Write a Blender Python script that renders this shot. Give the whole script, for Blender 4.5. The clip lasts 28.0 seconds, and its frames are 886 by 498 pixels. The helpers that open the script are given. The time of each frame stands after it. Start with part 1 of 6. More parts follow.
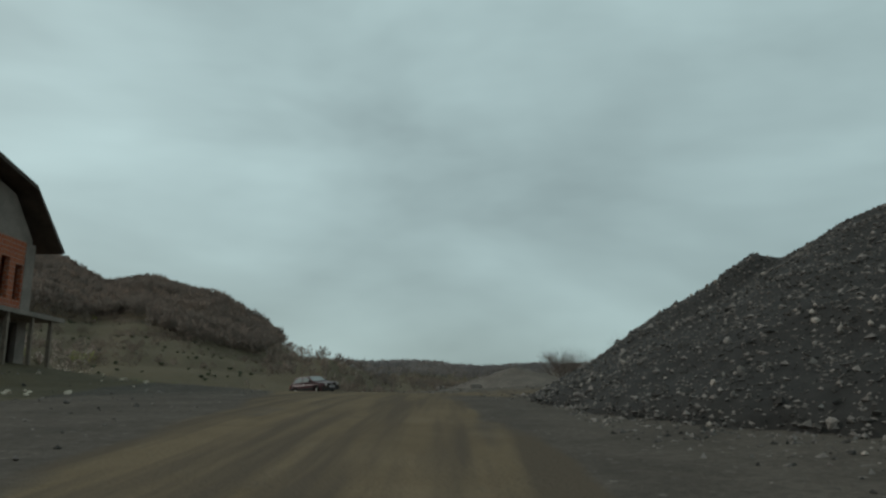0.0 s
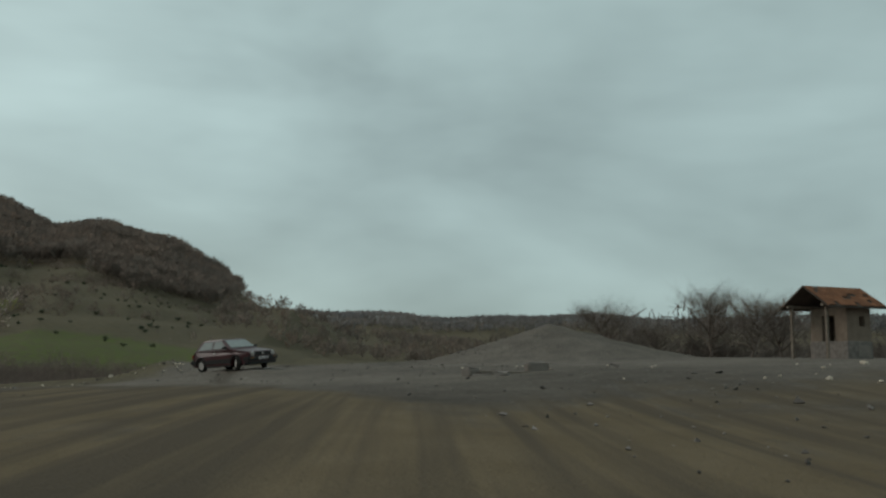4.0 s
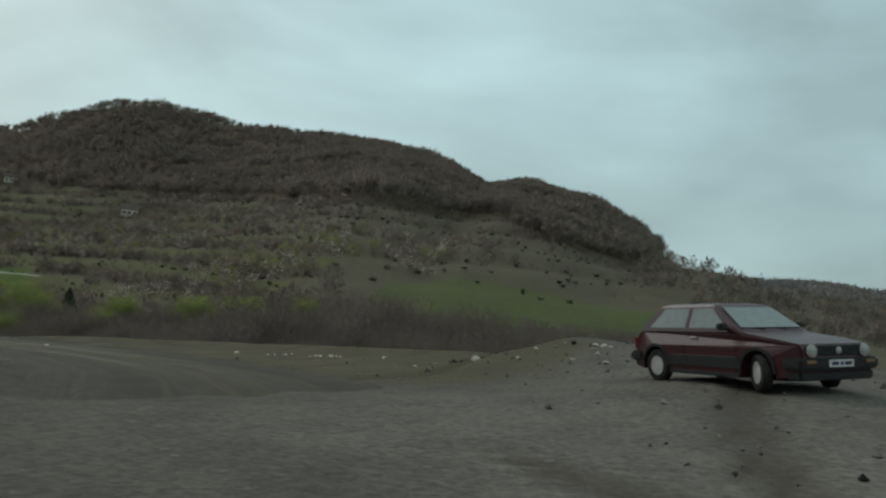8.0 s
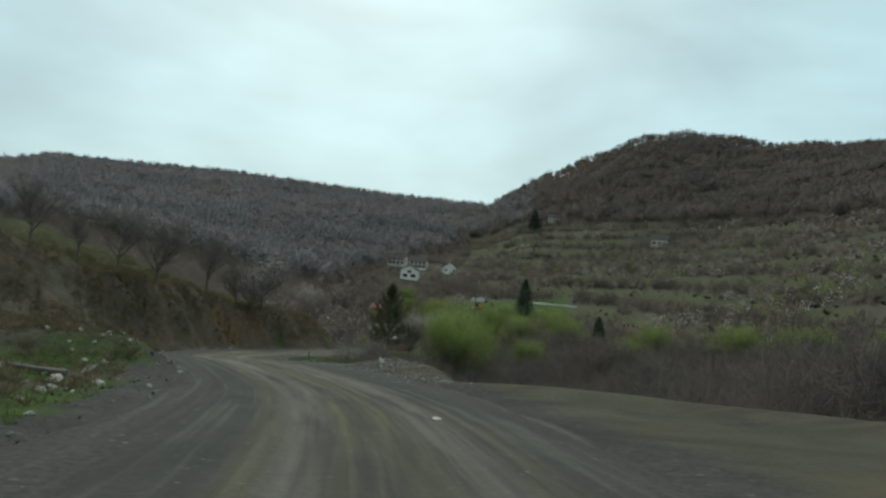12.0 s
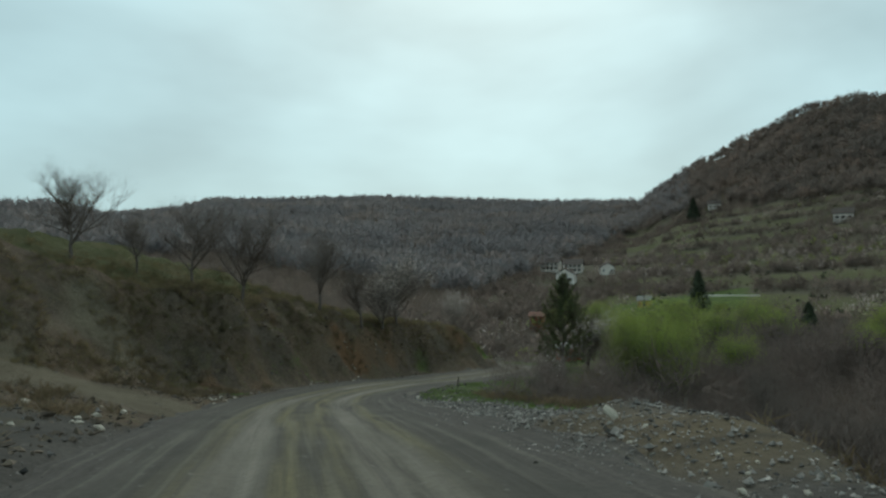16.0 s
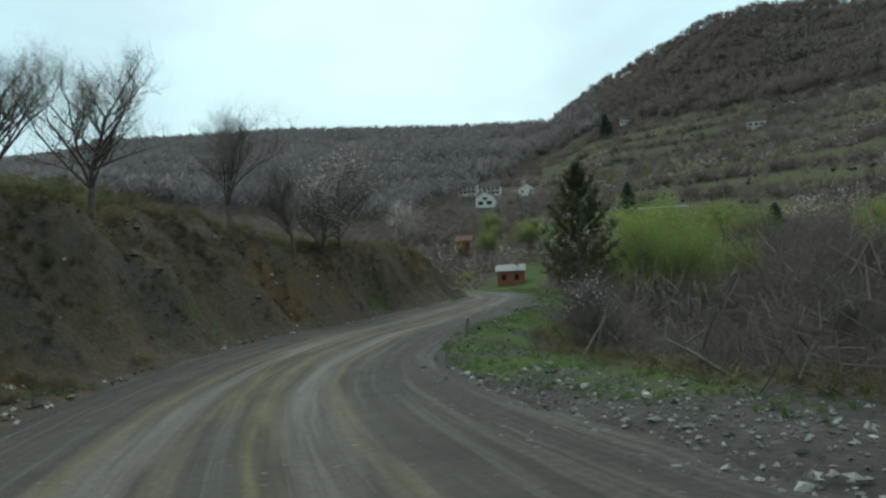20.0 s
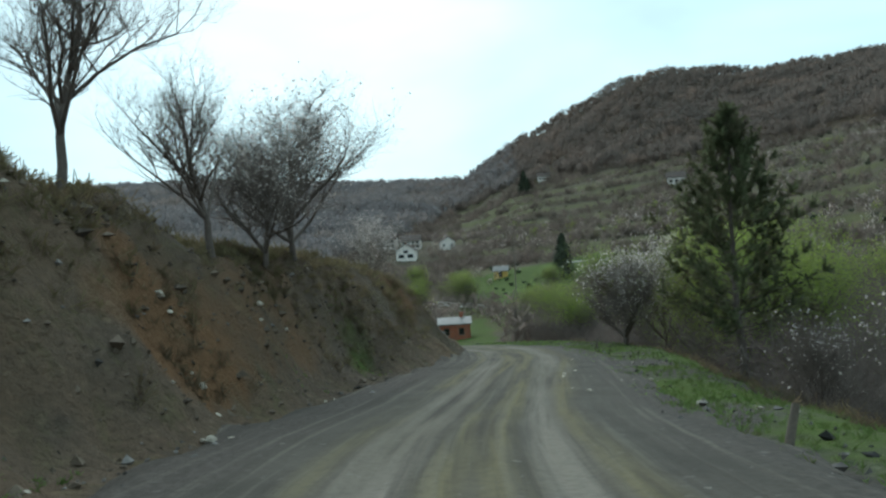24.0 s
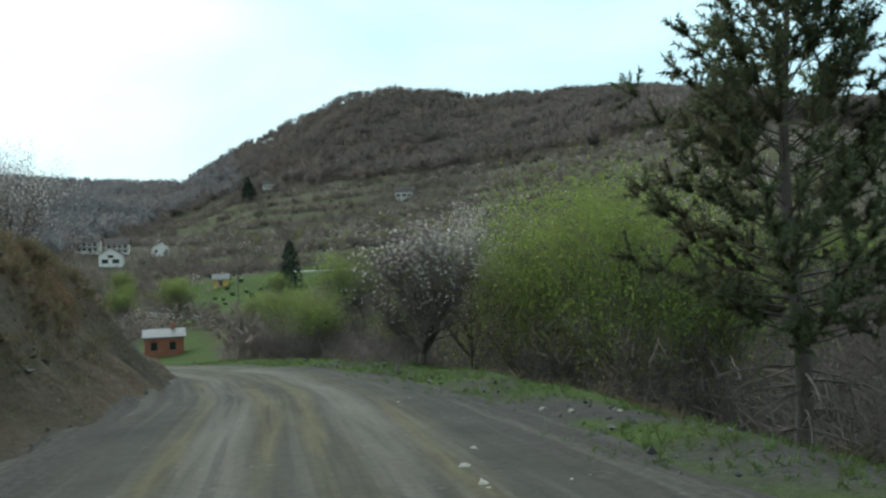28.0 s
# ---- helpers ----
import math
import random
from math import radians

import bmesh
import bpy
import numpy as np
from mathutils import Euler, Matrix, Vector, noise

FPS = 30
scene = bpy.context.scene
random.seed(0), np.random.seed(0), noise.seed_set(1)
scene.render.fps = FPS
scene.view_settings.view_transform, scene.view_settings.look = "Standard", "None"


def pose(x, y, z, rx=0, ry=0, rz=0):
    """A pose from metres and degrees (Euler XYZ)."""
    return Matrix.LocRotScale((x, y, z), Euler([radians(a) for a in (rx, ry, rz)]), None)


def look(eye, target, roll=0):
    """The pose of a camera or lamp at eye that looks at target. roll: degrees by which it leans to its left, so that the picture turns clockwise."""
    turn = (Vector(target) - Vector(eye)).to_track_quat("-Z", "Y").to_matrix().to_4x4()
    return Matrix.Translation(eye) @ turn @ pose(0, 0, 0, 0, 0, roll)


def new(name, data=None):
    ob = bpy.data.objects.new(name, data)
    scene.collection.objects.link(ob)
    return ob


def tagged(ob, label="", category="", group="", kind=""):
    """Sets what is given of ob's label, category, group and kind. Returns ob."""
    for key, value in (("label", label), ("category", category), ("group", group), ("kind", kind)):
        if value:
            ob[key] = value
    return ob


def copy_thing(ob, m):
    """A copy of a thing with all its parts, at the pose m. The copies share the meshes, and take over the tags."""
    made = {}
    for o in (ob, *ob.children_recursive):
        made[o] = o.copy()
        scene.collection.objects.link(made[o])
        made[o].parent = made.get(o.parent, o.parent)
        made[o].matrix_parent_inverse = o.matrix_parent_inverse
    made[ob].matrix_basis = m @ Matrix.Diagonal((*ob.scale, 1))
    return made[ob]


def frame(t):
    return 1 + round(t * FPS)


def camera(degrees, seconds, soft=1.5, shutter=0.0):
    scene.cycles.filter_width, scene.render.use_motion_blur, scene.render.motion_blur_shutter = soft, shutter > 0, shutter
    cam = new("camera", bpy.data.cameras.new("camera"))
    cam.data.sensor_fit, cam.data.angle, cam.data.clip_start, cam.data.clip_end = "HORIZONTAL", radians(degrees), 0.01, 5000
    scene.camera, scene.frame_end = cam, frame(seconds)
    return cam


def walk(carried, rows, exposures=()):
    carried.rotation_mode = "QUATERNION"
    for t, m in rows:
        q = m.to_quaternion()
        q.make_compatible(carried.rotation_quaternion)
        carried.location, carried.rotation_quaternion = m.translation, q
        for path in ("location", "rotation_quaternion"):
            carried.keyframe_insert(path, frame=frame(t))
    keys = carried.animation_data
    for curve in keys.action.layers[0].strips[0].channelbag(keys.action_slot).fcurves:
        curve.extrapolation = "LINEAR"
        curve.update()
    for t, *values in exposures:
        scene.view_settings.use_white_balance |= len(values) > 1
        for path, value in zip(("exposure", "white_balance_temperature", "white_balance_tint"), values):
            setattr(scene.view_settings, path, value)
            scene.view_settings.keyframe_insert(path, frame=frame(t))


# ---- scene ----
cam = camera(58.12, 28.0, 2.4)
# seconds, place, yaw, pitch and roll of the camera in the car
DRIVE = [
    (0.0, -0.00, 0.00, 1.25, 0.36, 11.16, -0.69),
    (0.5, -0.26, 3.37, 1.47, 0.35, 8.58, -1.48),
    (1.0, -0.50, 6.73, 1.70, 0.56, 7.37, 0.71),
    (1.5, -0.76, 10.05, 1.93, 1.38, 9.01, 1.07),
    (2.0, -1.00, 13.27, 2.16, 1.55, 7.96, 0.79),
    (2.5, -1.31, 16.44, 2.36, 1.45, 9.39, 0.73),
    (3.0, -1.65, 19.65, 2.53, 0.41, 8.56, -1.18),
    (3.5, -1.97, 22.84, 2.66, -0.93, 7.83, -1.75),
    (4.0, -2.27, 25.99, 2.77, -2.16, 7.76, -1.11),
    (4.5, -2.58, 29.04, 2.86, -2.30, 8.25, 0.48),
    (5.0, -3.02, 31.94, 2.94, 1.01, 7.48, -1.09),
    (5.5, -3.62, 34.75, 3.02, 4.71, 3.69, -2.54),
    (6.0, -4.33, 37.46, 3.06, 8.49, 4.02, -1.68),
    (6.5, -5.18, 40.10, 3.09, 12.33, 4.73, -2.07),
    (7.0, -6.15, 42.71, 3.11, 17.43, 5.42, -3.50),
    (7.5, -7.30, 45.30, 3.13, 22.08, 4.23, -5.30),
    (8.0, -8.66, 47.77, 3.09, 27.10, 3.31, -5.44),
    (8.5, -10.13, 50.09, 3.00, 32.79, 4.04, -4.27),
    (9.0, -11.82, 52.28, 2.87, 35.68, 2.23, -4.56),
    (9.5, -13.60, 54.40, 2.72, 39.58, 2.15, -5.74),
    (10.0, -15.45, 56.44, 2.57, 43.95, 1.08, -7.26),
    (10.5, -17.49, 58.27, 2.43, 48.67, 1.18, -6.38),
    (11.0, -19.74, 59.84, 2.28, 53.83, 2.12, -7.48),
    (11.5, -22.02, 61.20, 2.10, 58.39, 2.21, -7.20),
    (12.0, -24.26, 62.33, 1.91, 63.96, 2.25, -4.91),
    (12.5, -26.41, 63.30, 1.73, 67.30, 2.14, -2.81),
    (13.0, -28.42, 64.08, 1.58, 69.32, 1.75, -1.87),
    (13.5, -30.28, 64.79, 1.44, 69.76, 1.88, -0.32),
    (14.0, -32.11, 65.45, 1.30, 69.39, 1.59, 0.32),
    (14.5, -33.90, 66.08, 1.17, 70.24, 1.28, 0.39),
    (15.0, -35.66, 66.64, 1.04, 72.57, 1.08, 0.20),
    (15.5, -37.41, 67.14, 0.90, 75.06, 1.38, -0.18),
    (16.0, -39.15, 67.56, 0.76, 74.70, 2.65, 0.57),
    (16.5, -40.88, 67.91, 0.62, 74.10, 2.43, 1.30),
    (17.0, -42.65, 68.19, 0.48, 73.18, 2.53, 1.62),
    (17.5, -44.52, 68.40, 0.34, 73.54, 2.65, 1.10),
    (18.0, -46.64, 68.57, 0.20, 72.57, 2.52, 2.98),
    (18.5, -48.72, 68.74, 0.04, 70.30, 5.49, 2.73),
    (19.0, -50.52, 68.91, -0.12, 68.69, -0.36, 2.26),
    (19.5, -52.11, 69.02, -0.27, 68.15, -1.85, 2.19),
    (20.0, -53.83, 69.15, -0.45, 68.50, -2.54, 3.93),
    (20.5, -55.64, 69.35, -0.66, 67.29, -1.01, 3.54),
    (21.0, -57.34, 69.50, -0.84, 66.72, -0.67, 2.51),
    (21.5, -59.17, 69.64, -1.04, 65.87, -0.24, 1.85),
    (22.0, -61.16, 69.89, -1.25, 68.05, -0.35, 0.56),
    (22.5, -63.27, 70.21, -1.46, 68.76, -0.21, 0.24),
    (23.0, -65.45, 70.61, -1.68, 66.63, 0.36, 0.96),
    (23.5, -67.65, 71.16, -1.88, 63.05, 1.21, 3.24),
    (24.0, -69.82, 71.95, -2.07, 61.85, 1.23, 3.44),
    (24.5, -71.91, 72.94, -2.24, 57.03, 4.23, 2.79),
    (25.0, -73.94, 73.96, -2.41, 53.97, 3.85, 5.06),
    (25.5, -75.63, 74.88, -2.56, 51.52, 5.02, 4.73),
    (26.0, -76.92, 75.62, -2.68, 48.43, 0.38, 3.02),
    (26.5, -77.99, 76.28, -2.78, 45.07, 0.46, 2.48),
    (27.0, -78.88, 76.86, -2.88, 43.84, 1.33, 2.28),
    (27.5, -79.64, 77.39, -2.97, 43.03, 1.15, 1.66),
    (28.0, -80.27, 77.88, -3.07, 42.04, 1.29, 1.86),
]

EXPOSURE = [(0, -0.04, 6800, 13), (2, -0.04, 6950, 13), (5, -0.02, 6900, 13), (8, 0.10, 6500, 10), (11, 0.30, 6250, 9), (13, 0.28, 6200, 7), (17, 0.20, 6200, 6),
            (19, 0.34, 6100, 6), (21, 0.68, 5800, 6), (25, 0.82, 5850, 6), (26, 0.72, 5700, 8), (27, 0.90, 5780, 7), (28, 0.88, 5900, 7)]


def carried_pose(x, y, z, yaw, pitch, roll):
    """The camera's pose: it looks along yaw and pitch and leans right by roll."""
    a, b = radians(yaw), radians(pitch)
    way = Vector((-math.sin(a) * math.cos(b), math.cos(a) * math.cos(b), math.sin(b)))
    eye = Vector((x, y, z))
    return look(eye, eye + way, -roll)


walk(cam, [(r[0], carried_pose(*r[1:])) for r in DRIVE], EXPOSURE)

# ---------------------------------------------------------------- sky and sun
SUN_AZ, SUN_EL = 71.0, 38.0     # degrees left of +y, and above the horizon


def make_world():
    w = bpy.data.worlds.new("overcast_sky")
    scene.world = w
    w.use_nodes = True
    nt = w.node_tree
    nt.nodes.clear()
    n = nt.nodes.new
    out, bg = n("ShaderNodeOutputWorld"), n("ShaderNodeBackground")
    sky = n("ShaderNodeTexSky")
    sky.sky_type, sky.sun_disc = "NISHITA", False
    sky.sun_elevation, sky.sun_rotation = radians(SUN_EL), radians(-SUN_AZ)
    sky.air_density, sky.dust_density = 1.0, 3.0
    co = n("ShaderNodeTexCoord")
    # cloud cover: brighter where the sun stands behind it
    sun_way = n("ShaderNodeVectorMath")
    sun_way.operation = "DOT_PRODUCT"
    a, e = radians(SUN_AZ), radians(SUN_EL)
    sun_way.inputs[1].default_value = (-math.sin(a) * math.cos(e), math.cos(a) * math.cos(e), math.sin(e))
    nt.links.new(co.outputs["Generated"], sun_way.inputs[0])
    glow = n("ShaderNodeValToRGB")
    glow.color_ramp.elements[0].position, glow.color_ramp.elements[0].color = 0.30, (0.298, 0.420, 0.430, 1)
    glow.color_ramp.elements[1].position, glow.color_ramp.elements[1].color = 0.99, (0.465, 0.620, 0.620, 1)
    for p, c in ((0.70, (0.354, 0.50, 0.51, 1)), (0.86, (0.352, 0.498, 0.508, 1)), (0.94, (0.402, 0.552, 0.556, 1))):
        el = glow.color_ramp.elements.new(p)
        el.color = c
    nt.links.new(sun_way.outputs["Value"], glow.inputs[0])
    mp = n("ShaderNodeMapping")
    mp.inputs["Scale"].default_value = (1.0, 1.0, 2.6)
    mp.inputs["Location"].default_value = (0.35, 0.2, 0.0)
    nt.links.new(co.outputs["Generated"], mp.inputs["Vector"])
    nz = n("ShaderNodeTexNoise")
    nz.inputs["Scale"].default_value, nz.inputs["Detail"].default_value = 2.3, 4.0
    nz.inputs["Roughness"].default_value = 0.5
    nz.inputs["Distortion"].default_value = 0.15
    nt.links.new(mp.outputs[0], nz.inputs["Vector"])
    ramp = n("ShaderNodeMapRange")
    ramp.inputs["From Min"].default_value, ramp.inputs["From Max"].default_value = 0.32, 0.68
    ramp.inputs["To Min"].default_value, ramp.inputs["To Max"].default_value = 0.78, 1.22
    nt.links.new(nz.outputs["Fac"], ramp.inputs["Value"])
    mul = n("ShaderNodeMix")
    mul.data_type, mul.blend_type = "RGBA", "MULTIPLY"
    mul.inputs["Factor"].default_value = 1.0
    nt.links.new(glow.outputs[0], mul.inputs["A"])
    nt.links.new(ramp.outputs[0], mul.inputs["B"])
    # a thin share of the clear sky above the clouds
    thin = n("ShaderNodeMix")
    thin.data_type, thin.blend_type = "RGBA", "ADD"
    thin.inputs["Factor"].default_value = 0.012
    nt.links.new(mul.outputs["Result"], thin.inputs["A"])
    nt.links.new(sky.outputs[0], thin.inputs["B"])
    nt.links.new(thin.outputs["Result"], bg.inputs["Color"])
    bg.inputs["Strength"].default_value = 1.0
    nt.links.new(bg.outputs[0], out.inputs[0])


make_world()
sun = new("sun", bpy.data.lights.new("sun", "SUN"))
sun.data.energy, sun.data.angle, sun.data.color = 0.6, radians(30), (1.0, 0.97, 0.92)
_a, _e = radians(SUN_AZ), radians(SUN_EL)
sun.matrix_world = look((-math.sin(_a) * math.cos(_e) * 50, math.cos(_a) * math.cos(_e) * 50, math.sin(_e) * 50), (0, 0, 0))

# ---------------------------------------------------------------- materials


class Nodes:
    """Short hand for building a node material."""

    def __init__(self, name):
        self.mat = bpy.data.materials.new(name)
        self.mat.use_nodes = True
        self.nt = self.mat.node_tree
        self.bsdf = self.nt.nodes["Principled BSDF"]
        self.co = self.nt.nodes.new("ShaderNodeTexCoord").outputs["Object"]

    def link(self, a, b):
        self.nt.links.new(a, b)

    def noise(self, scale, detail=4.0, rough=0.55, vec=None, stretch=None):
        v = vec or self.co
        if stretch:
            m = self.nt.nodes.new("ShaderNodeMapping")
            m.inputs["Scale"].default_value = stretch
            self.link(v, m.inputs["Vector"])
            v = m.outputs[0]
        n = self.nt.nodes.new("ShaderNodeTexNoise")
        n.inputs["Scale"].default_value, n.inputs["Detail"].default_value = scale, detail
        n.inputs["Roughness"].default_value = rough
        self.link(v, n.inputs["Vector"])
        return n.outputs["Fac"]

    def cells(self, scale, feature="F1"):
        n = self.nt.nodes.new("ShaderNodeTexVoronoi")
        n.inputs["Scale"].default_value = scale
        n.feature = feature
        self.link(self.co, n.inputs["Vector"])
        return n

    def ramp(self, fac, *stops):
        r = self.nt.nodes.new("ShaderNodeValToRGB")
        el = r.color_ramp.elements
        while len(el) < len(stops):
            el.new(0.5)
        for e, (p, c) in zip(el, stops):
            e.position = p
            e.color = (*c, 1) if len(c) == 3 else c
        self.link(fac, r.inputs[0])
        return r.outputs[0]

    def span(self, fac, a, b, c=0.0, d=1.0):
        m = self.nt.nodes.new("ShaderNodeMapRange")
        for k, v in zip(("From Min", "From Max", "To Min", "To Max"), (a, b, c, d)):
            m.inputs[k].default_value = v
        self.link(fac, m.inputs["Value"])
        return m.outputs[0]

    def mix(self, fac, a, b, blend="MIX"):
        m = self.nt.nodes.new("ShaderNodeMix")
        m.data_type, m.blend_type = "RGBA", blend
        for sock, v in ((m.inputs["Factor"], fac), (m.inputs["A"], a), (m.inputs["B"], b)):
            if isinstance(v, (int, float)):
                sock.default_value = v
            elif isinstance(v, tuple):
                sock.default_value = (*v, 1)
            else:
                self.link(v, sock)
        return m.outputs["Result"]

    def math(self, op, a, b=None):
        m = self.nt.nodes.new("ShaderNodeMath")
        m.operation = op
        for sock, v in zip(m.inputs, (a, b)):
            if v is None:
                continue
            if isinstance(v, (int, float)):
                sock.default_value = v
            else:
                self.link(v, sock)
        return m.outputs[0]

    def attr(self, name, out="Fac"):
        n = self.nt.nodes.new("ShaderNodeAttribute")
        n.attribute_name = name
        return n.outputs[out]

    def soft_normal(self):
        """Shade by the whole crown's roundness instead of by each twig or leaf."""
        v = self.nt.nodes.new("ShaderNodeVectorTransform")
        v.vector_type, v.convert_from, v.convert_to = "NORMAL", "OBJECT", "WORLD"
        self.link(self.attr("out", "Vector"), v.inputs[0])
        self.link(v.outputs[0], self.bsdf.inputs["Normal"])

    def island(self):
        return self.nt.nodes.new("ShaderNodeNewGeometry").outputs["Random Per Island"]

    def each(self):
        return self.nt.nodes.new("ShaderNodeObjectInfo").outputs["Random"]

    def done(self, colour, rough=0.85, bump=None, strength=0.4, distance=0.05, spec=0.25):
        # warm tint in every base colour, balancing the cyan cast of the sky
        colour = self.mix(1.0, colour, (1.13, 0.98, 0.91), "MULTIPLY")
        if isinstance(colour, tuple):
            self.bsdf.inputs["Base Color"].default_value = (*colour, 1)
        else:
            self.link(colour, self.bsdf.inputs["Base Color"])
        if isinstance(rough, (int, float)):
            self.bsdf.inputs["Roughness"].default_value = rough
        else:
            self.link(rough, self.bsdf.inputs["Roughness"])
        self.bsdf.inputs["Specular IOR Level"].default_value = spec
        if bump is not None:
            b = self.nt.nodes.new("ShaderNodeBump")
            b.inputs["Strength"].default_value, b.inputs["Distance"].default_value = strength, distance
            self.link(bump, b.inputs["Height"])
            self.link(b.outputs[0], self.bsdf.inputs["Normal"])
        return self.mat


def mat_ground():
    n = Nodes("ground_earth_grass_gravel")
    big, mid, fine = n.noise(0.08, 3), n.noise(0.7, 5, 0.6), n.noise(9.0, 4, 0.65)
    tiny, patch = n.noise(34.0, 2, 0.6), n.noise(0.30, 4, 0.6)
    grit = n.cells(14.0)
    gravel = n.mix(n.span(mid, 0.3, 0.7), (0.074, 0.070, 0.063), (0.132, 0.125, 0.112))
    gravel = n.mix(n.attr("washed"), gravel, n.mix(n.span(mid, 0.3, 0.7), (0.155, 0.148, 0.137), (0.240, 0.229, 0.210)))
    gravel = n.mix(n.span(fine, 0.35, 0.75, 0, 0.7), gravel, (0.040, 0.039, 0.037))
    gravel = n.mix(n.math("MULTIPLY", n.span(grit.outputs["Color"], 0.86, 0.97), 0.5), gravel, (0.26, 0.255, 0.245))
    ochre = n.mix(n.span(mid, 0.3, 0.7), (0.146, 0.120, 0.076), (0.198, 0.166, 0.112))
    ochre = n.mix(n.span(tiny, 0.45, 0.8, 0, 0.5), ochre, (0.09, 0.07, 0.045))
    dry = n.mix(n.span(mid, 0.3, 0.7), (0.096, 0.090, 0.066), (0.146, 0.136, 0.100))
    dry = n.mix(n.span(fine, 0.3, 0.75, 0, 0.6), dry, (0.070, 0.063, 0.045))
    dry = n.mix(n.span(patch, 0.48, 0.70, 0, 0.55), dry, (0.112, 0.098, 0.060))
    olive = n.mix(n.span(mid, 0.3, 0.7), (0.080, 0.089, 0.040), (0.124, 0.129, 0.064))
    olive = n.mix(n.span(fine, 0.4, 0.8, 0, 0.55), olive, (0.070, 0.068, 0.036))
    olive = n.mix(n.span(patch, 0.52, 0.72, 0, 0.65), olive, (0.135, 0.112, 0.064))
    green = n.mix(n.span(mid, 0.3, 0.7), (0.064, 0.098, 0.024), (0.098, 0.142, 0.040))
    green = n.mix(n.span(fine, 0.4, 0.8, 0, 0.5), green, (0.045, 0.065, 0.022))
    # bare soil with clods, moss and straw caught in it
    earth = n.mix(n.span(mid, 0.3, 0.7), (0.088, 0.074, 0.060), (0.160, 0.136, 0.107))
    earth = n.mix(n.span(patch, 0.40, 0.62, 0, 0.75), earth, (0.165, 0.122, 0.082))
    earth = n.mix(n.span(n.noise(1.5, 5, 0.7), 0.50, 0.68, 0, 0.8), earth, (0.118, 0.112, 0.062))
    earth = n.mix(n.span(n.noise(2.6, 5, 0.7), 0.56, 0.72, 0, 0.75), earth, (0.225, 0.192, 0.128))
    earth = n.mix(n.span(fine, 0.35, 0.8, 0, 0.7), earth, (0.056, 0.047, 0.038))
    # which cover lies where; a rough edge between them
    edge = n.math("MULTIPLY", n.math("SUBTRACT", mid, 0.5), 0.9)

    def soft(name):
        return n.span(n.math("ADD", n.attr(name), edge), 0.35, 0.65)

    col = n.mix(soft("dry"), gravel, dry)
    col = n.mix(soft("earth"), col, earth)
    col = n.mix(soft("olive"), col, olive)
    col = n.mix(soft("raw"), col, n.mix(n.span(fine, 0.3, 0.7), (0.135, 0.082, 0.046), (0.190, 0.118, 0.066)))
    col = n.mix(soft("track"), col, n.mix(n.span(mid, 0.3, 0.7), (0.130, 0.116, 0.084), (0.185, 0.166, 0.122)))
    col = n.mix(soft("green"), col, green)
    # tyres have drawn the clay out in long streaks
    streak = n.noise(1.0, 3, 0.55, stretch=(1.9, 0.05, 1.0))
    clay = n.span(n.math("ADD", n.attr("ochre"), n.math("ADD", n.math("MULTIPLY", n.math("SUBTRACT", streak, 0.5), 0.9), n.math("MULTIPLY", n.math("SUBTRACT", patch, 0.5), 1.2))), 0.32, 0.68)
    col = n.mix(clay, col, n.mix(n.span(streak, 0.40, 0.60, 0.75, 0), (0.092, 0.080, 0.062), ochre))
    col = n.mix(n.math("MULTIPLY", n.attr("rut"), n.span(mid, 0.3, 0.6, 0.3, 0.8)), col, (0.060, 0.052, 0.042))
    col = n.mix(n.span(big, 0.35, 0.7, 0.0, 0.35), col, n.mix(0.5, col, (0.05, 0.05, 0.045)))
    h = n.math("ADD", n.math("MULTIPLY", fine, 0.8), n.math("MULTIPLY", tiny, 0.25))
    h = n.math("ADD", h, n.math("MULTIPLY", n.math("MULTIPLY", n.noise(2.2, 6, 0.7), n.attr("earth")), 5.0))
    return n.done(col, 0.95, h, 0.8, 0.08, spec=0.06)


def mat_plain(name, a, b, scale=3.0, rough=0.8, bump=0.3, dist=0.02, fine=None, each=0.0, island=0.0, spec=0.25):
    """Two-tone weathered material with grain; each/island: how much single pieces differ."""
    n = Nodes(name)
    m1, m2 = n.noise(scale, 4), n.noise(scale * 9, 3, 0.6)
    col = n.mix(n.span(m1, 0.3, 0.7), a, b)
    dark = tuple(v * 0.55 for v in a)
    col = n.mix(n.span(m2, 0.45, 0.85, 0, 0.55), col, dark)
    if each or island:
        f = n.each() if each else n.island()
        k = n.span(f, 0, 1, 1 - (each or island), 1 + (each or island))
        col = n.mix(1.0, col, k, "MULTIPLY")
    return n.done(col, rough, m2, bump, dist, spec)


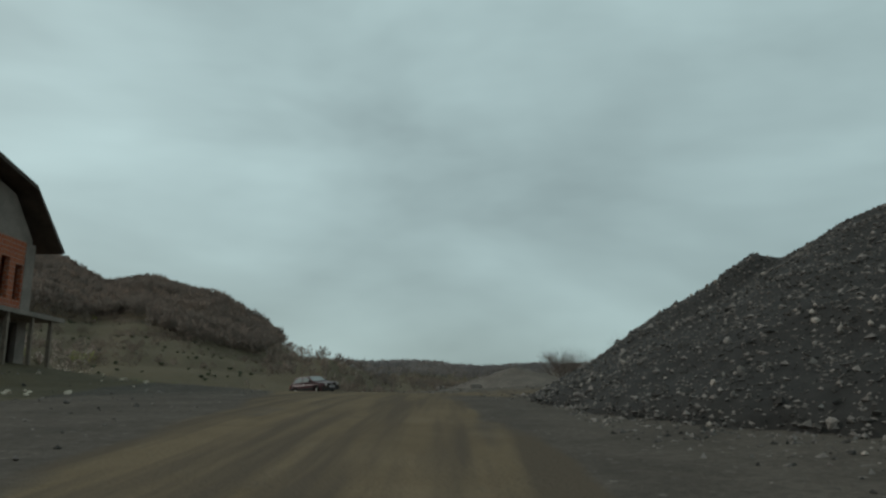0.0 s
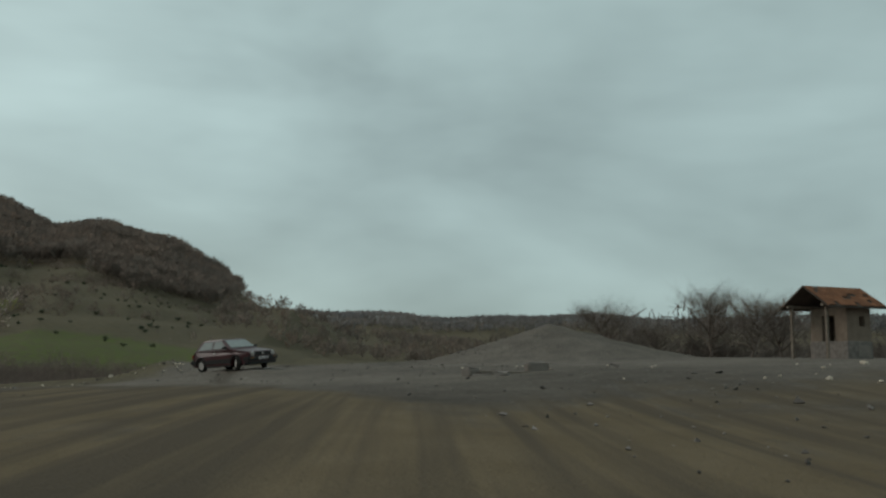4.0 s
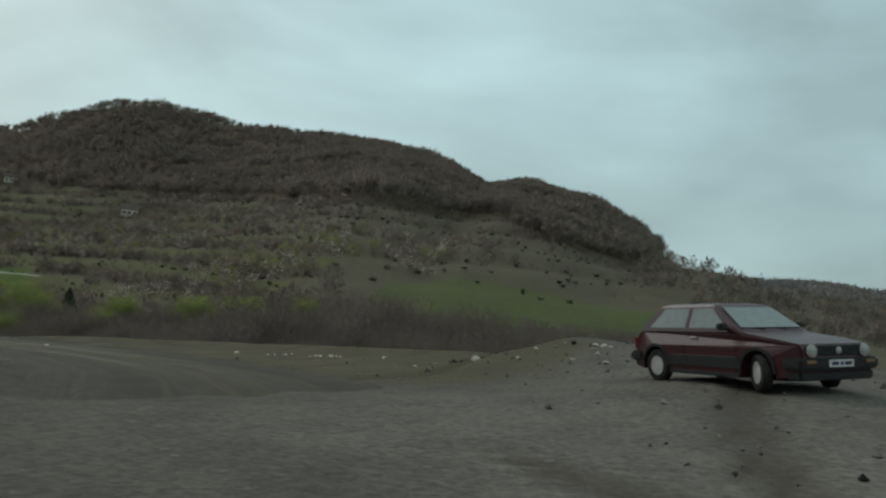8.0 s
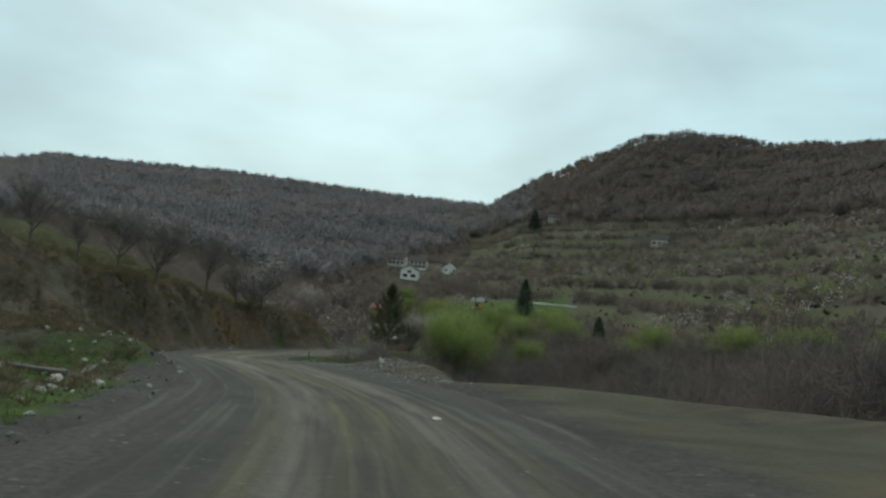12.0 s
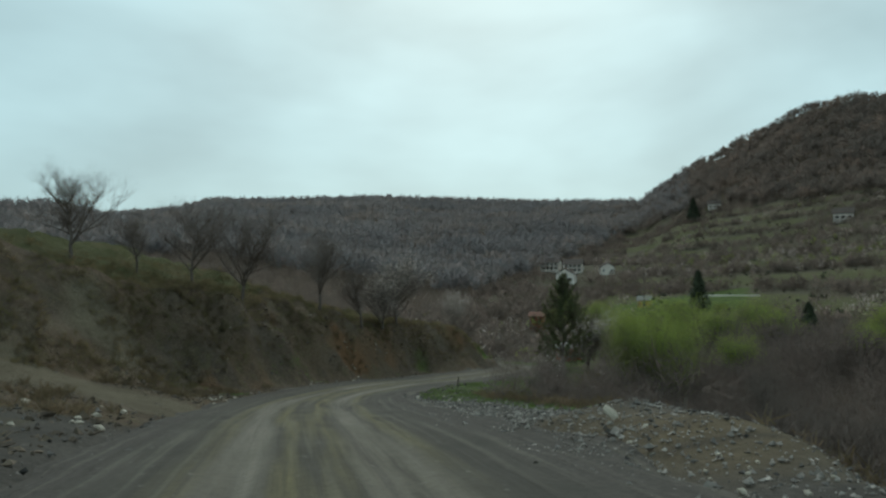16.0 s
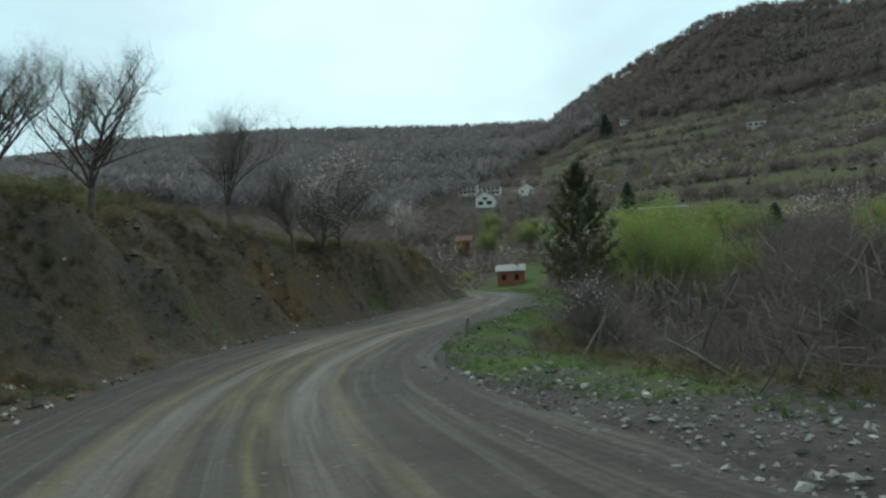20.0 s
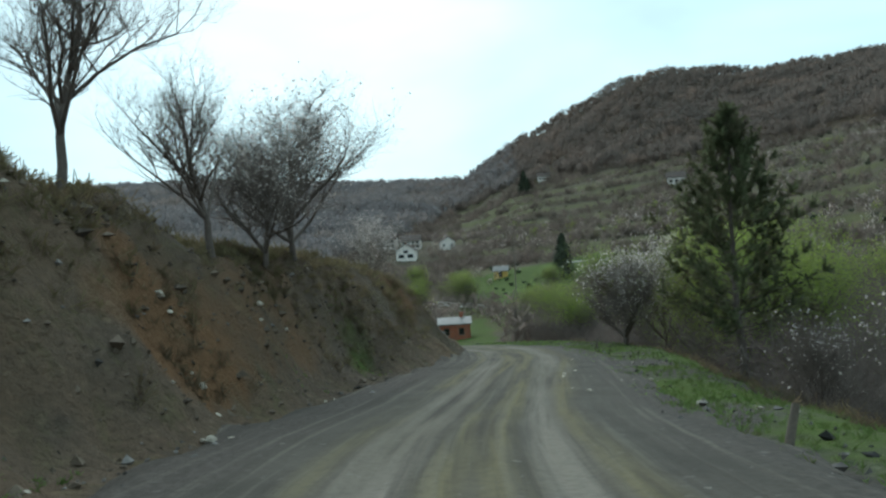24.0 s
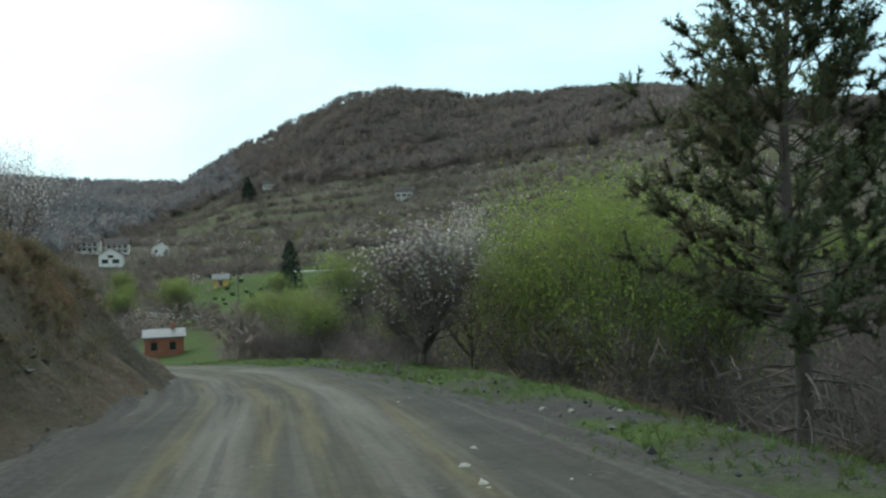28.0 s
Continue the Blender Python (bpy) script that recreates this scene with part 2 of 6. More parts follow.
def mat_soft(name, a, b, c, scale=0.03, rough=0.9, thin=0.35):
    """Twigs and leaves that stand in crowns: three tones in drifts, each crown a little lighter or darker."""
    n = Nodes(name)
    col = n.mix(n.span(n.noise(scale, 3), 0.38, 0.62), a, b)
    col = n.mix(n.span(n.noise(scale * 1.7, 3, 0.6), 0.52, 0.66, 0, 0.8), col, c)
    col = n.mix(1.0, col, n.attr("tone"), "MULTIPLY")
    col = n.mix(1.0, col, n.span(n.island(), 0, 1, 0.86, 1.14), "MULTIPLY")
    n.soft_normal()
    n.done(col, rough, spec=0.1)
    col = n.bsdf.inputs["Base Color"].links[0].from_socket
    # some of the light shines through
    back, both = n.nt.nodes.new("ShaderNodeBsdfTranslucent"), n.nt.nodes.new("ShaderNodeMixShader")
    n.link(col, back.inputs["Color"])
    both.inputs[0].default_value = thin
    n.link(n.bsdf.outputs[0], both.inputs[1])
    n.link(back.outputs[0], both.inputs[2])
    n.link(both.outputs[0], n.nt.nodes["Material Output"].inputs["Surface"])
    return n.mat


M = {}
M["ground"] = mat_ground()
M["bark"] = mat_plain("grey_brown_bark", (0.105, 0.092, 0.082), (0.185, 0.164, 0.148), 6, 0.9, 0.5)
M["twig"] = mat_plain("bare_twigs", (0.150, 0.130, 0.116), (0.240, 0.214, 0.194), 2, 0.9, island=0.25)
M["brush"] = mat_plain("grey_brushwood", (0.085, 0.077, 0.070), (0.145, 0.132, 0.121), 0.5, 0.9, island=0.4)
M["brushfar"] = mat_soft("fine_brush_twigs", (0.150, 0.138, 0.128), (0.212, 0.196, 0.182), (0.130, 0.119, 0.106), 0.25, thin=0.55)
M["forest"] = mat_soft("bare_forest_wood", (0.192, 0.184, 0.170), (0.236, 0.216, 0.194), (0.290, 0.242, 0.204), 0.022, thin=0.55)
# distance haze is put into this colour: lighter and bluer than the nearer wood
M["hazedforest"] = mat_soft("haze_tinted_forest_wood", (0.245, 0.262, 0.282), (0.295, 0.300, 0.305), (0.320, 0.298, 0.278), 0.012, thin=0.55)
M["hedge"] = mat_soft("bare_hedge_bushes", (0.165, 0.151, 0.133), (0.235, 0.213, 0.191), (0.300, 0.270, 0.246), 0.06, thin=0.55)
M["conifer"] = mat_plain("dark_conifer_needles", (0.046, 0.060, 0.040), (0.088, 0.110, 0.066), 0.6, 0.9, island=0.3)
M["pine"] = mat_soft("pine_needles", (0.145, 0.185, 0.098), (0.200, 0.235, 0.126), (0.215, 0.212, 0.134), 0.8)
M["willow"] = mat_soft("young_yellow_green_leaves", (0.275, 0.385, 0.090), (0.345, 0.450, 0.125), (0.350, 0.370, 0.140), 0.16, 0.8, 0.5)
M["palegravel"] = mat_plain("pale_crushed_stone", (0.21, 0.20, 0.185), (0.37, 0.355, 0.33), 4, 0.9, island=0.5)
M["clod"] = mat_plain("soil_clods", (0.082, 0.068, 0.054), (0.160, 0.134, 0.102), 3, 0.95, island=0.4)
M["blossom"] = mat_soft("white_blossom", (0.74, 0.72, 0.69), (0.84, 0.83, 0.80), (0.70, 0.65, 0.60), 0.3, 0.8, 0.4)
M["grass"] = mat_soft("fresh_grass_blades", (0.120, 0.205, 0.055), (0.170, 0.270, 0.085), (0.200, 0.240, 0.090), 0.8, 0.8)
M["olivegrass"] = mat_soft("olive_grass_blades", (0.165, 0.165, 0.082), (0.230, 0.208, 0.122), (0.268, 0.230, 0.146), 0.5)
M["drygrass"] = mat_soft("dead_grass_blades", (0.160, 0.140, 0.092), (0.250, 0.212, 0.140), (0.145, 0.142, 0.072), 0.6)

# ---------------------------------------------------------------- the lie of the land
# the road: a line through the lot and down the hill (x, y, height)
LINE = [(0.2, -60, -4.5), (0.1, -20, -1.6)] + [(r[1], r[2], r[3] - 1.2) for r in DRIVE[::2]] + [
    (-85.7, 81.9, -4.70), (-91.5, 86.3, -5.2), (-98.0, 90.1, -5.75), (-105.3, 92.5, -6.35), (-114, 94.3, -7.1), (-128, 96.8, -8.3),
    (-150, 104, -10.2), (-175, 116, -12), (-205, 124, -13.5)]
LINE = np.array(LINE, dtype=float)
CENTRE = np.array((-30.0, 55.0))
# the hills round the valley, by bearing (degrees left of +y) seen from CENTRE
BEARING = [-180, -60, -20, 0, 4, 7, 9, 11.5, 15, 20, 23, 27, 30, 34, 40, 47, 50, 52, 56.7, 60.3, 65, 71, 79, 84, 90, 92.5, 96.5, 100, 120, 180]
RISE700 = [8, 5, 5, 34, 62, 62, 66, 81, 102, 115, 108, 130, 136, 140, 137, 146, 141, 127, 100, 71, 72, 75, 79, 77, 75, 67, 61, 70, 50, 8]
RIDGE = [500, 500, 500, 400, 310, 340, 450, 600, 680, 720, 720, 700, 700, 700, 700, 720, 720, 740, 820, 900, 1000, 1000, 1000, 1000, 900, 900, 800, 700, 500, 500]
COARSE = [-180, -60, 0, 10, 20, 31, 41, 50, 57, 65, 75, 90, 120, 180]
FOOT_R = [150, 150, 140, 110, 100, 110, 130, 150, 190, 230, 230, 160, 150, 150]
FOOT_Z = [0, 0, -1, -2, -3, -5, -8, -9, -10, -13, -7, 1, 2, 0]
CURVE = [1.2, 1.2, 1.0, 1.0, 1.0, 1.0, 1.4, 1.9, 1.6, 1.25, 1.3, 1.3, 1.3, 1.2]
WOOD = [0.5, 0.5, 0.2, 0.072, 0.112, 0.122, 0.105, 0.092, 0.088, 0.030, -0.05, -0.2, -0.2, 0.5]    # rise over distance at which the woods begin


def smooth(a, b, v):
    t = np.clip((v - a) / (b - a), 0, 1)
    return t * t * (3 - 2 * t)


def wave(x, y, s, k=0.0):
    """A cheap smooth ripple between -1 and 1 with features about s metres across."""
    a = np.sin(x / s * 2.1 + k) * np.cos(y / s * 1.7 - k * 1.3)
    b = np.sin((x * 0.6 + y * 0.8) / s * 3.9 + 1.7 + k) * np.cos((x * 0.8 - y * 0.6) / s * 3.3 + k * 2)
    return 0.6 * a + 0.4 * b


def lattice(x, y, s, k=0):
    """Uneven lattice noise between -1 and 1, lumps about s metres across."""
    u, v = x / s + 37.3 * k, y / s - 19.1 * k
    iu, iv = np.floor(u), np.floor(v)
    fu, fv = u - iu, v - iv
    fu, fv = fu * fu * (3 - 2 * fu), fv * fv * (3 - 2 * fv)

    def at(a, b):
        h = np.sin(a * 127.1 + b * 311.7 + k * 74.7) * 43758.5453
        return (h - np.floor(h)) * 2 - 1

    return (at(iu, iv) * (1 - fu) + at(iu + 1, iv) * fu) * (1 - fv) + (at(iu, iv + 1) * (1 - fu) + at(iu + 1, iv + 1) * fu) * fv


def along(x, y):
    """For places: how far to the right of the road line, its height there and its x there."""
    best = np.full(x.shape, 1e9)
    right, zr, xr = np.zeros(x.shape), np.zeros(x.shape), np.zeros(x.shape)
    for (ax, ay, az), (bx, by, bz) in zip(LINE[:-1], LINE[1:]):
        dx, dy = bx - ax, by - ay
        ll = math.hypot(dx, dy)
        t = np.clip(((x - ax) * dx + (y - ay) * dy) / ll ** 2, 0, 1)
        qx, qy = ax + t * dx, ay + t * dy
        d = np.hypot(x - qx, y - qy)
        side = np.where(dx * (y - ay) - dy * (x - ax) > 0, -1.0, 1.0)
        near = d < best
        best = np.where(near, d, best)
        right = np.where(near, d * side, right)
        zr, xr = np.where(near, az + t * (bz - az), zr), np.where(near, qx, xr)
    return right, zr, xr


def sight_strip(x, y):
    """A strip beyond the bend, kept clear along the camera's line of sight to the brick house."""
    return (x < -100) & (x > -190) & (np.abs((x + 79) * 0.484 + (y - 77) * 0.875) < 5.0)


def polar(x, y):
    dx, dy = x - CENTRE[0], y - CENTRE[1]
    return np.degrees(np.arctan2(-dx, dy)), np.hypot(dx, dy)


def hills(x, y):
    az, r = polar(x, y)
    az2 = az + 0.8 * wave(r, az * 6, 120)
    ridge, foot_r = np.interp(az, BEARING, RIDGE), np.interp(az, COARSE, FOOT_R)
    foot_z, top = np.interp(az, COARSE, FOOT_Z), np.interp(az, BEARING, RISE700) / 700 * ridge - 6
    t = np.clip((r - foot_r) / (ridge - foot_r), 0, 1)
    z = foot_z + (top - foot_z) * t ** np.interp(az, COARSE, CURVE)
    z = z + (wave(x, y, 38) * 1.6 + wave(x, y, 90, 2) * 3.0) * np.clip(t * 3, 0, 1) * np.clip((1 - t) * 4, 0, 1)
    # terraces on the pastures
    z = z + 0.7 * np.sin(z * 0.9 + wave(x, y, 60)) * np.clip(t * 6, 0, 1) * np.clip((0.7 - t) * 5, 0, 1)
    z = z - np.clip(r - ridge, 0, None) * 0.3
    far = np.interp(az, [-180, -60, 0, 12, 55, 62, 70, 88, 94, 100, 120, 180], [70, 86, 84, 84, 60, 90, 108, 120, 135, 150, 110, 60]) * 1.0
    far = far * (1 + 0.05 * np.sin(np.radians(az) * 21) + 0.03 * np.sin(np.radians(az) * 47 + 1))
    zf = far * smooth(900, 1750, r) - 60 * (1 - smooth(700, 1300, r))
    return np.maximum(z, zf)


EDGE_X = [-250, -46, -42, -38, -35, -30, -24, -20, -16, -11, -5, 3, 12, 60]
EDGE_Y = [75, 75, 73, 74.8, 76.5, 76.5, 74.3, 73.2, 70.5, 70, 73, 90, 90, 92]
BANK_X = [-210, -130, -110, -103, -97, -92, -86, -84, -82, -79, -70, -65, -62, -50, -46, -43, -38, -32, -22, -15]
BANK_H = [0.6, 0.4, 0.9, 2.0, 2.8, 3.1, 3.2, 3.2, 3.5, 4.0, 3.9, 3.2, 2.4, 1.4, 1.2, 1.1, 1.3, 1.4, 1.0, 0.0]


def height(x, y):
    x, y = np.asarray(x, dtype=float), np.asarray(y, dtype=float)
    right, zr, xr = along(x, y)
    lot = 0.05 + np.where(y > 0, 2.0 * (1 - np.exp(-np.clip(y, 0, None) / 18)), 0.11 * y)
    lift = smooth(34, 50, y)                                   # towards the far side the lot also climbs to the right
    lot = np.maximum(lot, -6) - 0.085 * np.clip(-x - 9, 0, 60) + 0.045 * np.clip(x - 2, 0, 25) * (1 - lift)
    lot = lot + np.interp(x, [-8, 2, 14, 27], [0, 0.5, 1.05, 1.25]) * lift
    g = smooth(-24, -38, x)                                    # from the lot to the road
    near = np.exp(-(right / 7.0) ** 2) * (1 - g) + g
    base = lot * (1 - near) + zr * near
    left = -right
    bank = np.interp(xr, BANK_X, BANK_H)
    wide = np.interp(xr, [-90, -82, -72, -66, -60, -46, -38, -20], [2.5, 3.2, 3.6, 6.0, 8.0, 8.0, 6, 8])
    rough = 0.55 * lattice(x, y, 3.3) + 0.35 * lattice(x, y, 1.4, 1)
    foot = np.interp(xr, [-101, -93, -86, -80, -70, -66, -62.5, -59, -55, -50, -45, -42, -36, -24], [1.7, 2.2, 2.75, 3.1, 3.2, 4.4, 7.0, 11, 15, 19, 15, 6.0, 3.7, 3.6])
    # the side track climbs away to the left from the junction
    base = base + 0.21 * np.clip(left - 2.8, 0, 9) * smooth(-69, -63, xr) * smooth(-43.5, -47, xr)
    base = base + 0.85 * np.exp(-((xr + 43.6) / 2.0) ** 2) * smooth(2.6, 4.4, left) * smooth(10, 6, left)
    base = base + bank * smooth(0, 1, (left + rough - foot) / wide) + np.where((x < -15), 0.045 * np.clip(left - 8.5, 0, 60), 0)
    # the meadow goes on climbing behind the crest
    base = base + np.interp(xr, [-100, -90, -80, -66, -52, -46], [0.05, 0.12, 0.22, 0.22, 0.10, 0.0]) * np.clip(left - np.interp(xr, [-84, -66, -60, -50], [6.0, 6.6, 13, 20]), 0, 13)
    # rills washed down the cut face
    face = smooth(0, 0.25, (left + rough - foot) / wide) * smooth(1.5, 0.8, (left + rough - foot) / wide)
    base = base - 0.05 * bank * face * np.abs(lattice(x * 0.95 + y * 0.3, left * 0.3, 1.15, 31)) - 0.03 * bank * face * np.abs(lattice(x, left * 0.4, 0.55, 33))
    base = base + bank * (0.075 * lattice(x, y, 1.9, 4) + 0.06 * lattice(x, y, 0.9, 2) + 0.04 * lattice(x + 0.6 * y, y - 0.6 * x, 0.6, 6)) * smooth(0, 0.25, (left + rough - foot) / wide)
    hill = hills(x, y)
    ye = np.interp(x, EDGE_X, EDGE_Y) + 0.6 * wave(x, y, 3.0)
    base = base + 0.22 * np.exp(-((y - ye + 0.9) / 1.3) ** 2) * smooth(-44, -40, x) * smooth(4, -4, x)      # low rim, shaped to fit the lot's edge as the camera sees it
    drop = np.where(x > -42, smooth(0, 15, y - ye), smooth(0, 9, right + 0.5 * wave(x, y, 2.5) - np.interp(xr, [-72, -66, -54, -46], [3.9, 5.4, 5.4, 3.9])) * (right > 0))
    z = base * (1 - drop) + hill * drop
    # heaps of tipped gravel and soil, and swells under the house and the car
    for hx, hy, hr, hh in HEAPS:
        d = np.hypot(x - hx, y - hy) / hr
        z = z + hh * np.clip(1 - d, 0, None) ** 1.2 * (1 + 0.08 * wave(x, y, 1.1))
    # far away the hills take over
    far = smooth(88, 132, np.hypot(x + 30, y - 55)) * (1 - smooth(16, 10, np.abs(right)) * (x < -40))
    z = z * (1 - far) + hill * far
    return z


# the first two raise the ground so house and car fit the camera's view
HEAPS = [(-27.0, 34.0, 19.0, 3.2), (-10.0, 62.5, 9.0, 0.36), (6.5, 76.0, 9.0, 2.3), (-15.0, 68.4, 4.5, 0.8), (-47.2, 72.9, 2.0, 0.38), (-49.4, 73.1, 2.0, 0.42)]


def np_mesh(name, V, F, mat, smooth_shade=False, attrs=None):
    """A mesh from arrays of corners and triangles (or quads)."""
    me = bpy.data.meshes.new(name)
    V, F = np.asarray(V, dtype=np.float32), np.asarray(F, dtype=np.int32)
    k = F.shape[1]
    me.vertices.add(len(V))
    me.vertices.foreach_set("co", V.ravel())
    me.loops.add(F.size)
    me.loops.foreach_set("vertex_index", F.ravel())
    me.polygons.add(len(F))
    me.polygons.foreach_set("loop_start", np.arange(0, F.size, k, dtype=np.int32))
    me.polygons.foreach_set("loop_total", np.full(len(F), k, dtype=np.int32))
    me.polygons.foreach_set("use_smooth", np.full(len(F), smooth_shade))
    for key, val in (attrs or {}).items():
        val = np.asarray(val, dtype=np.float32)
        if val.ndim == 2:
            me.attributes.new(key, "FLOAT_VECTOR", "POINT").data.foreach_set("vector", val.ravel())
        else:
            me.attributes.new(key, "FLOAT", "POINT").data.foreach_set("value", val)
    me.materials.append(mat)
    me.update()
    me.validate()
    return me


def grid_axis(a, b, step, reach, low, high):
    """Even steps from a to b, then ever wider ones outwards."""
    mid = list(np.arange(a, b + step, step))
    d, lo, hi = step, [a], [mid[-1]]
    while lo[-1] > -reach:
        d *= low
        lo.append(lo[-1] - d)
    d = step
    while hi[-1] < reach:
        d *= high
        hi.append(hi[-1] + d)
    return np.array(lo[:0:-1] + mid + hi[1:])


def terraces(x, y, z):
    """Between -1 and 1: above zero on the treads of the old field terraces, low along their hedged edges."""
    return np.sin(z * 0.9 + wave(x, y, 60))


SIDE_TRACK = [(-56.0, 69.3), (-60.0, 66.4), (-62.6, 62.0), (-63.0, 56.0), (-60.0, 48.0), (-52.0, 36.0)]


def from_side_track(x, y):
    side = np.full(x.shape, 1e9)
    for (ax, ay), (bx, by) in zip(SIDE_TRACK[:-1], SIDE_TRACK[1:]):
        t = np.clip(((x - ax) * (bx - ax) + (y - ay) * (by - ay)) / ((bx - ax) ** 2 + (by - ay) ** 2), 0, 1)
        side = np.minimum(side, np.hypot(x - ax - t * (bx - ax), y - ay - t * (by - ay)))
    return side


def make_ground():
    xs, ys = grid_axis(-112, 28, 0.38, 2600, 1.025, 1.08), grid_axis(-4, 112, 0.38, 2600, 1.09, 1.025)
    X, Y = np.meshgrid(xs, ys)
    x, y = X.ravel(), Y.ravel()
    z = height(x, y)
    right, zr, xr = along(x, y)
    az, r = polar(x, y)
    z = z - 0.15 * smooth(3.4, 2.6, np.abs(right) / np.interp(x, [-102, -86], [0.62, 1.0])) * smooth(-15.5, -20, x)
    local = 1 - smooth(75, 120, r)
    left = -right
    # covers
    tan = z / np.maximum(r, 1)
    wood = np.interp(az, COARSE, WOOD)
    earth = smooth(-0.004, 0.01, tan - wood + 0.008 * wave(x, y, 30)) * (r > 120)
    green = 0.52 * smooth(3, 5, az) * smooth(27, 25, az) * smooth(82, 90, r) * smooth(172, 160, r + 6 * wave(x, y, 25) + 2.5 * np.clip(az - 18, 0, 12))
    green = np.maximum(green, smooth(52, 53.5, az) * smooth(63, 61.5, az) * smooth(205, 215, r) * smooth(296, 288, r) * 0.9)
    green = np.maximum(green, 0.62 * sight_strip(x, y))
    tread = terraces(x, y, z)
    olive = 0.72 * smooth(35, 39, az) * smooth(62, 58, az) * smooth(175, 190, r) * smooth(335, 310, r + 8 * wave(x, y, 30)) * smooth(-0.45, -0.1, tread)
    olive = np.maximum(olive, 0.6 * smooth(55.5, 56.5, az) * smooth(61, 60, az) * smooth(450, 465, r) * smooth(555, 540, r))
    olive = np.maximum(olive, 0.75 * smooth(28, 31, az) * smooth(40, 36, az) * smooth(150, 160, r) * smooth(230, 215, r) * smooth(-0.3, 0.1, tread))
    olive = np.maximum(olive, np.interp(az, [36, 48, 54], [0.52, 0.62, 0.80]) * smooth(27, 36, az) * smooth(64, 61, az) * smooth(140, 160, r) * (1 - earth) * smooth(-0.5, 0.0, tread) * (0.9 + 0.4 * lattice(x, y, 45.0, 45)))
    olive = np.maximum(olive, local * smooth(-69, -76, x + 3 * lattice(x, y, 5.0)) * smooth(6.6, 7.8, left - np.interp(xr, [-90, -84, -66, -60, -50], [-1.4, -0.4, 0, 6, 14]) + 0.8 * lattice(x, y, 2.2)) * smooth(48, 36, left))
    olive = np.maximum(olive, 0.24 * local * smooth(-12, -18, x) * smooth(-47, -42, x) * smooth(2.2, 5.0, right + 0.8 * lattice(x, y, 3.0)))
    dry = (1 - earth) * smooth(90, 130, r)
    # by the road
    dry_l = local * (x < -12) * np.maximum(smooth(5.0, 7.0, left + 1.2 * lattice(x, y, 1.6)), smooth(3.6, 4.2, left) * (0.5 + 0.6 * lattice(x, y, 1.1, 7)))
    earth_l = local * smooth(-50, -57, x) * smooth(0.0, 0.7, left - np.interp(xr, [-101, -93, -86], [1.5, 1.9, 2.5])) * (0.9 + 0.35 * lattice(x, y, 1.3, 5))
    earth_r = local * (x < -42) * smooth(4.3, 6.0, right)
    ye = np.interp(x, EDGE_X, EDGE_Y)
    earth_n = local * (x > -44) * smooth(0.5, 4, y - ye) + 0.22 * local * smooth(-3.4, -5.0, x + 0.1 * y * (y < 0)) * smooth(66, 50, y) * smooth(-40, -20, x) * (right < 3)
    strip = local * smooth(-55, -60, x + 2 * lattice(x, y, 3.0)) * smooth(0.0, 0.6, right - np.interp(x, [-93, -84, -76, -66, -62, -57], [1.6, 2.2, 2.7, 2.9, 3.2, 4.2])) * smooth(6.3, 5.3, right + 0.5 * wave(x, y, 1.7)) * (0.56 + 0.42 * lattice(x, y, 2.4, 21))
    strip_l = local * (x < -68) * smooth(3.3, 3.7, left) * smooth(4.9, 4.2, left + 0.5 * lattice(x, y, 1.2)) * (0.18 + 0.5 * lattice(x, y, 2.6, 8))
    lawn = local * smooth(-17, -21, x) * smooth(-46, -43, x) * smooth(3.2, 4.2, left + 0.4 * wave(x, y, 1.6)) * smooth(14, 10, left) * (0.62 + 0.5 * wave(x, y, 2.2))
    dry_e = local * smooth(-13, -19, x) * smooth(-47, -42, x) * smooth(2.4, 5.0, right) * (0.8 + 0.3 * lattice(x, y, 3.5, 47)) + local * smooth(40, 52, y) * smooth(-8, -14, x) * smooth(-30, -20, x) * 0.3
    ochre = local * smooth(54, 42, y) * smooth(2.75 + 0.11 * np.clip(y - 18, 0, 22), 2.25, np.abs(right + 0.55 + 0.2 * wave(x, y, 6))) * (0.85 + 0.2 * wave(x * 2.2, y * 0.25, 1.6))
    ochre = np.maximum(ochre, local * smooth(22, 30, y) * smooth(50, 38, y + 4 * lattice(x, y, 7.0, 41)) * smooth(-9, -4, x) * smooth(17, 7, x + 4 * wave(x, y, 9)) * (0.80 + 0.30 * lattice(x, y, 5.0, 43)))
    rut = np.zeros(x.shape)
    # ruts left by lorries that turned on the soft ground
    for cx, cy, rr in ((-12.0, 33.0, 13.6), (-12.0, 33.0, 15.4), (-22.0, 30.0, 27.0), (14.0, 62.0, 24.0), (-26.0, 66.0, 8.5)):
        ring = np.abs(np.hypot(x - cx, y - cy) - rr)
        here = smooth(0.6, 0.1, ring) * local * smooth(24, 30, y) * (right > 2) * smooth(-0.5, 0.1, lattice(x, y, 6.0, 59))
        z, rut = z - 0.05 * here, np.maximum(rut, here)
    # the side track that leaves to the left at the junction
    track = smooth(2.6, 1.5, from_side_track(x, y) + 0.5 * lattice(x, y, 1.5, 17)) * (0.8 + 0.25 * lattice(x, y, 2.3, 19))
    track = np.maximum(track, smooth(-57, -61, x) * smooth(-75, -69, x) * smooth(5, 7, left) * smooth(19, 15, left) * (0.48 + 0.55 * lattice(x, y, 1.8, 61)))
    # raw reddish subsoil low on the cut bank
    raw = local * smooth(3.2, 3.8, left) * smooth(6.4, 4.6, left + lattice(x, y, 1.7, 23)) * smooth(-66, -72, x) * (0.35 + 0.55 * lattice(x, y, 3.1, 25))
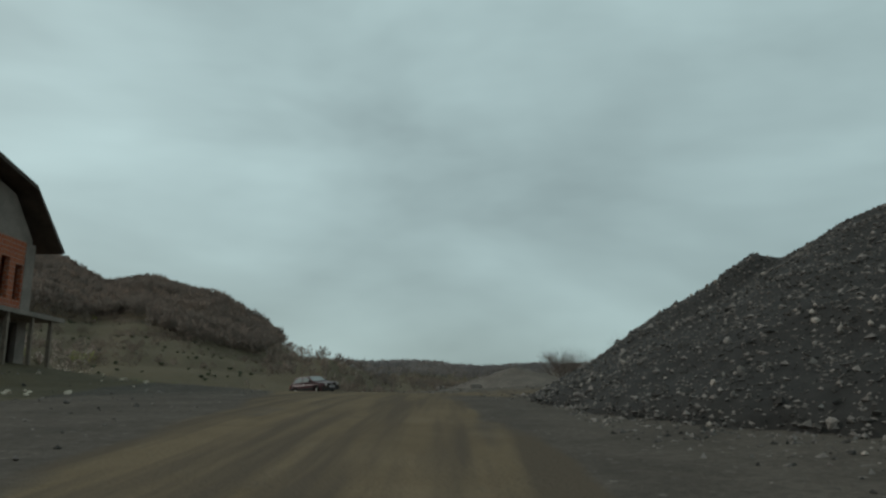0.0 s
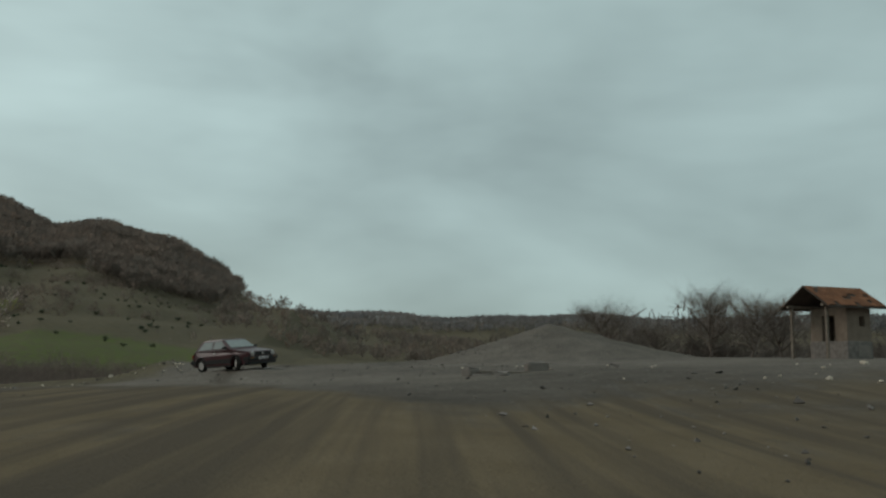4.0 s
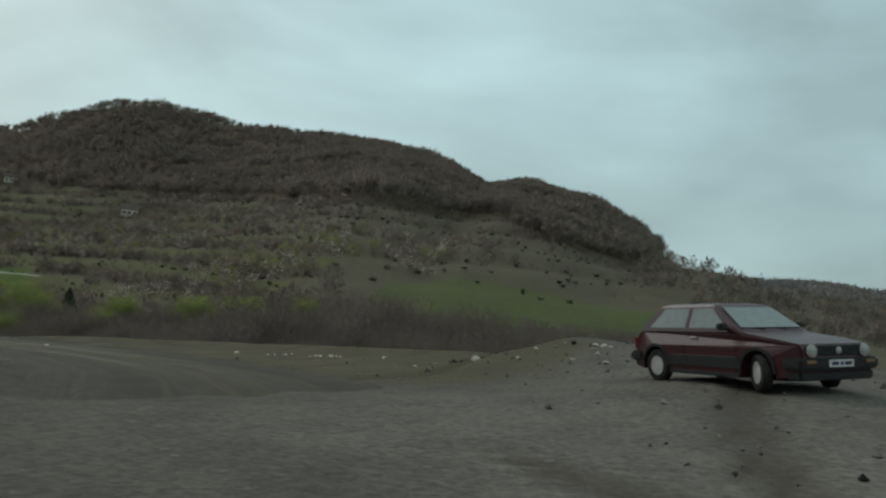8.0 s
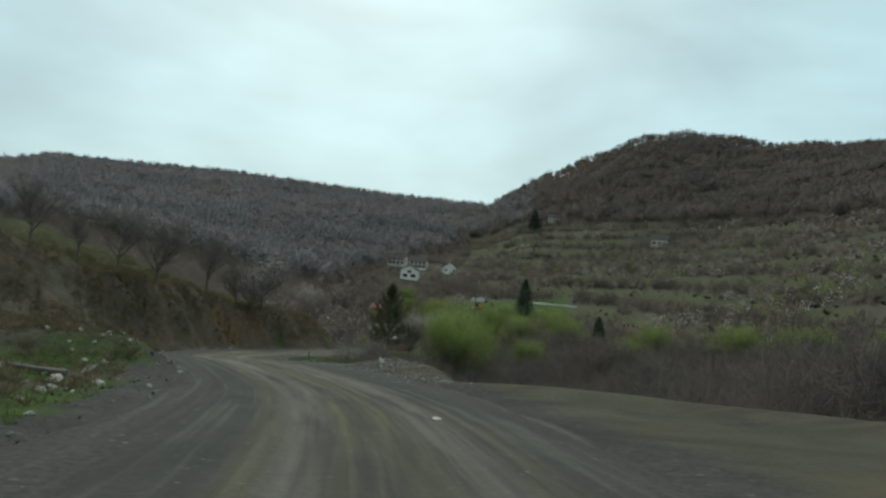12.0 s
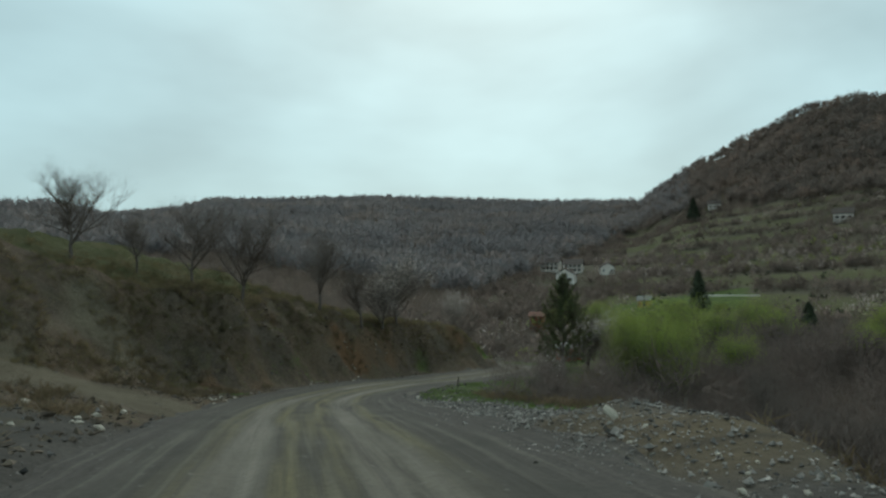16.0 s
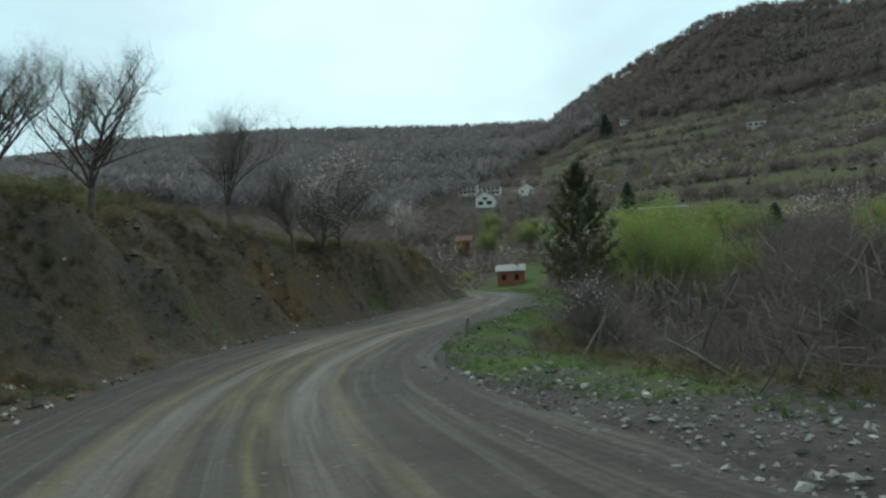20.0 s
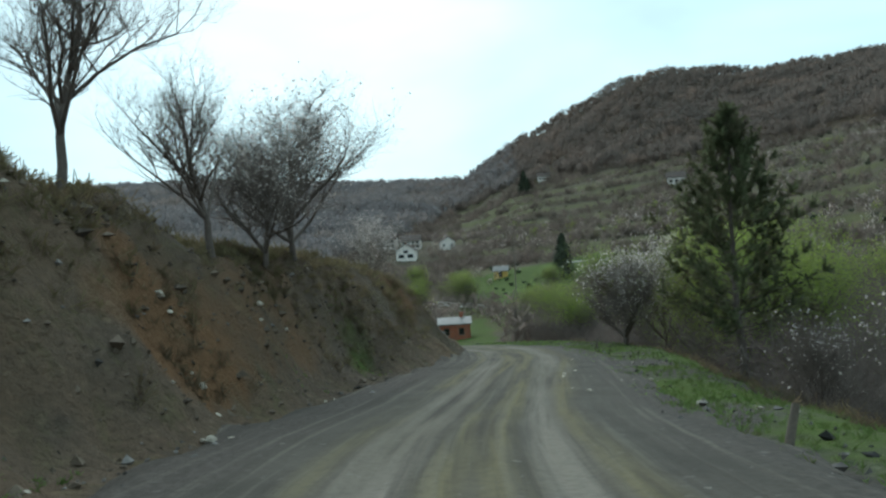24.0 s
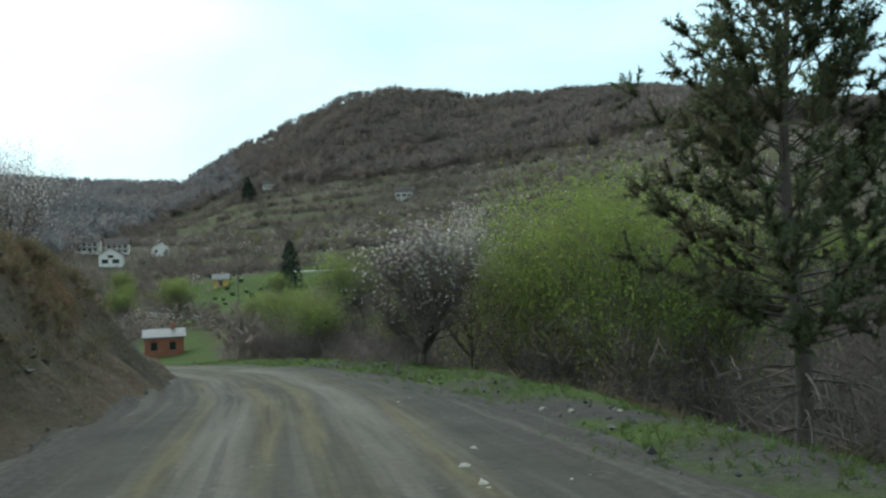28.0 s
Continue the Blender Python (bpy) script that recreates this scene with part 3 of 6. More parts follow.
    ochre = np.maximum(ochre, 0.62 * local * smooth(-16, -20, x) * smooth(-45, -41, x) * smooth(3.0, 5.0, right) * (0.55 + 0.75 * lattice(x, y, 2.8, 49)))
    soil = local * np.exp(-(((x + 47.5) / 3.0) ** 2 + ((y - 72.3) / 1.6) ** 2))
    washed = local * smooth(42, 54, y + 5 * lattice(x, y, 8.0, 55)) * smooth(-22, -14, x) * (0.75 + 0.3 * lattice(x, y, 4.0, 57))
    attrs = {"washed": np.clip(washed, 0, 1), "earth": np.clip(earth + earth_l + earth_r + earth_n, 0, 1), "green": np.clip(green * (r > 30) + strip + strip_l + lawn, 0, 1), "olive": np.clip(olive, 0, 1),
             "dry": np.clip(dry + dry_l + dry_e, 0, 1), "ochre": np.clip(ochre + soil, 0, 1), "track": np.clip(track, 0, 1), "rut": rut, "raw": np.clip(raw, 0, 1)}
    nx = len(xs)
    i = (np.arange(len(ys) - 1)[:, None] * nx + np.arange(nx - 1)[None, :]).ravel()
    F = np.stack([i, i + 1, i + nx + 1, i + nx], 1)
    me = np_mesh("ground", np.stack([x, y, z], 1), F, M["ground"], True, attrs)
    tagged(new("ground", me), "gravel lot, grassy banks, pastures and wooded hills", "ground", kind="structure")


make_ground()

# ---------------------------------------------------------------- plants
RNG = np.random.default_rng(7)


def part(name, me, parent, label=""):
    ob = new(name, me)
    ob.parent = parent
    if label:
        ob["label"] = label
    return ob


def unit(v):
    return v / np.maximum(np.linalg.norm(v, axis=-1, keepdims=True), 1e-9)


def frusta(P0, P1, R0, R1, k=5):
    """Tapered tubes from P0 to P1, all in one go."""
    P0, P1, R0, R1 = (np.asarray(a, dtype=float) for a in (P0, P1, R0, R1))
    d = unit(P1 - P0)
    h = np.where(np.abs(d[:, 2:3]) < 0.9, np.array([[0, 0, 1.0]]), np.array([[1.0, 0, 0]]))
    a = unit(np.cross(d, h))
    b = np.cross(d, a)
    n = len(P0)
    ang = np.arange(k) * 2 * np.pi / k
    ring = a[:, None, :] * np.cos(ang)[None, :, None] + b[:, None, :] * np.sin(ang)[None, :, None]
    V = np.concatenate([P0[:, None] + ring * R0[:, None, None], P1[:, None] + ring * R1[:, None, None]], 1)
    j = np.arange(k)
    q = np.stack([j, (j + 1) % k, (j + 1) % k + k, j + k], 1)
    F = (q[None] + (np.arange(n) * 2 * k)[:, None, None]).reshape(-1, 4)
    return V.reshape(-1, 3), F


def branching(rng, h, spread, levels=4, lean=0.05, first=0.28, kids=(4, 3, 3, 3), droop=0.0, r0=None):
    """Limbs of a bare tree: trunk pieces and, apart from them, the fine twigs."""
    r0 = r0 or h * 0.030
    wood, twigs = [], []

    def grow(p, d, length, r, level):
        steps = 6 if level == 0 else 3
        for i in range(steps):
            d = unit(d + rng.normal(0, 0.10 + 0.05 * level, 3) + np.array([0, 0, (0.10 if level else 0.0) - droop * level * 0.1]))
            q = p + d * length / steps
            r2 = r * (0.87 if level == 0 else 0.74)
            (wood if level < 2 else twigs).append((p, q, r, r2))
            if level < levels - 1 and (level > 0 or (i + 1) / steps > first):
                for _ in range(kids[level] - (1 if rng.random() < 0.3 else 0)):
                    a = rng.random() * 6.283
                    out = unit(np.array([math.cos(a), math.sin(a), (0.15 if level == 0 else 0.30) + 0.5 * rng.random()]) * np.array([spread, spread, 1]))
                    grow(q, unit(d * 0.55 + out), length * (0.62 * (1.45 - 0.75 * (i + 1) / steps) if level == 0 else 0.58) * (0.75 + 0.4 * rng.random()), r2 * 0.66, level + 1)
            p, r = q, r2

    grow(np.zeros(3), unit(np.array([rng.normal(0, lean), rng.normal(0, lean), 1.0])), h * 0.62, r0, 0)
    return wood, twigs


def tube_mesh(name, segs, mat, k):
    a = np.array([[*s[0], *s[1], s[2], s[3]] for s in segs])
    V, F = frusta(a[:, :3], a[:, 3:6], a[:, 6], a[:, 7], k)
    return np_mesh(name, V, F, mat, True), a


def flakes(rng, P, size, jitter, heart=None):
    """Small leaf or petal triangles, scattered round the places P; with them the roundness of the crown."""
    n = len(P)
    c = P + rng.normal(0, jitter, (n, 3))
    a, b = unit(rng.normal(0, 1, (n, 3))), unit(rng.normal(0, 1, (n, 3)))
    s = size * rng.uniform(0.6, 1.3, (n, 1))
    V = np.stack([c - a * s, c + a * s * 0.4 + b * s, c + a * s * 0.9 - b * s * 0.5], 1).reshape(-1, 3)
    heart = P.mean(0) if heart is None else heart
    o = unit(unit(c - heart) + rng.normal(0, 0.35, (n, 3)) + np.array([0, 0, 0.5]))
    at = {"out": np.repeat(o, 3, 0), "tone": np.repeat(rng.uniform(0.85, 1.15, n), 3)}
    return V, np.arange(3 * n).reshape(-1, 3), at


def tree_model(name, seed, h, spread, label, category="tree", leaf=None, leaf_n=0, leaf_size=0.05, levels=4, first=0.28, kids=(4, 3, 3, 3), jitter=0.08, r0=None, lean=0.05, leaf_low=0.0):
    """A tree as an empty with trunk, twigs and, where it has them, leaves or blossom."""
    rng = np.random.default_rng(seed)
    wood, twigs = branching(rng, h, spread, levels, lean, first, kids, r0=r0)
    root = new(name)
    tagged(root, label, category)
    me, _ = tube_mesh("trunk", wood, M["bark"], 6)
    part("trunk", me, root)
    me, a = tube_mesh("crown", twigs, M["twig"], 3)
    part("crown", me, root)
    if leaf:
        ends = a[a[:, 5] > leaf_low * a[:, 5].max(), 3:6]
        ends = ends[rng.integers(0, len(ends), leaf_n)]
        V, F, at = flakes(rng, ends, leaf_size, jitter)
        part("blossom" if leaf == "blossom" else "leaves", np_mesh("leaves", V, F, M[leaf], attrs=at), root)
    return root


def stand(x, y, sink=0.1, turn=0.0, scale=1.0):
    return Matrix.Translation((x, y, float(height(x, y)) - sink)) @ Matrix.Rotation(turn, 4, "Z") @ Matrix.Scale(scale, 4)


def plant(ob, x, y, sink=0.1, turn=0.0, scale=1.0, label="", group=""):
    ob.matrix_basis = stand(x, y, sink, turn, scale)
    return tagged(ob, label, group=group)


def again(ob, x, y, turn=0.0, scale=1.0, label="", sink=0.1):
    c = copy_thing(ob, Matrix())
    c.matrix_basis = stand(x, y, sink, turn, scale)
    return tagged(c, label)


# fruit trees along the top of the bank
bank_a = tree_model("bare_tree", 11, 4.7, 1.05, "bare grey fruit tree on the grassy bank crest", r0=0.10, levels=5, kids=(3, 3, 3, 2), first=0.3)
plant(bank_a, -77.0, 68.3, turn=0.4)
tagged(bank_a, group="trees along the bank")
bank_b = tree_model("bare_tree", 12, 4.8, 1.05, "low spreading bare fruit tree on the bank", r0=0.09, levels=5, kids=(3, 3, 3, 2), first=0.3)
plant(bank_b, -83.7, 72.6, turn=1.0)
tagged(bank_b, group="trees along the bank")
again(bank_b, -77.3, 66.1, 2.0, 0.92)
again(bank_b, -77.0, 63.8, 4.2, 0.62, "small crooked bare tree at the edge of the bank")
again(bank_a, -76.2, 61.2, 3.1, 1.0, "bare old tree above the side track")
again(bank_a, -85.6, 75.3, 5.0, 0.82)
bloom = tree_model("blossoming_tree", 15, 4.6, 1.9, "fruit tree in pale blossom on the bank", r0=0.09, leaf="blossom", leaf_n=2600, leaf_size=0.04, jitter=0.05, levels=5, kids=(4, 3, 3, 2), first=0.15)
plant(bloom, -89.6, 78.2, turn=0.7)
tagged(bloom, group="trees along the bank")
again(bloom, -87.6, 76.9, 2.2, 0.8)
# bare trees at the far side of the lot
lot_tree = tree_model("bare_tree", 21, 6.4, 1.9, "wide bare tree beyond the gravel lot", r0=0.12, levels=5, kids=(4, 3, 2, 2), first=0.15)
plant(lot_tree, 13.4, 88.6, turn=0.5, scale=0.85)
for tx, ty, tt, ts in ((20.0, 84.6, 2.0, 0.98), (23.6, 86.0, 4.0, 0.9), (27.0, 88.0, 1.0, 0.9), (17.5, 89.0, 0.3, 0.5), (33.0, 90.0, 5.0, 0.9), (25.5, 101.0, 3.0, 0.85)):
    again(lot_tree, tx, ty, tt, ts)

# trees in the hollow beside the road
white_tree = tree_model("blossoming_tree", 31, 7.0, 0.6, "slender tree in white blossom beside the road", leaf="blossom", r0=0.07, leaf_n=5600, leaf_size=0.048, levels=5, kids=(4, 3, 2, 2), first=0.1, jitter=0.14)
plant(white_tree, -96.8, 97.4, turn=0.2, scale=0.8)
again(white_tree, -102.3, 85.6, 3.3, 0.55, "slender half-bare tree behind the end of the bank")
white_shrub = tree_model("blossoming_shrub", 32, 3.6, 1.3, "bushy shrub in white blossom beside the road", "shrub", leaf="blossom", leaf_n=2400, leaf_size=0.045, levels=5, kids=(5, 4, 3, 2), first=0.0, jitter=0.15)
plant(white_shrub, -96.6, 94.9, turn=0.2, scale=1.15)
again(white_shrub, -125.8, 110.4, 1.0, 0.5, "small blossoming shrub at the bend of the road")
thorn = tree_model("thorny_shrub", 36, 3.0, 1.0, "bare thorny shrub with a few white flowers", "shrub", leaf="blossom", leaf_n=420, leaf_size=0.035, levels=5, kids=(5, 4, 3, 2), first=0.0, jitter=0.05, r0=0.035)
plant(thorn, -76.3, 83.4, turn=2.0)
again(thorn, -79.4, 84.6, 4.0, 0.8)
again(thorn, -68.0, 80.5, 1.0, 0.7)
willow = tree_model("young_willow", 33, 6.6, 0.75, "multi-stemmed willow with fresh yellow-green leaves", "tree", leaf="willow", leaf_n=22000, leaf_size=0.036, levels=5, kids=(5, 3, 2, 2), first=0.0, jitter=0.22, r0=0.06)
plant(willow, -91.0, 95.8, 0.5, turn=0.3, scale=1.15)
again(willow, -88.0, 95.4, 2.1, 1.05, sink=0.5)
again(willow, -92.6, 100.2, 3.4, 1.25, sink=0.5)
again(willow, -94.0, 98.6, 4.6, 1.2, sink=0.5)
again(willow, -98.5, 101.5, 1.6, 1.1, sink=0.5)
round_willow = tree_model("round_willow", 34, 5.4, 1.5, "broad round willow clump in fresh yellow-green leaf", "tree", leaf="willow", leaf_n=8200, leaf_size=0.052, levels=5, kids=(5, 4, 3, 2), first=0.0, jitter=0.26, r0=0.07, leaf_low=0.48)
plant(round_willow, -130, 117, 0.8, 1.0, 1.15)
for wx, wy, wt, ws in ((-124, 124, 2, 1.1), (-130, 135, 3, 1.2), (-120, 131, 5, 1.05), (-107, 136, 4, 1.0), (-98, 139, 0.5, 1.0), (-112, 139, 2.9, 0.9), (-92, 142, 1.1, 0.95), (-78, 143, 4.1, 0.8),
                       (-90, 133, 2.5, 1.0), (-138, 127, 1.4, 1.3), (-84, 137, 2.2, 0.9), (-116, 114, 3.1, 0.75), (-103, 112, 1.2, 0.8), (-100, 126, 5.2, 0.8), (-142, 133, 2.0, 1.0),
                       (-240, 166, 1.7, 1.1), (-275, 172, 0.6, 1.25), (-262, 168, 3.6, 0.9), (-207.6, 149.2, 2.6, 1.25), (-225.6, 147.2, 1.2, 1.15), (-154.7, 130.1, 3.0, 0.8), (-145, 126.3, 4.0, 0.85), (-137, 121, 0.4, 0.9), (-215, 176, 2.6, 0.9), (-205, 182, 4.4, 0.8)):
    again(round_willow, wx, wy, wt, ws * 1.3, sink=0.5 * ws)


for tx, ty, tt, ts in ((-72.3, 82.5, 1.0, 0.75), (-66.0, 84.0, 2.0, 0.8), (-78.5, 90.5, 4.0, 0.85), (-59.0, 83.0, 3.0, 0.7), (-55.5, 87.0, 5.0, 0.8), (-70.0, 92.0, 2.7, 1.0), (-64.0, 90.0, 1.7, 1.0), (-79.0, 98.0, 3.9, 1.1), (-62.0, 96.0, 5.1, 1.2), (-73.0, 88.0, 0.6, 0.9)):
    again(bank_b, tx, ty, tt, ts, "dark bare tree in the thicket below the road")


def pine_model(seed, h):
    """A young pine: bare lower trunk with dead twigs, whorls of upswept limbs, brush-like shoots."""
    rng = np.random.default_rng(seed)
    root = new("pine_tree")
    tagged(root, "tall dark green pine with a bare lower trunk", "pine tree")
    trunk, limbs, dead, shoots = [], [], [], []
    n = 22
    p = np.zeros(3)
    for i in range(n):
        q = np.array([0.07 * math.sin(i * 0.45), 0.06 * math.cos(i * 0.6), h * (i + 1) / n])
        trunk.append((p, q, 0.095 * (1 - i / n) + 0.012, 0.095 * (1 - (i + 1) / n) + 0.010))
        f = (i + 1) / n
        if f > 0.10:
            bare = f < 0.27
            reach = 1.2 if bare else float(np.interp(f, [0.27, 0.42, 0.55, 0.7, 0.85, 1.0], [1.7, 2.15, 2.0, 1.55, 1.0, 0.35]))
            turn = rng.random() * 6.283
            whorl = 5 if bare or f > 0.72 else 7
            for j in range(whorl):
                a = turn + (j + rng.uniform(-0.3, 0.3)) * 6.283 / whorl
                rise = -0.10 if bare else float(np.interp(f, [0.27, 0.5, 0.8, 1.0], [0.0, 0.25, 0.6, 1.1]))
                d = unit(np.array([math.cos(a), math.sin(a), rise]))
                b, r = p + (q - p) * rng.random(), 0.026 * (1.15 - f)
                ll = reach * rng.uniform(0.6, 1.08)
                for k in range(5):
                    d = unit(d + np.array([0, 0, -0.05 if bare else 0.13]) + rng.normal(0, 0.07, 3))
                    e = b + d * ll / 5
                    (dead if bare else limbs).append((b, e, r, r * 0.75))
                    if bare:
                        for _ in range(2):
                            g = e + unit(d + rng.normal(0, 0.7, 3)) * rng.uniform(0.15, 0.5)
                            dead.append((e, g, r * 0.4, r * 0.15))
                    elif k > 0 or f > 0.8:
                        for _ in range(4 if f > 0.72 else 6):
                            side = unit(d * 0.8 + rng.normal(0, 0.6, 3) + np.array([0, 0, 0.35]))
                            g = e + side * rng.uniform(0.16, 0.36)
                            limbs.append((e, g, r * 0.45, r * 0.2))
                            shoots.append((e, g))
                    b, r = e, r * 0.75
        p = q
    part("trunk", tube_mesh("trunk", trunk, M["bark"], 10)[0], root)
    part("branchwork", tube_mesh("branchwork", limbs, M["bark"], 3)[0], root)
    part("dead_branchwork", tube_mesh("dead_branchwork", dead, M["twig"], 3)[0], root, "grey dead lower twigs")
    # needles stand all round each shoot like a brush
    A, B = np.array([t[0] for t in shoots]), np.array([t[1] for t in shoots])
    k = 46
    base = np.repeat(A, k, 0) + np.repeat(B - A, k, 0) * rng.uniform(0.0, 1.05, (len(A) * k, 1))
    d = unit(np.repeat(unit(B - A), k, 0) * 0.75 + unit(rng.normal(0, 1, base.shape)))
    tip = base + d * rng.uniform(0.055, 0.095, (len(base), 1))
    w = unit(np.cross(d, rng.normal(0, 1, d.shape))) * 0.010
    V = np.stack([base - w, base + w, tip], 1).reshape(-1, 3)
    heart = np.stack([0 * base[:, 0], 0 * base[:, 0], base[:, 2] - 0.3], 1)
    o = unit(unit(base - heart) + rng.normal(0, 0.4, base.shape) + np.array([0, 0, 0.5]))
    at = {"out": np.repeat(o, 3, 0), "tone": np.repeat(np.repeat(rng.uniform(0.6, 1.3, len(A)), k), 3)}
    part("needles", np_mesh("needles", V, np.arange(len(V)).reshape(-1, 3), M["pine"], attrs=at), root)
    return root


pine = pine_model(41, 6.55)
plant(pine, -83.3, 87.0)


def spruce_model(seed, h):
    rng = np.random.default_rng(seed)
    root = new("spruce")
    tagged(root, "dark pointed spruce among bare bushes", "spruce")
    part("trunk", tube_mesh("trunk", [(np.zeros(3), np.array([0, 0, h]), h * 0.02, 0.02)], M["bark"], 6)[0], root)
    n = 900
    f = rng.random(n) ** 0.8
    a = rng.random(n) * 6.283
    r = h * 0.32 * (1.02 - f) ** 0.8 * rng.uniform(0.5, 1.1, n)
    c = np.stack([np.cos(a) * r, np.sin(a) * r, h * (0.06 + 0.94 * f)], 1)
    d = unit(np.stack([np.cos(a), np.sin(a), np.full(n, -0.45)], 1) + rng.normal(0, 0.25, (n, 3)))
    w = unit(np.cross(d, [[0, 0, 1.0]])) * h * 0.035
    ll = h * 0.085
    V = np.stack([c - w - d * ll * 0.4, c + w - d * ll * 0.4, c + d * ll], 1).reshape(-1, 3)
    part("needles", np_mesh("needles", V, np.arange(len(V)).reshape(-1, 3), M["conifer"]), root)
    return root


spruce = spruce_model(51, 6.0)
plant(spruce, -131.0, 144.2, scale=1.15)
for sx, sy, st, ss in ((-235.6, 195.2, 0, 1.9), (-484, 356, 1, 1.9), (-497, 362, 3, 2.2), (-503, 366, 5, 2.3), (-511, 372, 2, 2.2)):
    again(spruce, sx, sy, st, ss, "dark conifer on the far hillside")


def tufts(rng, P, h, w, n, up=0.7):
    """Sprays of slim blades: bare crowns, bushes, grass. P: places; h: heights."""
    P, h = np.asarray(P), np.asarray(h)[:, None, None]
    N = len(P)
    d = rng.normal(0, 1, (N, n, 3))
    d[..., 2] = np.abs(d[..., 2]) * 0.7 + up
    d = unit(d)
    base = P[:, None, :] + np.concatenate([rng.normal(0, 0.16, (N, n, 2)) * h, rng.uniform(0.0, 0.35, (N, n, 1)) * h], -1)
    tip = base + d * h * rng.uniform(0.45, 0.8, (N, n, 1))
    s = unit(np.cross(d, rng.normal(0, 1, (N, n, 3)))) * h * w
    V = np.stack([base - s * 0.5, base + s * 0.5, tip + s * 0.35, tip - s * 0.35], 2).reshape(-1, 3)
    o = np.repeat(unit(d * 0.5 + np.array([0, 0, 1.0])).reshape(-1, 3), 4, 0)
    return V, np.arange(len(V)).reshape(-1, 4), {"out": o, "tone": np.repeat(rng.uniform(0.7, 1.25, N), n * 4)}


def crowns(rng, P, h, n, wide=0.35, leaf=0.075, low=0.25, slim=1.0):
    """Fuzzy crowns seen from afar: short twig blades through each crown, shaded by its roundness."""
    P, hh = np.asarray(P), np.asarray(h)[:, None, None]
    N = len(P)
    d = unit(rng.normal(0, 1, (N, n, 3)))
    rad = rng.uniform(0.25, 1.0, (N, n, 1)) ** 0.6
    lobes = 1 + 0.25 * np.sin(d[..., 0:1] * 3 + rng.uniform(0, 6, (N, 1, 1))) * np.cos(d[..., 1:2] * 3)
    half = (1 - low) / 2
    c = P[:, None, :] + d * rad * lobes * hh * np.array([wide, wide, half]) + np.array([0, 0, 1]) * hh * (low + half)
    way = unit(d * np.array([0.7, 0.7, 0.4]) + np.array([0, 0, 0.55]) + rng.normal(0, 0.5, (N, n, 3)))
    side = unit(np.cross(way, rng.normal(0, 1, (N, n, 3)))) * hh * leaf * slim * rng.uniform(0.25, 0.6, (N, n, 1))
    way = way * hh * leaf * rng.uniform(0.9, 2.2, (N, n, 1))
    V = np.stack([c - side - way, c + side - way, c + side * 0.5 + way, c - side * 0.5 + way], 2).reshape(-1, 3)
    o = unit(d * rad + np.array([0, 0, 0.55]) + rng.normal(0, 0.12, (N, n, 3)))
    tone = np.repeat(rng.uniform(0.88, 1.12, N), n * 4)
    return V, np.arange(len(V)).reshape(-1, 4), {"out": np.repeat(o.reshape(-1, 3), 4, 0), "tone": tone}


def stuff(name, V, F, mat, label, category, at=None):
    ob = new(name, np_mesh(name, V, F, mat, attrs=at))
    return tagged(ob, label, category, kind="stuff")


def polar_points(rng, n, az0, az1, r0, r1):
    az = np.radians(rng.uniform(az0, az1, n))
    r = np.sqrt(rng.uniform(r0 ** 2, r1 ** 2, n))
    return CENTRE[0] - np.sin(az) * r, CENTRE[1] + np.cos(az) * r


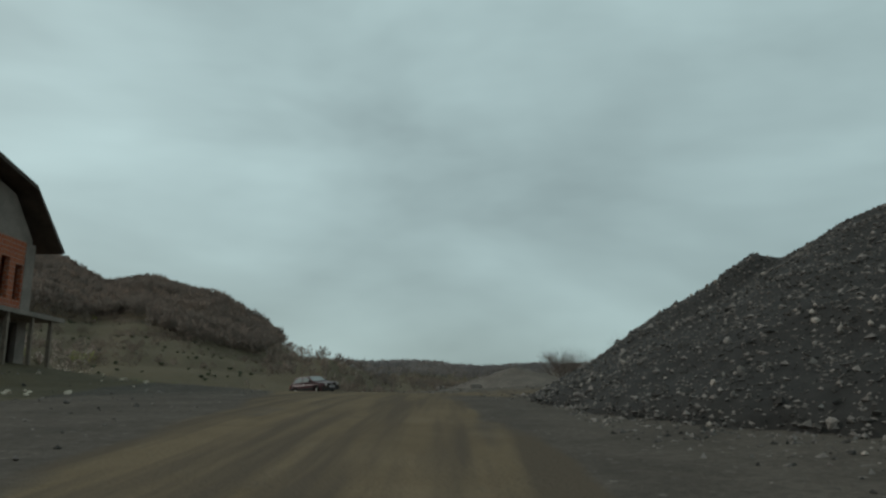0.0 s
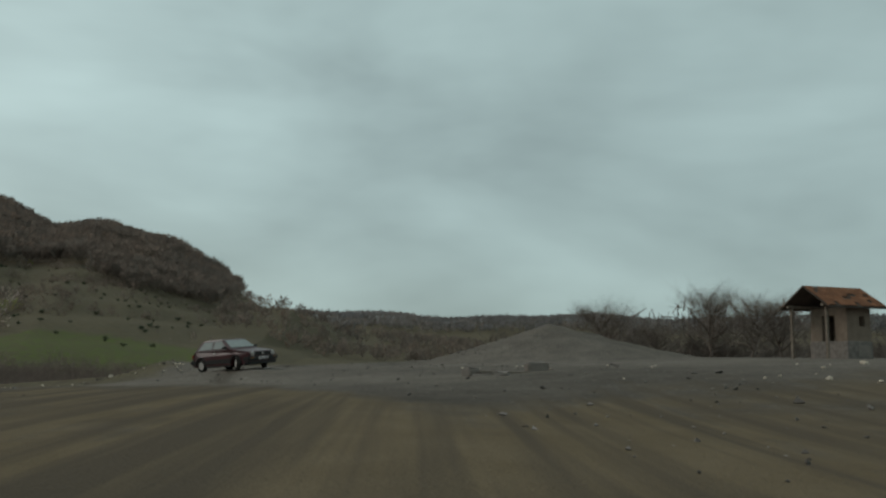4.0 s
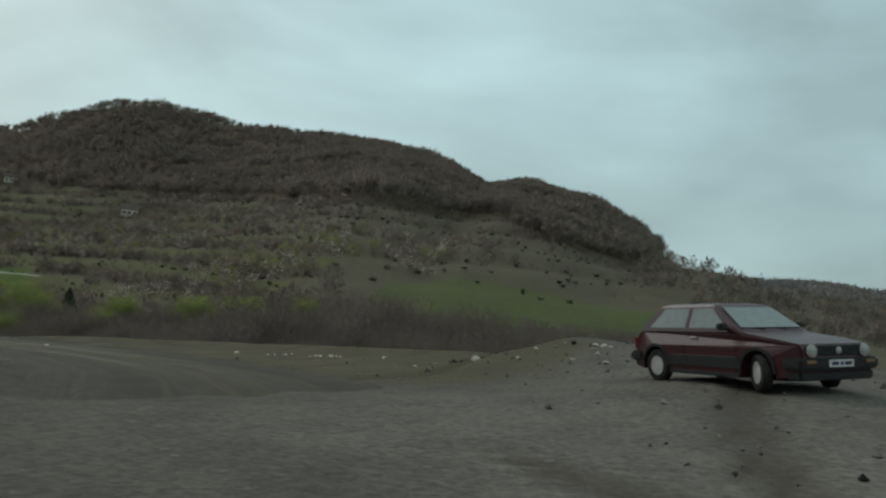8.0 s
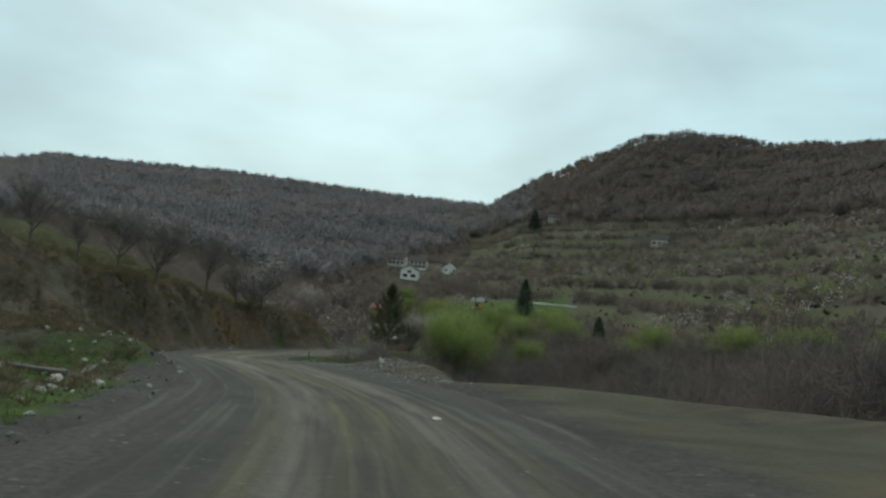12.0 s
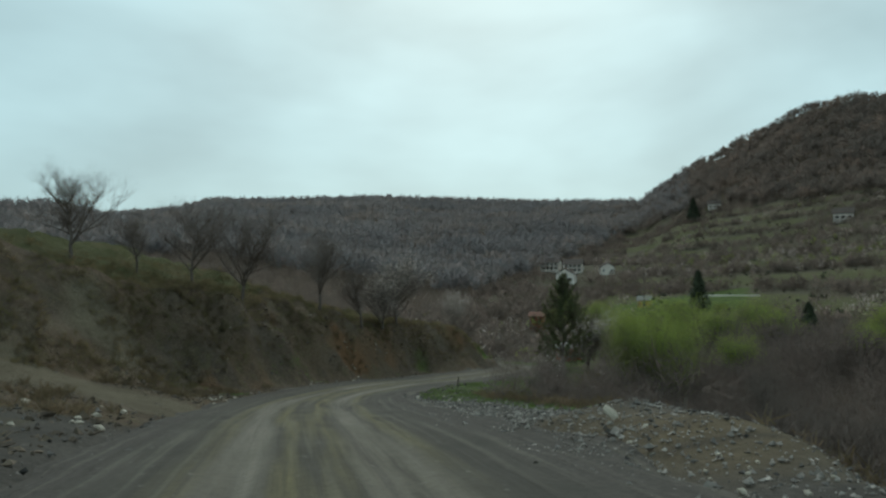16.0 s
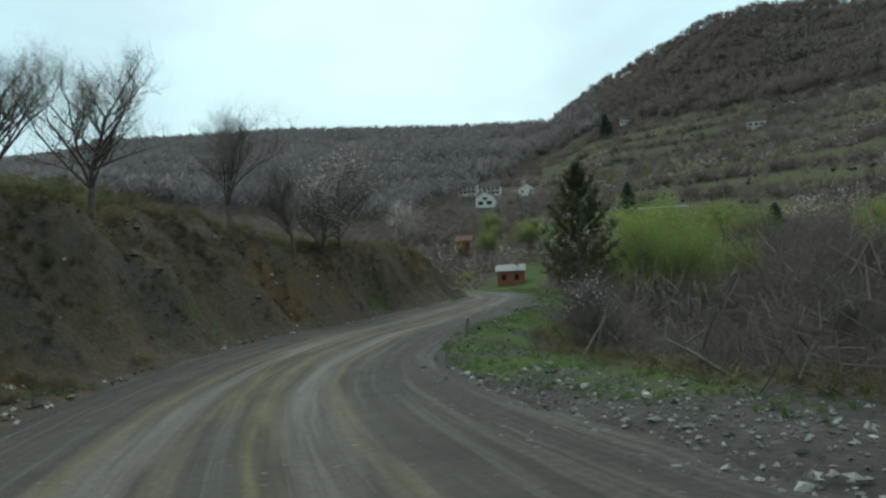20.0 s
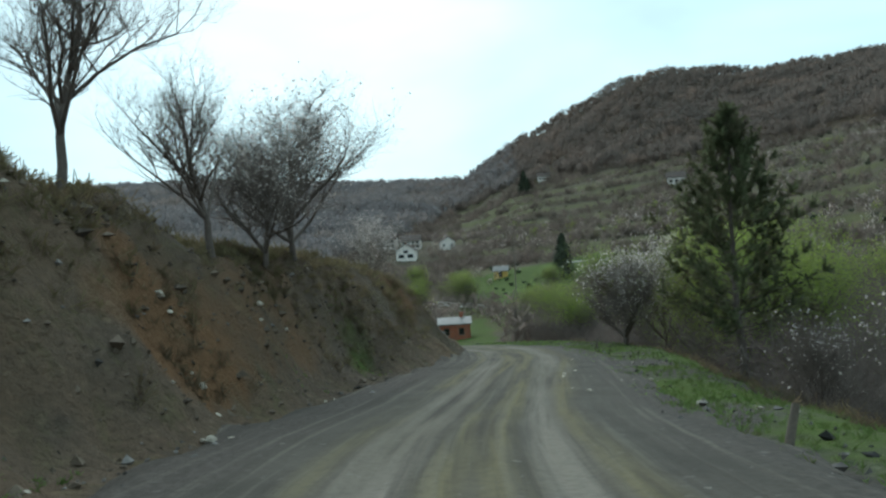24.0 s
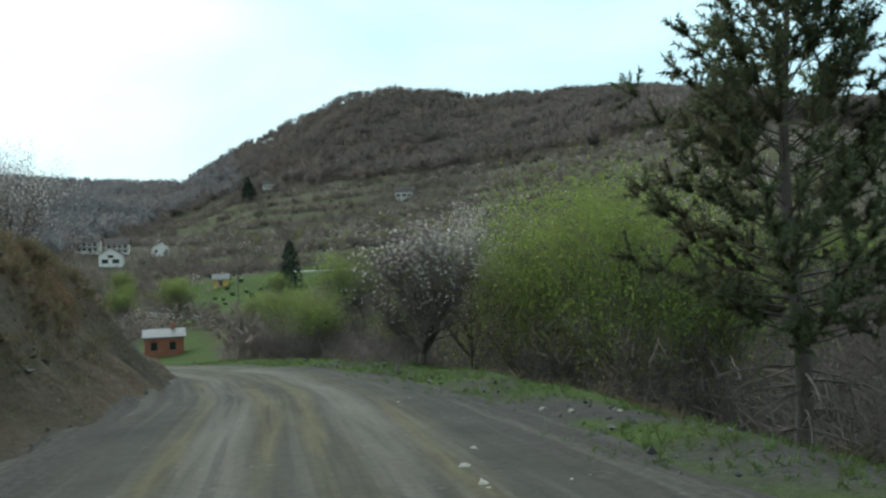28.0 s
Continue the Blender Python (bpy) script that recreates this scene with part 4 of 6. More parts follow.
def woods():
    rng = np.random.default_rng(3)
    # the wooded upper hillside
    x, y = polar_points(rng, 30000, 2, 62, 230, 860)
    z, (az, r) = hills(x, y), polar(x, y)
    keep = (z / r + 0.006 * wave(x, y, 26) + 0.004 * lattice(x, y, 14.0) > np.interp(az, COARSE, WOOD)) & (r < np.interp(az, BEARING, RIDGE) + 12)
    x, y, z = x[keep], y[keep], z[keep]
    h = rng.uniform(4.5, 9.0, len(x)) * (1 + 0.2 * lattice(x, y, 22.0))
    V, F, at = crowns(rng, np.stack([x, y, z], 1), h, 34)
    stuff("hillside_wood", V, F, M["forest"], "bare brown woods on the upper hillside", "woods", at)
    # the wooded ridge across the valley
    x, y = polar_points(rng, 19000, 57, 108, 300, 1010)
    z, (az, r) = hills(x, y), polar(x, y)
    keep = (z / r + 0.008 * wave(x, y, 30) > np.interp(az, COARSE, WOOD)) & (r < np.interp(az, BEARING, RIDGE) + 10)
    x, y, z = x[keep], y[keep], z[keep]
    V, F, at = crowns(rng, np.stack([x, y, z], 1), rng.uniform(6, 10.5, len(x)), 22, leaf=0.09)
    stuff("ridge_wood", V, F, M["hazedforest"], "bare woods on the ridge across the valley, tinted as by haze", "woods", at)
    # scrub and orchards on the near side of the valley, left of the road
    x, y = polar_points(rng, 9000, 60, 118, 78, 330)
    right, zr, xr = along(x, y)
    z, (az, r) = height(x, y), polar(x, y)
    keep = (right < -22) & ~sight_strip(x, y) & (rng.random(len(x)) < np.interp(r, [78, 100, 150], [0.06, 0.35, 0.9]))
    V, F, at = crowns(rng, np.stack([x[keep], y[keep], z[keep]], 1), rng.uniform(1.6, 4.6, keep.sum()), 90, 0.4, 0.055, 0.05, 0.28)
    stuff("orchard_scrub", V, F, M["hedge"], "bare scrub and old orchard trees behind the bank", "scrub", at)
    # woods on the far side beyond the lot
    x, y = polar_points(rng, 7000, -42, 9, 200, 900)
    z = hills(x, y)
    V, F, at = crowns(rng, np.stack([x, y, z], 1), rng.uniform(3.5, 7, len(x)), 26)
    stuff("valley_wood", V, F, M["forest"], "bare woods in the valley beyond the lot", "woods", at)
    x, y = polar_points(rng, 6000, -45, 14, 1350, 1780)
    z = hills(x, y)
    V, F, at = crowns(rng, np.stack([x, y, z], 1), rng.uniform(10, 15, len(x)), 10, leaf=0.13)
    stuff("far_wood", V, F, M["hazedforest"], "far wooded hills on the horizon", "woods", at)


woods()


def pasture_growth():
    rng = np.random.default_rng(5)
    # hedges along the terrace edges, and drifts of scrub
    x, y = polar_points(rng, 90000, 6, 78, 120, 620)
    z, (az, r) = hills(x, y), polar(x, y)
    open_ground = z / r < np.interp(az, COARSE, WOOD) + 0.004
    line = terraces(x, y, z) < -0.72
    patch = lattice(x, y, 38.0, 3) + 0.6 * lattice(x, y, 14.0, 1) + np.interp(az, [8, 28, 36, 45, 56, 64], [-0.35, -0.1, 0.15, 0.25, 0.4, 1.0]) > 0.25
    meadow = ((az > 3) & (az < 27) & (r < 172)) | ((az > 52.5) & (az < 62) & (r > 208) & (r < 292)) | ((az > 55.5) & (az < 61) & (r > 450) & (r < 555) & (lattice(x, y, 12.0, 4) < 0.1))
    tread = (az > 36) & (az < 60) & (r > 180) & (r < 325) & (terraces(x, y, z) > -0.3)
    thin = rng.random(len(x))
    keep = open_ground & ~meadow & ~sight_strip(x, y) & (np.hypot((x + 402) / 1.3, y - 234) > 24) & (np.hypot(x + 366 - 9, y - 213.5 + 5) > 14) & ((line & (thin < np.interp(az, [8, 26, 34, 60], [0.08, 0.22, 0.85, 0.9]))) | (patch & (thin < np.where(tread, 0.05, 0.26))) | (thin < 0.006))
    x, y, z, az = x[keep], y[keep], z[keep], az[keep]
    h = rng.uniform(1.0, 3.6, len(x)) * np.interp(az, [8, 30, 62, 70], [0.8, 1.1, 1.3, 1.5])
    V, F, at = crowns(rng, np.stack([x, y, z], 1), h, 20, 0.45, 0.095, 0.02)
    stuff("hillside_hedges", V, F, M["hedge"], "bare brown hedges and scrub across the pastures", "hedges", at)
    # lone dark bushes
    x, y = polar_points(rng, 1000, 9, 60, 150, 480)
    z, (az, r) = hills(x, y), polar(x, y)
    k = z / r < np.interp(az, COARSE, WOOD)
    V, F, at = tufts(rng, np.stack([x[k], y[k], z[k]], 1), rng.uniform(0.6, 1.4, k.sum()), 0.2, 24, 0.2)
    stuff("pasture_bushes", V, F, M["conifer"], "small dark juniper bushes dotted over the pasture", "bushes")
    # blossom and young leaves
    for name, mat, n, seed, tall, limit, label in (("blossom_bushes", "blossom", 900, 8, (1.6, 4.2), 0.08, "pale blossoming bushes on the hillside"),
                                                   ("green_bushes", "willow", 260, 9, (1.8, 4.0), 0.25, "bushes in fresh yellow-green leaf on the hillside")):
        rg = np.random.default_rng(seed)
        x, y = polar_points(rg, n * 4, 22, 74, 130, 470)
        z, (az, r) = hills(x, y), polar(x, y)
        k = (z / r < np.interp(az, COARSE, WOOD)) & ~sight_strip(x, y) & (lattice(x, y, 42.0, 15) + 0.008 * (az - 34) > limit)
        x, y, z = x[k][:n], y[k][:n], z[k][:n]
        h = rg.uniform(*tall, len(x))
        P = np.stack([x, y, z], 1)
        V, F, at = crowns(rg, P, h, 22, 0.4, 0.08, 0.02)
        stuff(name.replace("bushes", "bush_stems"), V, F, M["hedge"], "bare stems of " + label, "bushes", at)
        V, F, at = crowns(rg, P, h * 1.06, 46 if mat == "willow" else 30, 0.42, 0.055 if mat == "willow" else 0.04, 0.12)
        stuff(name, V, F, M[mat], label, "bushes", at)


pasture_growth()


def lot_thicket():
    """Bare young trees and brush that close the view behind the far edge of the lot."""
    rng = np.random.default_rng(19)
    x, y = rng.uniform(4, 95, 2600), rng.uniform(91, 165, 2600)
    k = y > np.interp(x, EDGE_X, EDGE_Y) + 3 + 3 * lattice(x, y, 6.0, 51)
    x, y = x[k], y[k]
    V, F, at = crowns(rng, np.stack([x, y, height(x, y)], 1), rng.uniform(2.6, 5.2, len(x)) * (1 + 0.3 * lattice(x, y, 9.0, 53)), 60, 0.4, 0.06, 0.0, 0.3)
    stuff("lot_thicket", V, F, M["brushfar"], "dense bare grey thicket behind the gravel lot", "thicket", at)


lot_thicket()


def thicket():
    """The brushwood in the hollow between the road and the valley floor."""
    rng = np.random.default_rng(17)
    x, y = rng.uniform(-150, -8, 12000), rng.uniform(62, 150, 12000)
    right, zr, xr = along(x, y)
    ye = np.interp(x, EDGE_X, EDGE_Y)
    below = np.where(x > -44, y > ye + 8.5, right > np.interp(x, [-70, -60, -50, -44], [6.4, 5.2, 4.9, 5.2])) & (right > 4.8)
    depth = np.where(x > -44, y - ye, right - 3)
    dens = np.interp(depth, [2, 6, 25, 60, 75], [0.55, 0.75, 0.55, 0.35, 0.0]) * np.where((x > -20), 0.4, 1.0)
    keep = below & (rng.random(len(x)) < dens) & (np.hypot(x + 83.3, y - 87) > 1.2) & (np.hypot(x + 47.5, y - 73) > 4)
    keep &= ~((x < -98) & (right < 7.5)) & ~((x < -110) & (right < 17) & (x - right < -118))
    # no brush on the camera's line of sight to the brick house
    keep &= ~sight_strip(x, y)
    x, y, right = x[keep], y[keep], right[keep]
    z = height(x, y)
    h = rng.uniform(1.0, 3.1, len(x)) * (1 + 0.35 * lattice(x, y, 6.0)) * np.interp(right, [4, 9, 14, 22], [0.5, 1.0, 1.15, 1.3]) * np.interp(x, [-52, -40, -30], [1.0, 0.55, 0.45])
    # stems as thin tubes, a haze of fine twigs round them
    near = (right < 26)
    P0, P1, R0, R1 = [], [], [], []
    for px, py, pz, ph in zip(x[near], y[near], z[near], h[near]):
        for _ in range(8):
            d = unit(np.array([rng.normal(0, 0.8), rng.normal(0, 0.8), 1.0]))
            p = np.array([px + rng.normal(0, 0.35), py + rng.normal(0, 0.35), pz - 0.1])
            r, ll = rng.uniform(0.0035, 0.0065), ph * rng.uniform(0.5, 1.0)
            for s in range(4):
                d = unit(d + rng.normal(0, 0.45, 3))
                q = p + d * ll / 4
                P0.append(p), P1.append(q), R0.append(r), R1.append(r * 0.7)
                p, r = q, r * 0.7
    V, F = frusta(P0, P1, R0, R1, 3)
    stuff("brushwood", V, F, M["brush"], "tangled leafless grey brushwood below the road", "brushwood")
    V, F, at = crowns(rng, np.stack([x[near], y[near], z[near]], 1), h[near] * 1.05, 120, 0.5, 0.075, 0.0, 0.11)
    stuff("brush_twigs", V, F, M["brushfar"], "haze of fine grey twigs over the brushwood", "brushwood", at)
    bx, by = rng.uniform(-96, -54, 900), rng.uniform(74, 108, 900)
    br = along(bx, by)[0]
    k = (br > 6.8) & (br < 20) & (np.hypot(bx + 83.3, by - 87) > 2.2) & ((br > 9) | (rng.random(900) < 0.35))
    bx, by = bx[k][:130], by[k][:130]
    V, F, at = crowns(rng, np.stack([bx, by, height(bx, by) - 0.1], 1), rng.uniform(2.0, 3.3, len(bx)), 340, 0.5, 0.055, 0.0, 0.10)
    stuff("thorn_bushes", V, F, M["brushfar"], "dense dark grey thorn bushes below the road", "bushes", at)
    far = ~near
    V, F, at = crowns(rng, np.stack([x[far], y[far], z[far]], 1), h[far] * 1.35, 130, 0.5, 0.06, 0.02, 0.22)
    stuff("valley_brushwood", V, F, M["brushfar"], "leafless brushwood on the valley floor", "brushwood", at)


thicket()

# ---------------------------------------------------------------- built things

def mat_brick():
    n = Nodes("orange_hollow_brick")
    t = n.nt.nodes.new("ShaderNodeTexBrick")
    t.inputs["Scale"].default_value = 1.0
    t.inputs["Brick Width"].default_value, t.inputs["Row Height"].default_value = 0.27, 0.21
    t.inputs["Mortar Size"].default_value = 0.012
    t.inputs["Color1"].default_value, t.inputs["Color2"].default_value = (0.30, 0.085, 0.045, 1), (0.36, 0.12, 0.06, 1)
    t.inputs["Mortar"].default_value = (0.28, 0.26, 0.24, 1)
    sep = n.nt.nodes.new("ShaderNodeSeparateXYZ")
    n.link(n.co, sep.inputs[0])
    com = n.nt.nodes.new("ShaderNodeCombineXYZ")
    n.link(n.math("ADD", sep.outputs["X"], sep.outputs["Y"]), com.inputs["X"])
    n.link(sep.outputs["Z"], com.inputs["Y"])
    n.link(com.outputs[0], t.inputs["Vector"])
    stain = n.noise(0.8, 4)
    col = n.mix(n.span(stain, 0.45, 0.75, 0, 0.5), t.outputs["Color"], (0.16, 0.10, 0.08))
    return n.done(col, 0.9, t.outputs["Fac"], 0.3, 0.01)


M["brick"] = mat_brick()
M["concrete"] = mat_plain("grey_weathered_concrete", (0.17, 0.165, 0.155), (0.27, 0.26, 0.245), 1.2, 0.9)
M["soffit"] = mat_plain("dark_board_soffit", (0.055, 0.047, 0.042), (0.09, 0.078, 0.068), 2.0, 0.85)
M["tile"] = mat_plain("weathered_clay_tile", (0.13, 0.062, 0.036), (0.22, 0.108, 0.058), 2.5, 0.85, each=0.25)
M["render"] = mat_plain("white_lime_render", (0.74, 0.73, 0.70), (0.84, 0.83, 0.80), 0.7, 0.9, 0.15)
M["yellow"] = mat_plain("yellow_painted_boards", (0.55, 0.38, 0.10), (0.66, 0.48, 0.16), 1.0, 0.8)
M["roofgrey"] = mat_plain("pale_sheet_roof", (0.20, 0.195, 0.19), (0.29, 0.285, 0.28), 0.7, 0.6)
M["roofdark"] = mat_plain("dark_weathered_roof", (0.075, 0.062, 0.056), (0.125, 0.10, 0.09), 1.0, 0.85)
M["roofred"] = mat_plain("old_red_roof", (0.16, 0.085, 0.065), (0.24, 0.13, 0.10), 1.0, 0.85)
M["darkpane"] = mat_plain("dark_window_pane", (0.014, 0.015, 0.016), (0.022, 0.023, 0.025), 1.0, 0.25, 0.0, spec=0.5)
M["stone"] = mat_plain("grey_limestone", (0.14, 0.138, 0.133), (0.26, 0.255, 0.245), 5, 0.9, each=0.4)
M["stones"] = mat_plain("crushed_grey_stone", (0.088, 0.086, 0.083), (0.172, 0.168, 0.162), 4, 0.9, island=0.8)
M["palestone"] = mat_plain("pale_limestone", (0.42, 0.40, 0.34), (0.60, 0.57, 0.49), 6, 0.85, each=0.2)
M["wood"] = mat_plain("grey_weathered_wood", (0.14, 0.125, 0.105), (0.24, 0.215, 0.185), 4, 0.85)


def boxes_mesh(name, boxes, mat):
    """One mesh of boxes (x0, y0, z0, x1, y1, z1)."""
    V, F = [], []
    q = np.array([(0, 3, 2, 1), (4, 5, 6, 7), (0, 1, 5, 4), (1, 2, 6, 5), (2, 3, 7, 6), (3, 0, 4, 7)])
    for i, (a, b, c, d, e, f) in enumerate(boxes):
        V += [(a, b, c), (d, b, c), (d, e, c), (a, e, c), (a, b, f), (d, b, f), (d, e, f), (a, e, f)]
        F.append(q + 8 * i)
    return np_mesh(name, V, np.concatenate(F), mat)


def bevelled(name, boxes, mat, width=0.02, segments=1):
    bm = bmesh.new()
    bm.from_mesh(boxes_mesh(name, boxes, mat))
    bmesh.ops.bevel(bm, geom=list(bm.edges), offset=width, segments=segments, affect="EDGES")
    me = bpy.data.meshes.new(name)
    bm.to_mesh(me)
    bm.free()
    me.materials.append(mat)
    return me


def wall_boxes(length, z0, z1, thick, openings):
    """Piers and lintels of a wall along x with openings (x0, x1, z0, z1)."""
    out = []
    xs = sorted({0.0, length, *[o[0] for o in openings], *[o[1] for o in openings]})
    for a, b in zip(xs[:-1], xs[1:]):
        cuts = sorted([(o[2], o[3]) for o in openings if o[0] <= a + 1e-6 and o[1] >= b - 1e-6])
        z = z0
        for c, d in cuts:
            if c > z:
                out.append((a, 0, z, b, thick, c))
            z = d
        if z < z1:
            out.append((a, 0, z, b, thick, z1))
    return out


def prism(name, pts, y0, y1, mat):
    """A polygon in x and z, drawn out along y."""
    n = len(pts)
    bm = bmesh.new()
    a = [bm.verts.new((x, y0, z)) for x, z in pts]
    b = [bm.verts.new((x, y1, z)) for x, z in pts]
    bm.faces.new(a)
    bm.faces.new(b[::-1])
    for i in range(n):
        bm.faces.new((a[i], b[i], b[(i + 1) % n], a[(i + 1) % n]))
    bmesh.ops.recalc_face_normals(bm, faces=bm.faces)
    me = bpy.data.meshes.new(name)
    bm.to_mesh(me)
    bm.free()
    me.materials.append(mat)
    return me


def house(name, label, w, d, wall_h, roof_h, wall_mat, roof_mat, front=(), side=(), over=0.45, chimney=False, balcony=None, base=0.0):
    """A gabled house: four walls with openings, panes, a roof of two slabs. Its ridge runs along x; the front looks to -y."""
    root = new(name)
    tagged(root, label, "house")
    t = 0.25
    for nm, ops, m in (("wall_front", front, Matrix.Translation((-w / 2, -d / 2, 0))),
                       ("wall_back", (), Matrix.Translation((w / 2, d / 2, 0)) @ Matrix.Rotation(math.pi, 4, "Z")),
                       ("wall_side", side, Matrix.Translation((w / 2, -d / 2, 0)) @ Matrix.Rotation(math.pi / 2, 4, "Z")),
                       ("wall_side", (), Matrix.Translation((-w / 2, d / 2, 0)) @ Matrix.Rotation(-math.pi / 2, 4, "Z"))):
        along_x = nm in ("wall_front", "wall_back")
        ll = w if along_x else d
        off = 0.0 if along_x else t
        ops2 = [(o[0], o[1], o[2], o[3]) for o in ops]
        bx = wall_boxes(ll, -1.2, wall_h, t, ops2)
        if not along_x:
            bx = [(max(b[0], off), b[1], b[2], min(b[3], ll - off), b[4], b[5]) for b in bx if b[3] > off and b[0] < ll - off]
        p = part(nm, boxes_mesh(nm, bx, wall_mat), root)
        p.matrix_basis = m
        for o in ops2:
            pane = part("window", boxes_mesh("window", [(o[0], 0.14, o[2], o[1], 0.16, o[3])], M["darkpane"]), p)
            fr = 0.07
            part("frame", boxes_mesh("frame", [(o[0], 0.08, o[2], o[0] + fr, 0.135, o[3]), (o[1] - fr, 0.08, o[2], o[1], 0.135, o[3]),
                                               (o[0] + fr, 0.08, o[3] - fr, o[1] - fr, 0.135, o[3]), (o[0] + fr, 0.08, o[2], o[1] - fr, 0.135, o[2] + fr)], M["wood"]), p)
    for s in (-1, 1):
        g = prism("gable", [(-d / 2 + 0.02, wall_h), (d / 2 - 0.02, wall_h), (0, wall_h + roof_h * 0.97)], -0.12, 0.12, wall_mat)
        gp = part("gable", g, root)
        gp.matrix_basis = Matrix.Translation((s * (w / 2 - 0.13), 0, 0)) @ Matrix.Rotation(math.pi / 2, 4, "Z")
    run = d / 2 + over
    drop = roof_h * over / (d / 2)
    for s in (-1, 1):
        pts = [(0, wall_h + roof_h), (s * run, wall_h - drop), (s * run, wall_h - drop + 0.16), (0, wall_h + roof_h + 0.18)]
        r = part("roof_slope", prism("roof_slope", pts, -w / 2 - over, w / 2 + over, roof_mat), root)
        r.matrix_basis = Matrix.Rotation(math.pi / 2, 4, "Z")
    if chimney:
        part("chimney", boxes_mesh("chimney", [(w * 0.18, -0.3, wall_h + roof_h * 0.4, w * 0.18 + 0.5, 0.2, wall_h + roof_h + 0.8)], M["brick"]), root)
    if balcony:
        bz, bd = balcony
        b = part("balcony", boxes_mesh("balcony", [(-w / 2, -d / 2 - bd, bz - 0.18, w / 2, -d / 2 - 0.003, bz)], M["concrete"]), root)
        part("railing", boxes_mesh("railing", [(-w / 2, -d / 2 - bd, bz + 0.85, w / 2, -d / 2 - bd + 0.06, bz + 0.95)] +
                                   [(-w / 2 + i * (w - 0.06) / 8, -d / 2 - bd, bz, -w / 2 + i * (w - 0.06) / 8 + 0.06, -d / 2 - bd + 0.06, bz + 0.85) for i in range(9)], M["wood"]), b)
    return root


def put(ob, x, y, turn, sink=0.0, z=None):
    ob.matrix_basis = Matrix.Translation((x, y, (float(height(x, y)) if z is None else z) - sink)) @ Matrix.Rotation(radians(turn), 4, "Z")
    return ob


def rows(n, w, z0, z1, win=1.5, lead=0.8):
    step = (w - 2 * lead - win) / max(1, n - 1)
    return [(lead + i * step, lead + i * step + win, z0, z1) for i in range(n)]


# white houses up the valley
put(house("village_house", "white gabled house with a dark balcony under the gable", 8.0, 8.0, 3.8, 2.4, M["render"], M["roofdark"], rows(3, 8, 0.9, 2.1), [(1.0, 3.2, 0.5, 2.0), (4.6, 7.0, 0.5, 2.0), (3.0, 5.0, 2.5, 3.6)], chimney=True), -366, 213.5, -32)
put(house("village_house", "pale two-storey house on the slope", 9.5, 8, 4.2, 2.2, M["render"], M["roofdark"], rows(4, 9.5, 0.7, 1.7) + rows(4, 9.5, 2.7, 3.7), rows(2, 8, 2.7, 3.7), balcony=(2.3, 1.2)), -424, 231, 55)
put(house("village_house", "white house with a dark roof above the road", 9.5, 8, 4.2, 2.4, M["render"], M["roofdark"], rows(4, 9.5, 0.7, 1.7) + rows(4, 9.5, 2.7, 3.7), rows(2, 8, 2.7, 3.7), balcony=(2.3, 1.2)), -414, 239, 60)
put(house("village_house", "small bright white house among bare bushes", 7.5, 6.5, 3.2, 2.2, M["render"], M["roofdark"], rows(2, 7.5, 0.9, 2.1, 1.0), rows(2, 6.5, 0.9, 2.1, 0.9)), -393, 247, -20)
for hx, hy, ht in ((-455, 232, 50), (-520, 262, 40), (-505, 384, 55), (-330, 330, 45)):
    put(house("village_house", "small pale farmhouse half hidden by bushes", 8, 7, 3.2, 2.4, M["render"], M["roofdark"], rows(3, 8, 0.9, 2.1), rows(2, 7, 0.9, 2.1)), hx, hy, ht, sink=0.3)
put(house("yellow_hut", "small yellow hut with a pale roof on the green slope", 3.8, 3.2, 2.0, 1.1, M["yellow"], M["roofgrey"], [(1.3, 2.4, 0.0, 1.7)], ()), -268, 196.8, 52)
# brick house below the bend of the road
put(house("brick_house", "unplastered orange brick house with a pale sheet roof", 4.2, 4.0, 2.2, 0.7, M["brick"], M["roofgrey"], [(0.6, 1.4, 0.7, 1.7), (2.6, 3.4, 0.7, 1.7)], [(0.7, 1.5, 0.7, 1.7), (2.5, 3.3, 0.7, 1.7)], over=0.25, chimney=True), -166.2, 124.6, 62)
put(house("brick_house", "small orange brick shell on the slope", 3.8, 3.8, 4.2, 1.0, M["brick"], M["roofred"], [(0.5, 1.3, 2.4, 3.4), (2.4, 3.2, 2.4, 3.4)], ()), -247, 151.5, 60)
# garden wall above the road
gw = new("garden_wall", boxes_mesh("garden_wall", [(0, 0, -0.6, 34, 0.3, 1.0)], M["render"]))
tagged(gw, "long low whitewashed garden wall", "wall")
put(gw, -243, 162, -8)
gw2 = new("garden_wall", boxes_mesh("garden_wall", [(0, 0, -0.6, 24, 0.3, 0.7)], M["render"]))
tagged(gw2, "pale low wall along the green terrace", "wall")
put(gw2, -259, 212, 6)


def pole(x, y, h):
    root = new("utility_pole")
    tagged(root, "grey wooden utility pole beside the green slope", "utility pole")
    part("shaft", tube_mesh("shaft", [(np.zeros(3), np.array([0, 0, h]), 0.15, 0.10)], M["wood"], 8)[0], root)
    part("crossarm", boxes_mesh("crossarm", [(-0.8, -0.06, h - 0.6, 0.8, 0.06, h - 0.48)], M["wood"]), root)
    for i in (-0.7, 0.7):
        part("insulator", tube_mesh("insulator", [(np.array([i, 0, h - 0.48]), np.array([i, 0, h - 0.28]), 0.05, 0.03)], M["render"], 6)[0], root)
    put(root, x, y, 20, 0.3)


pole(-212, 165, 15.5)


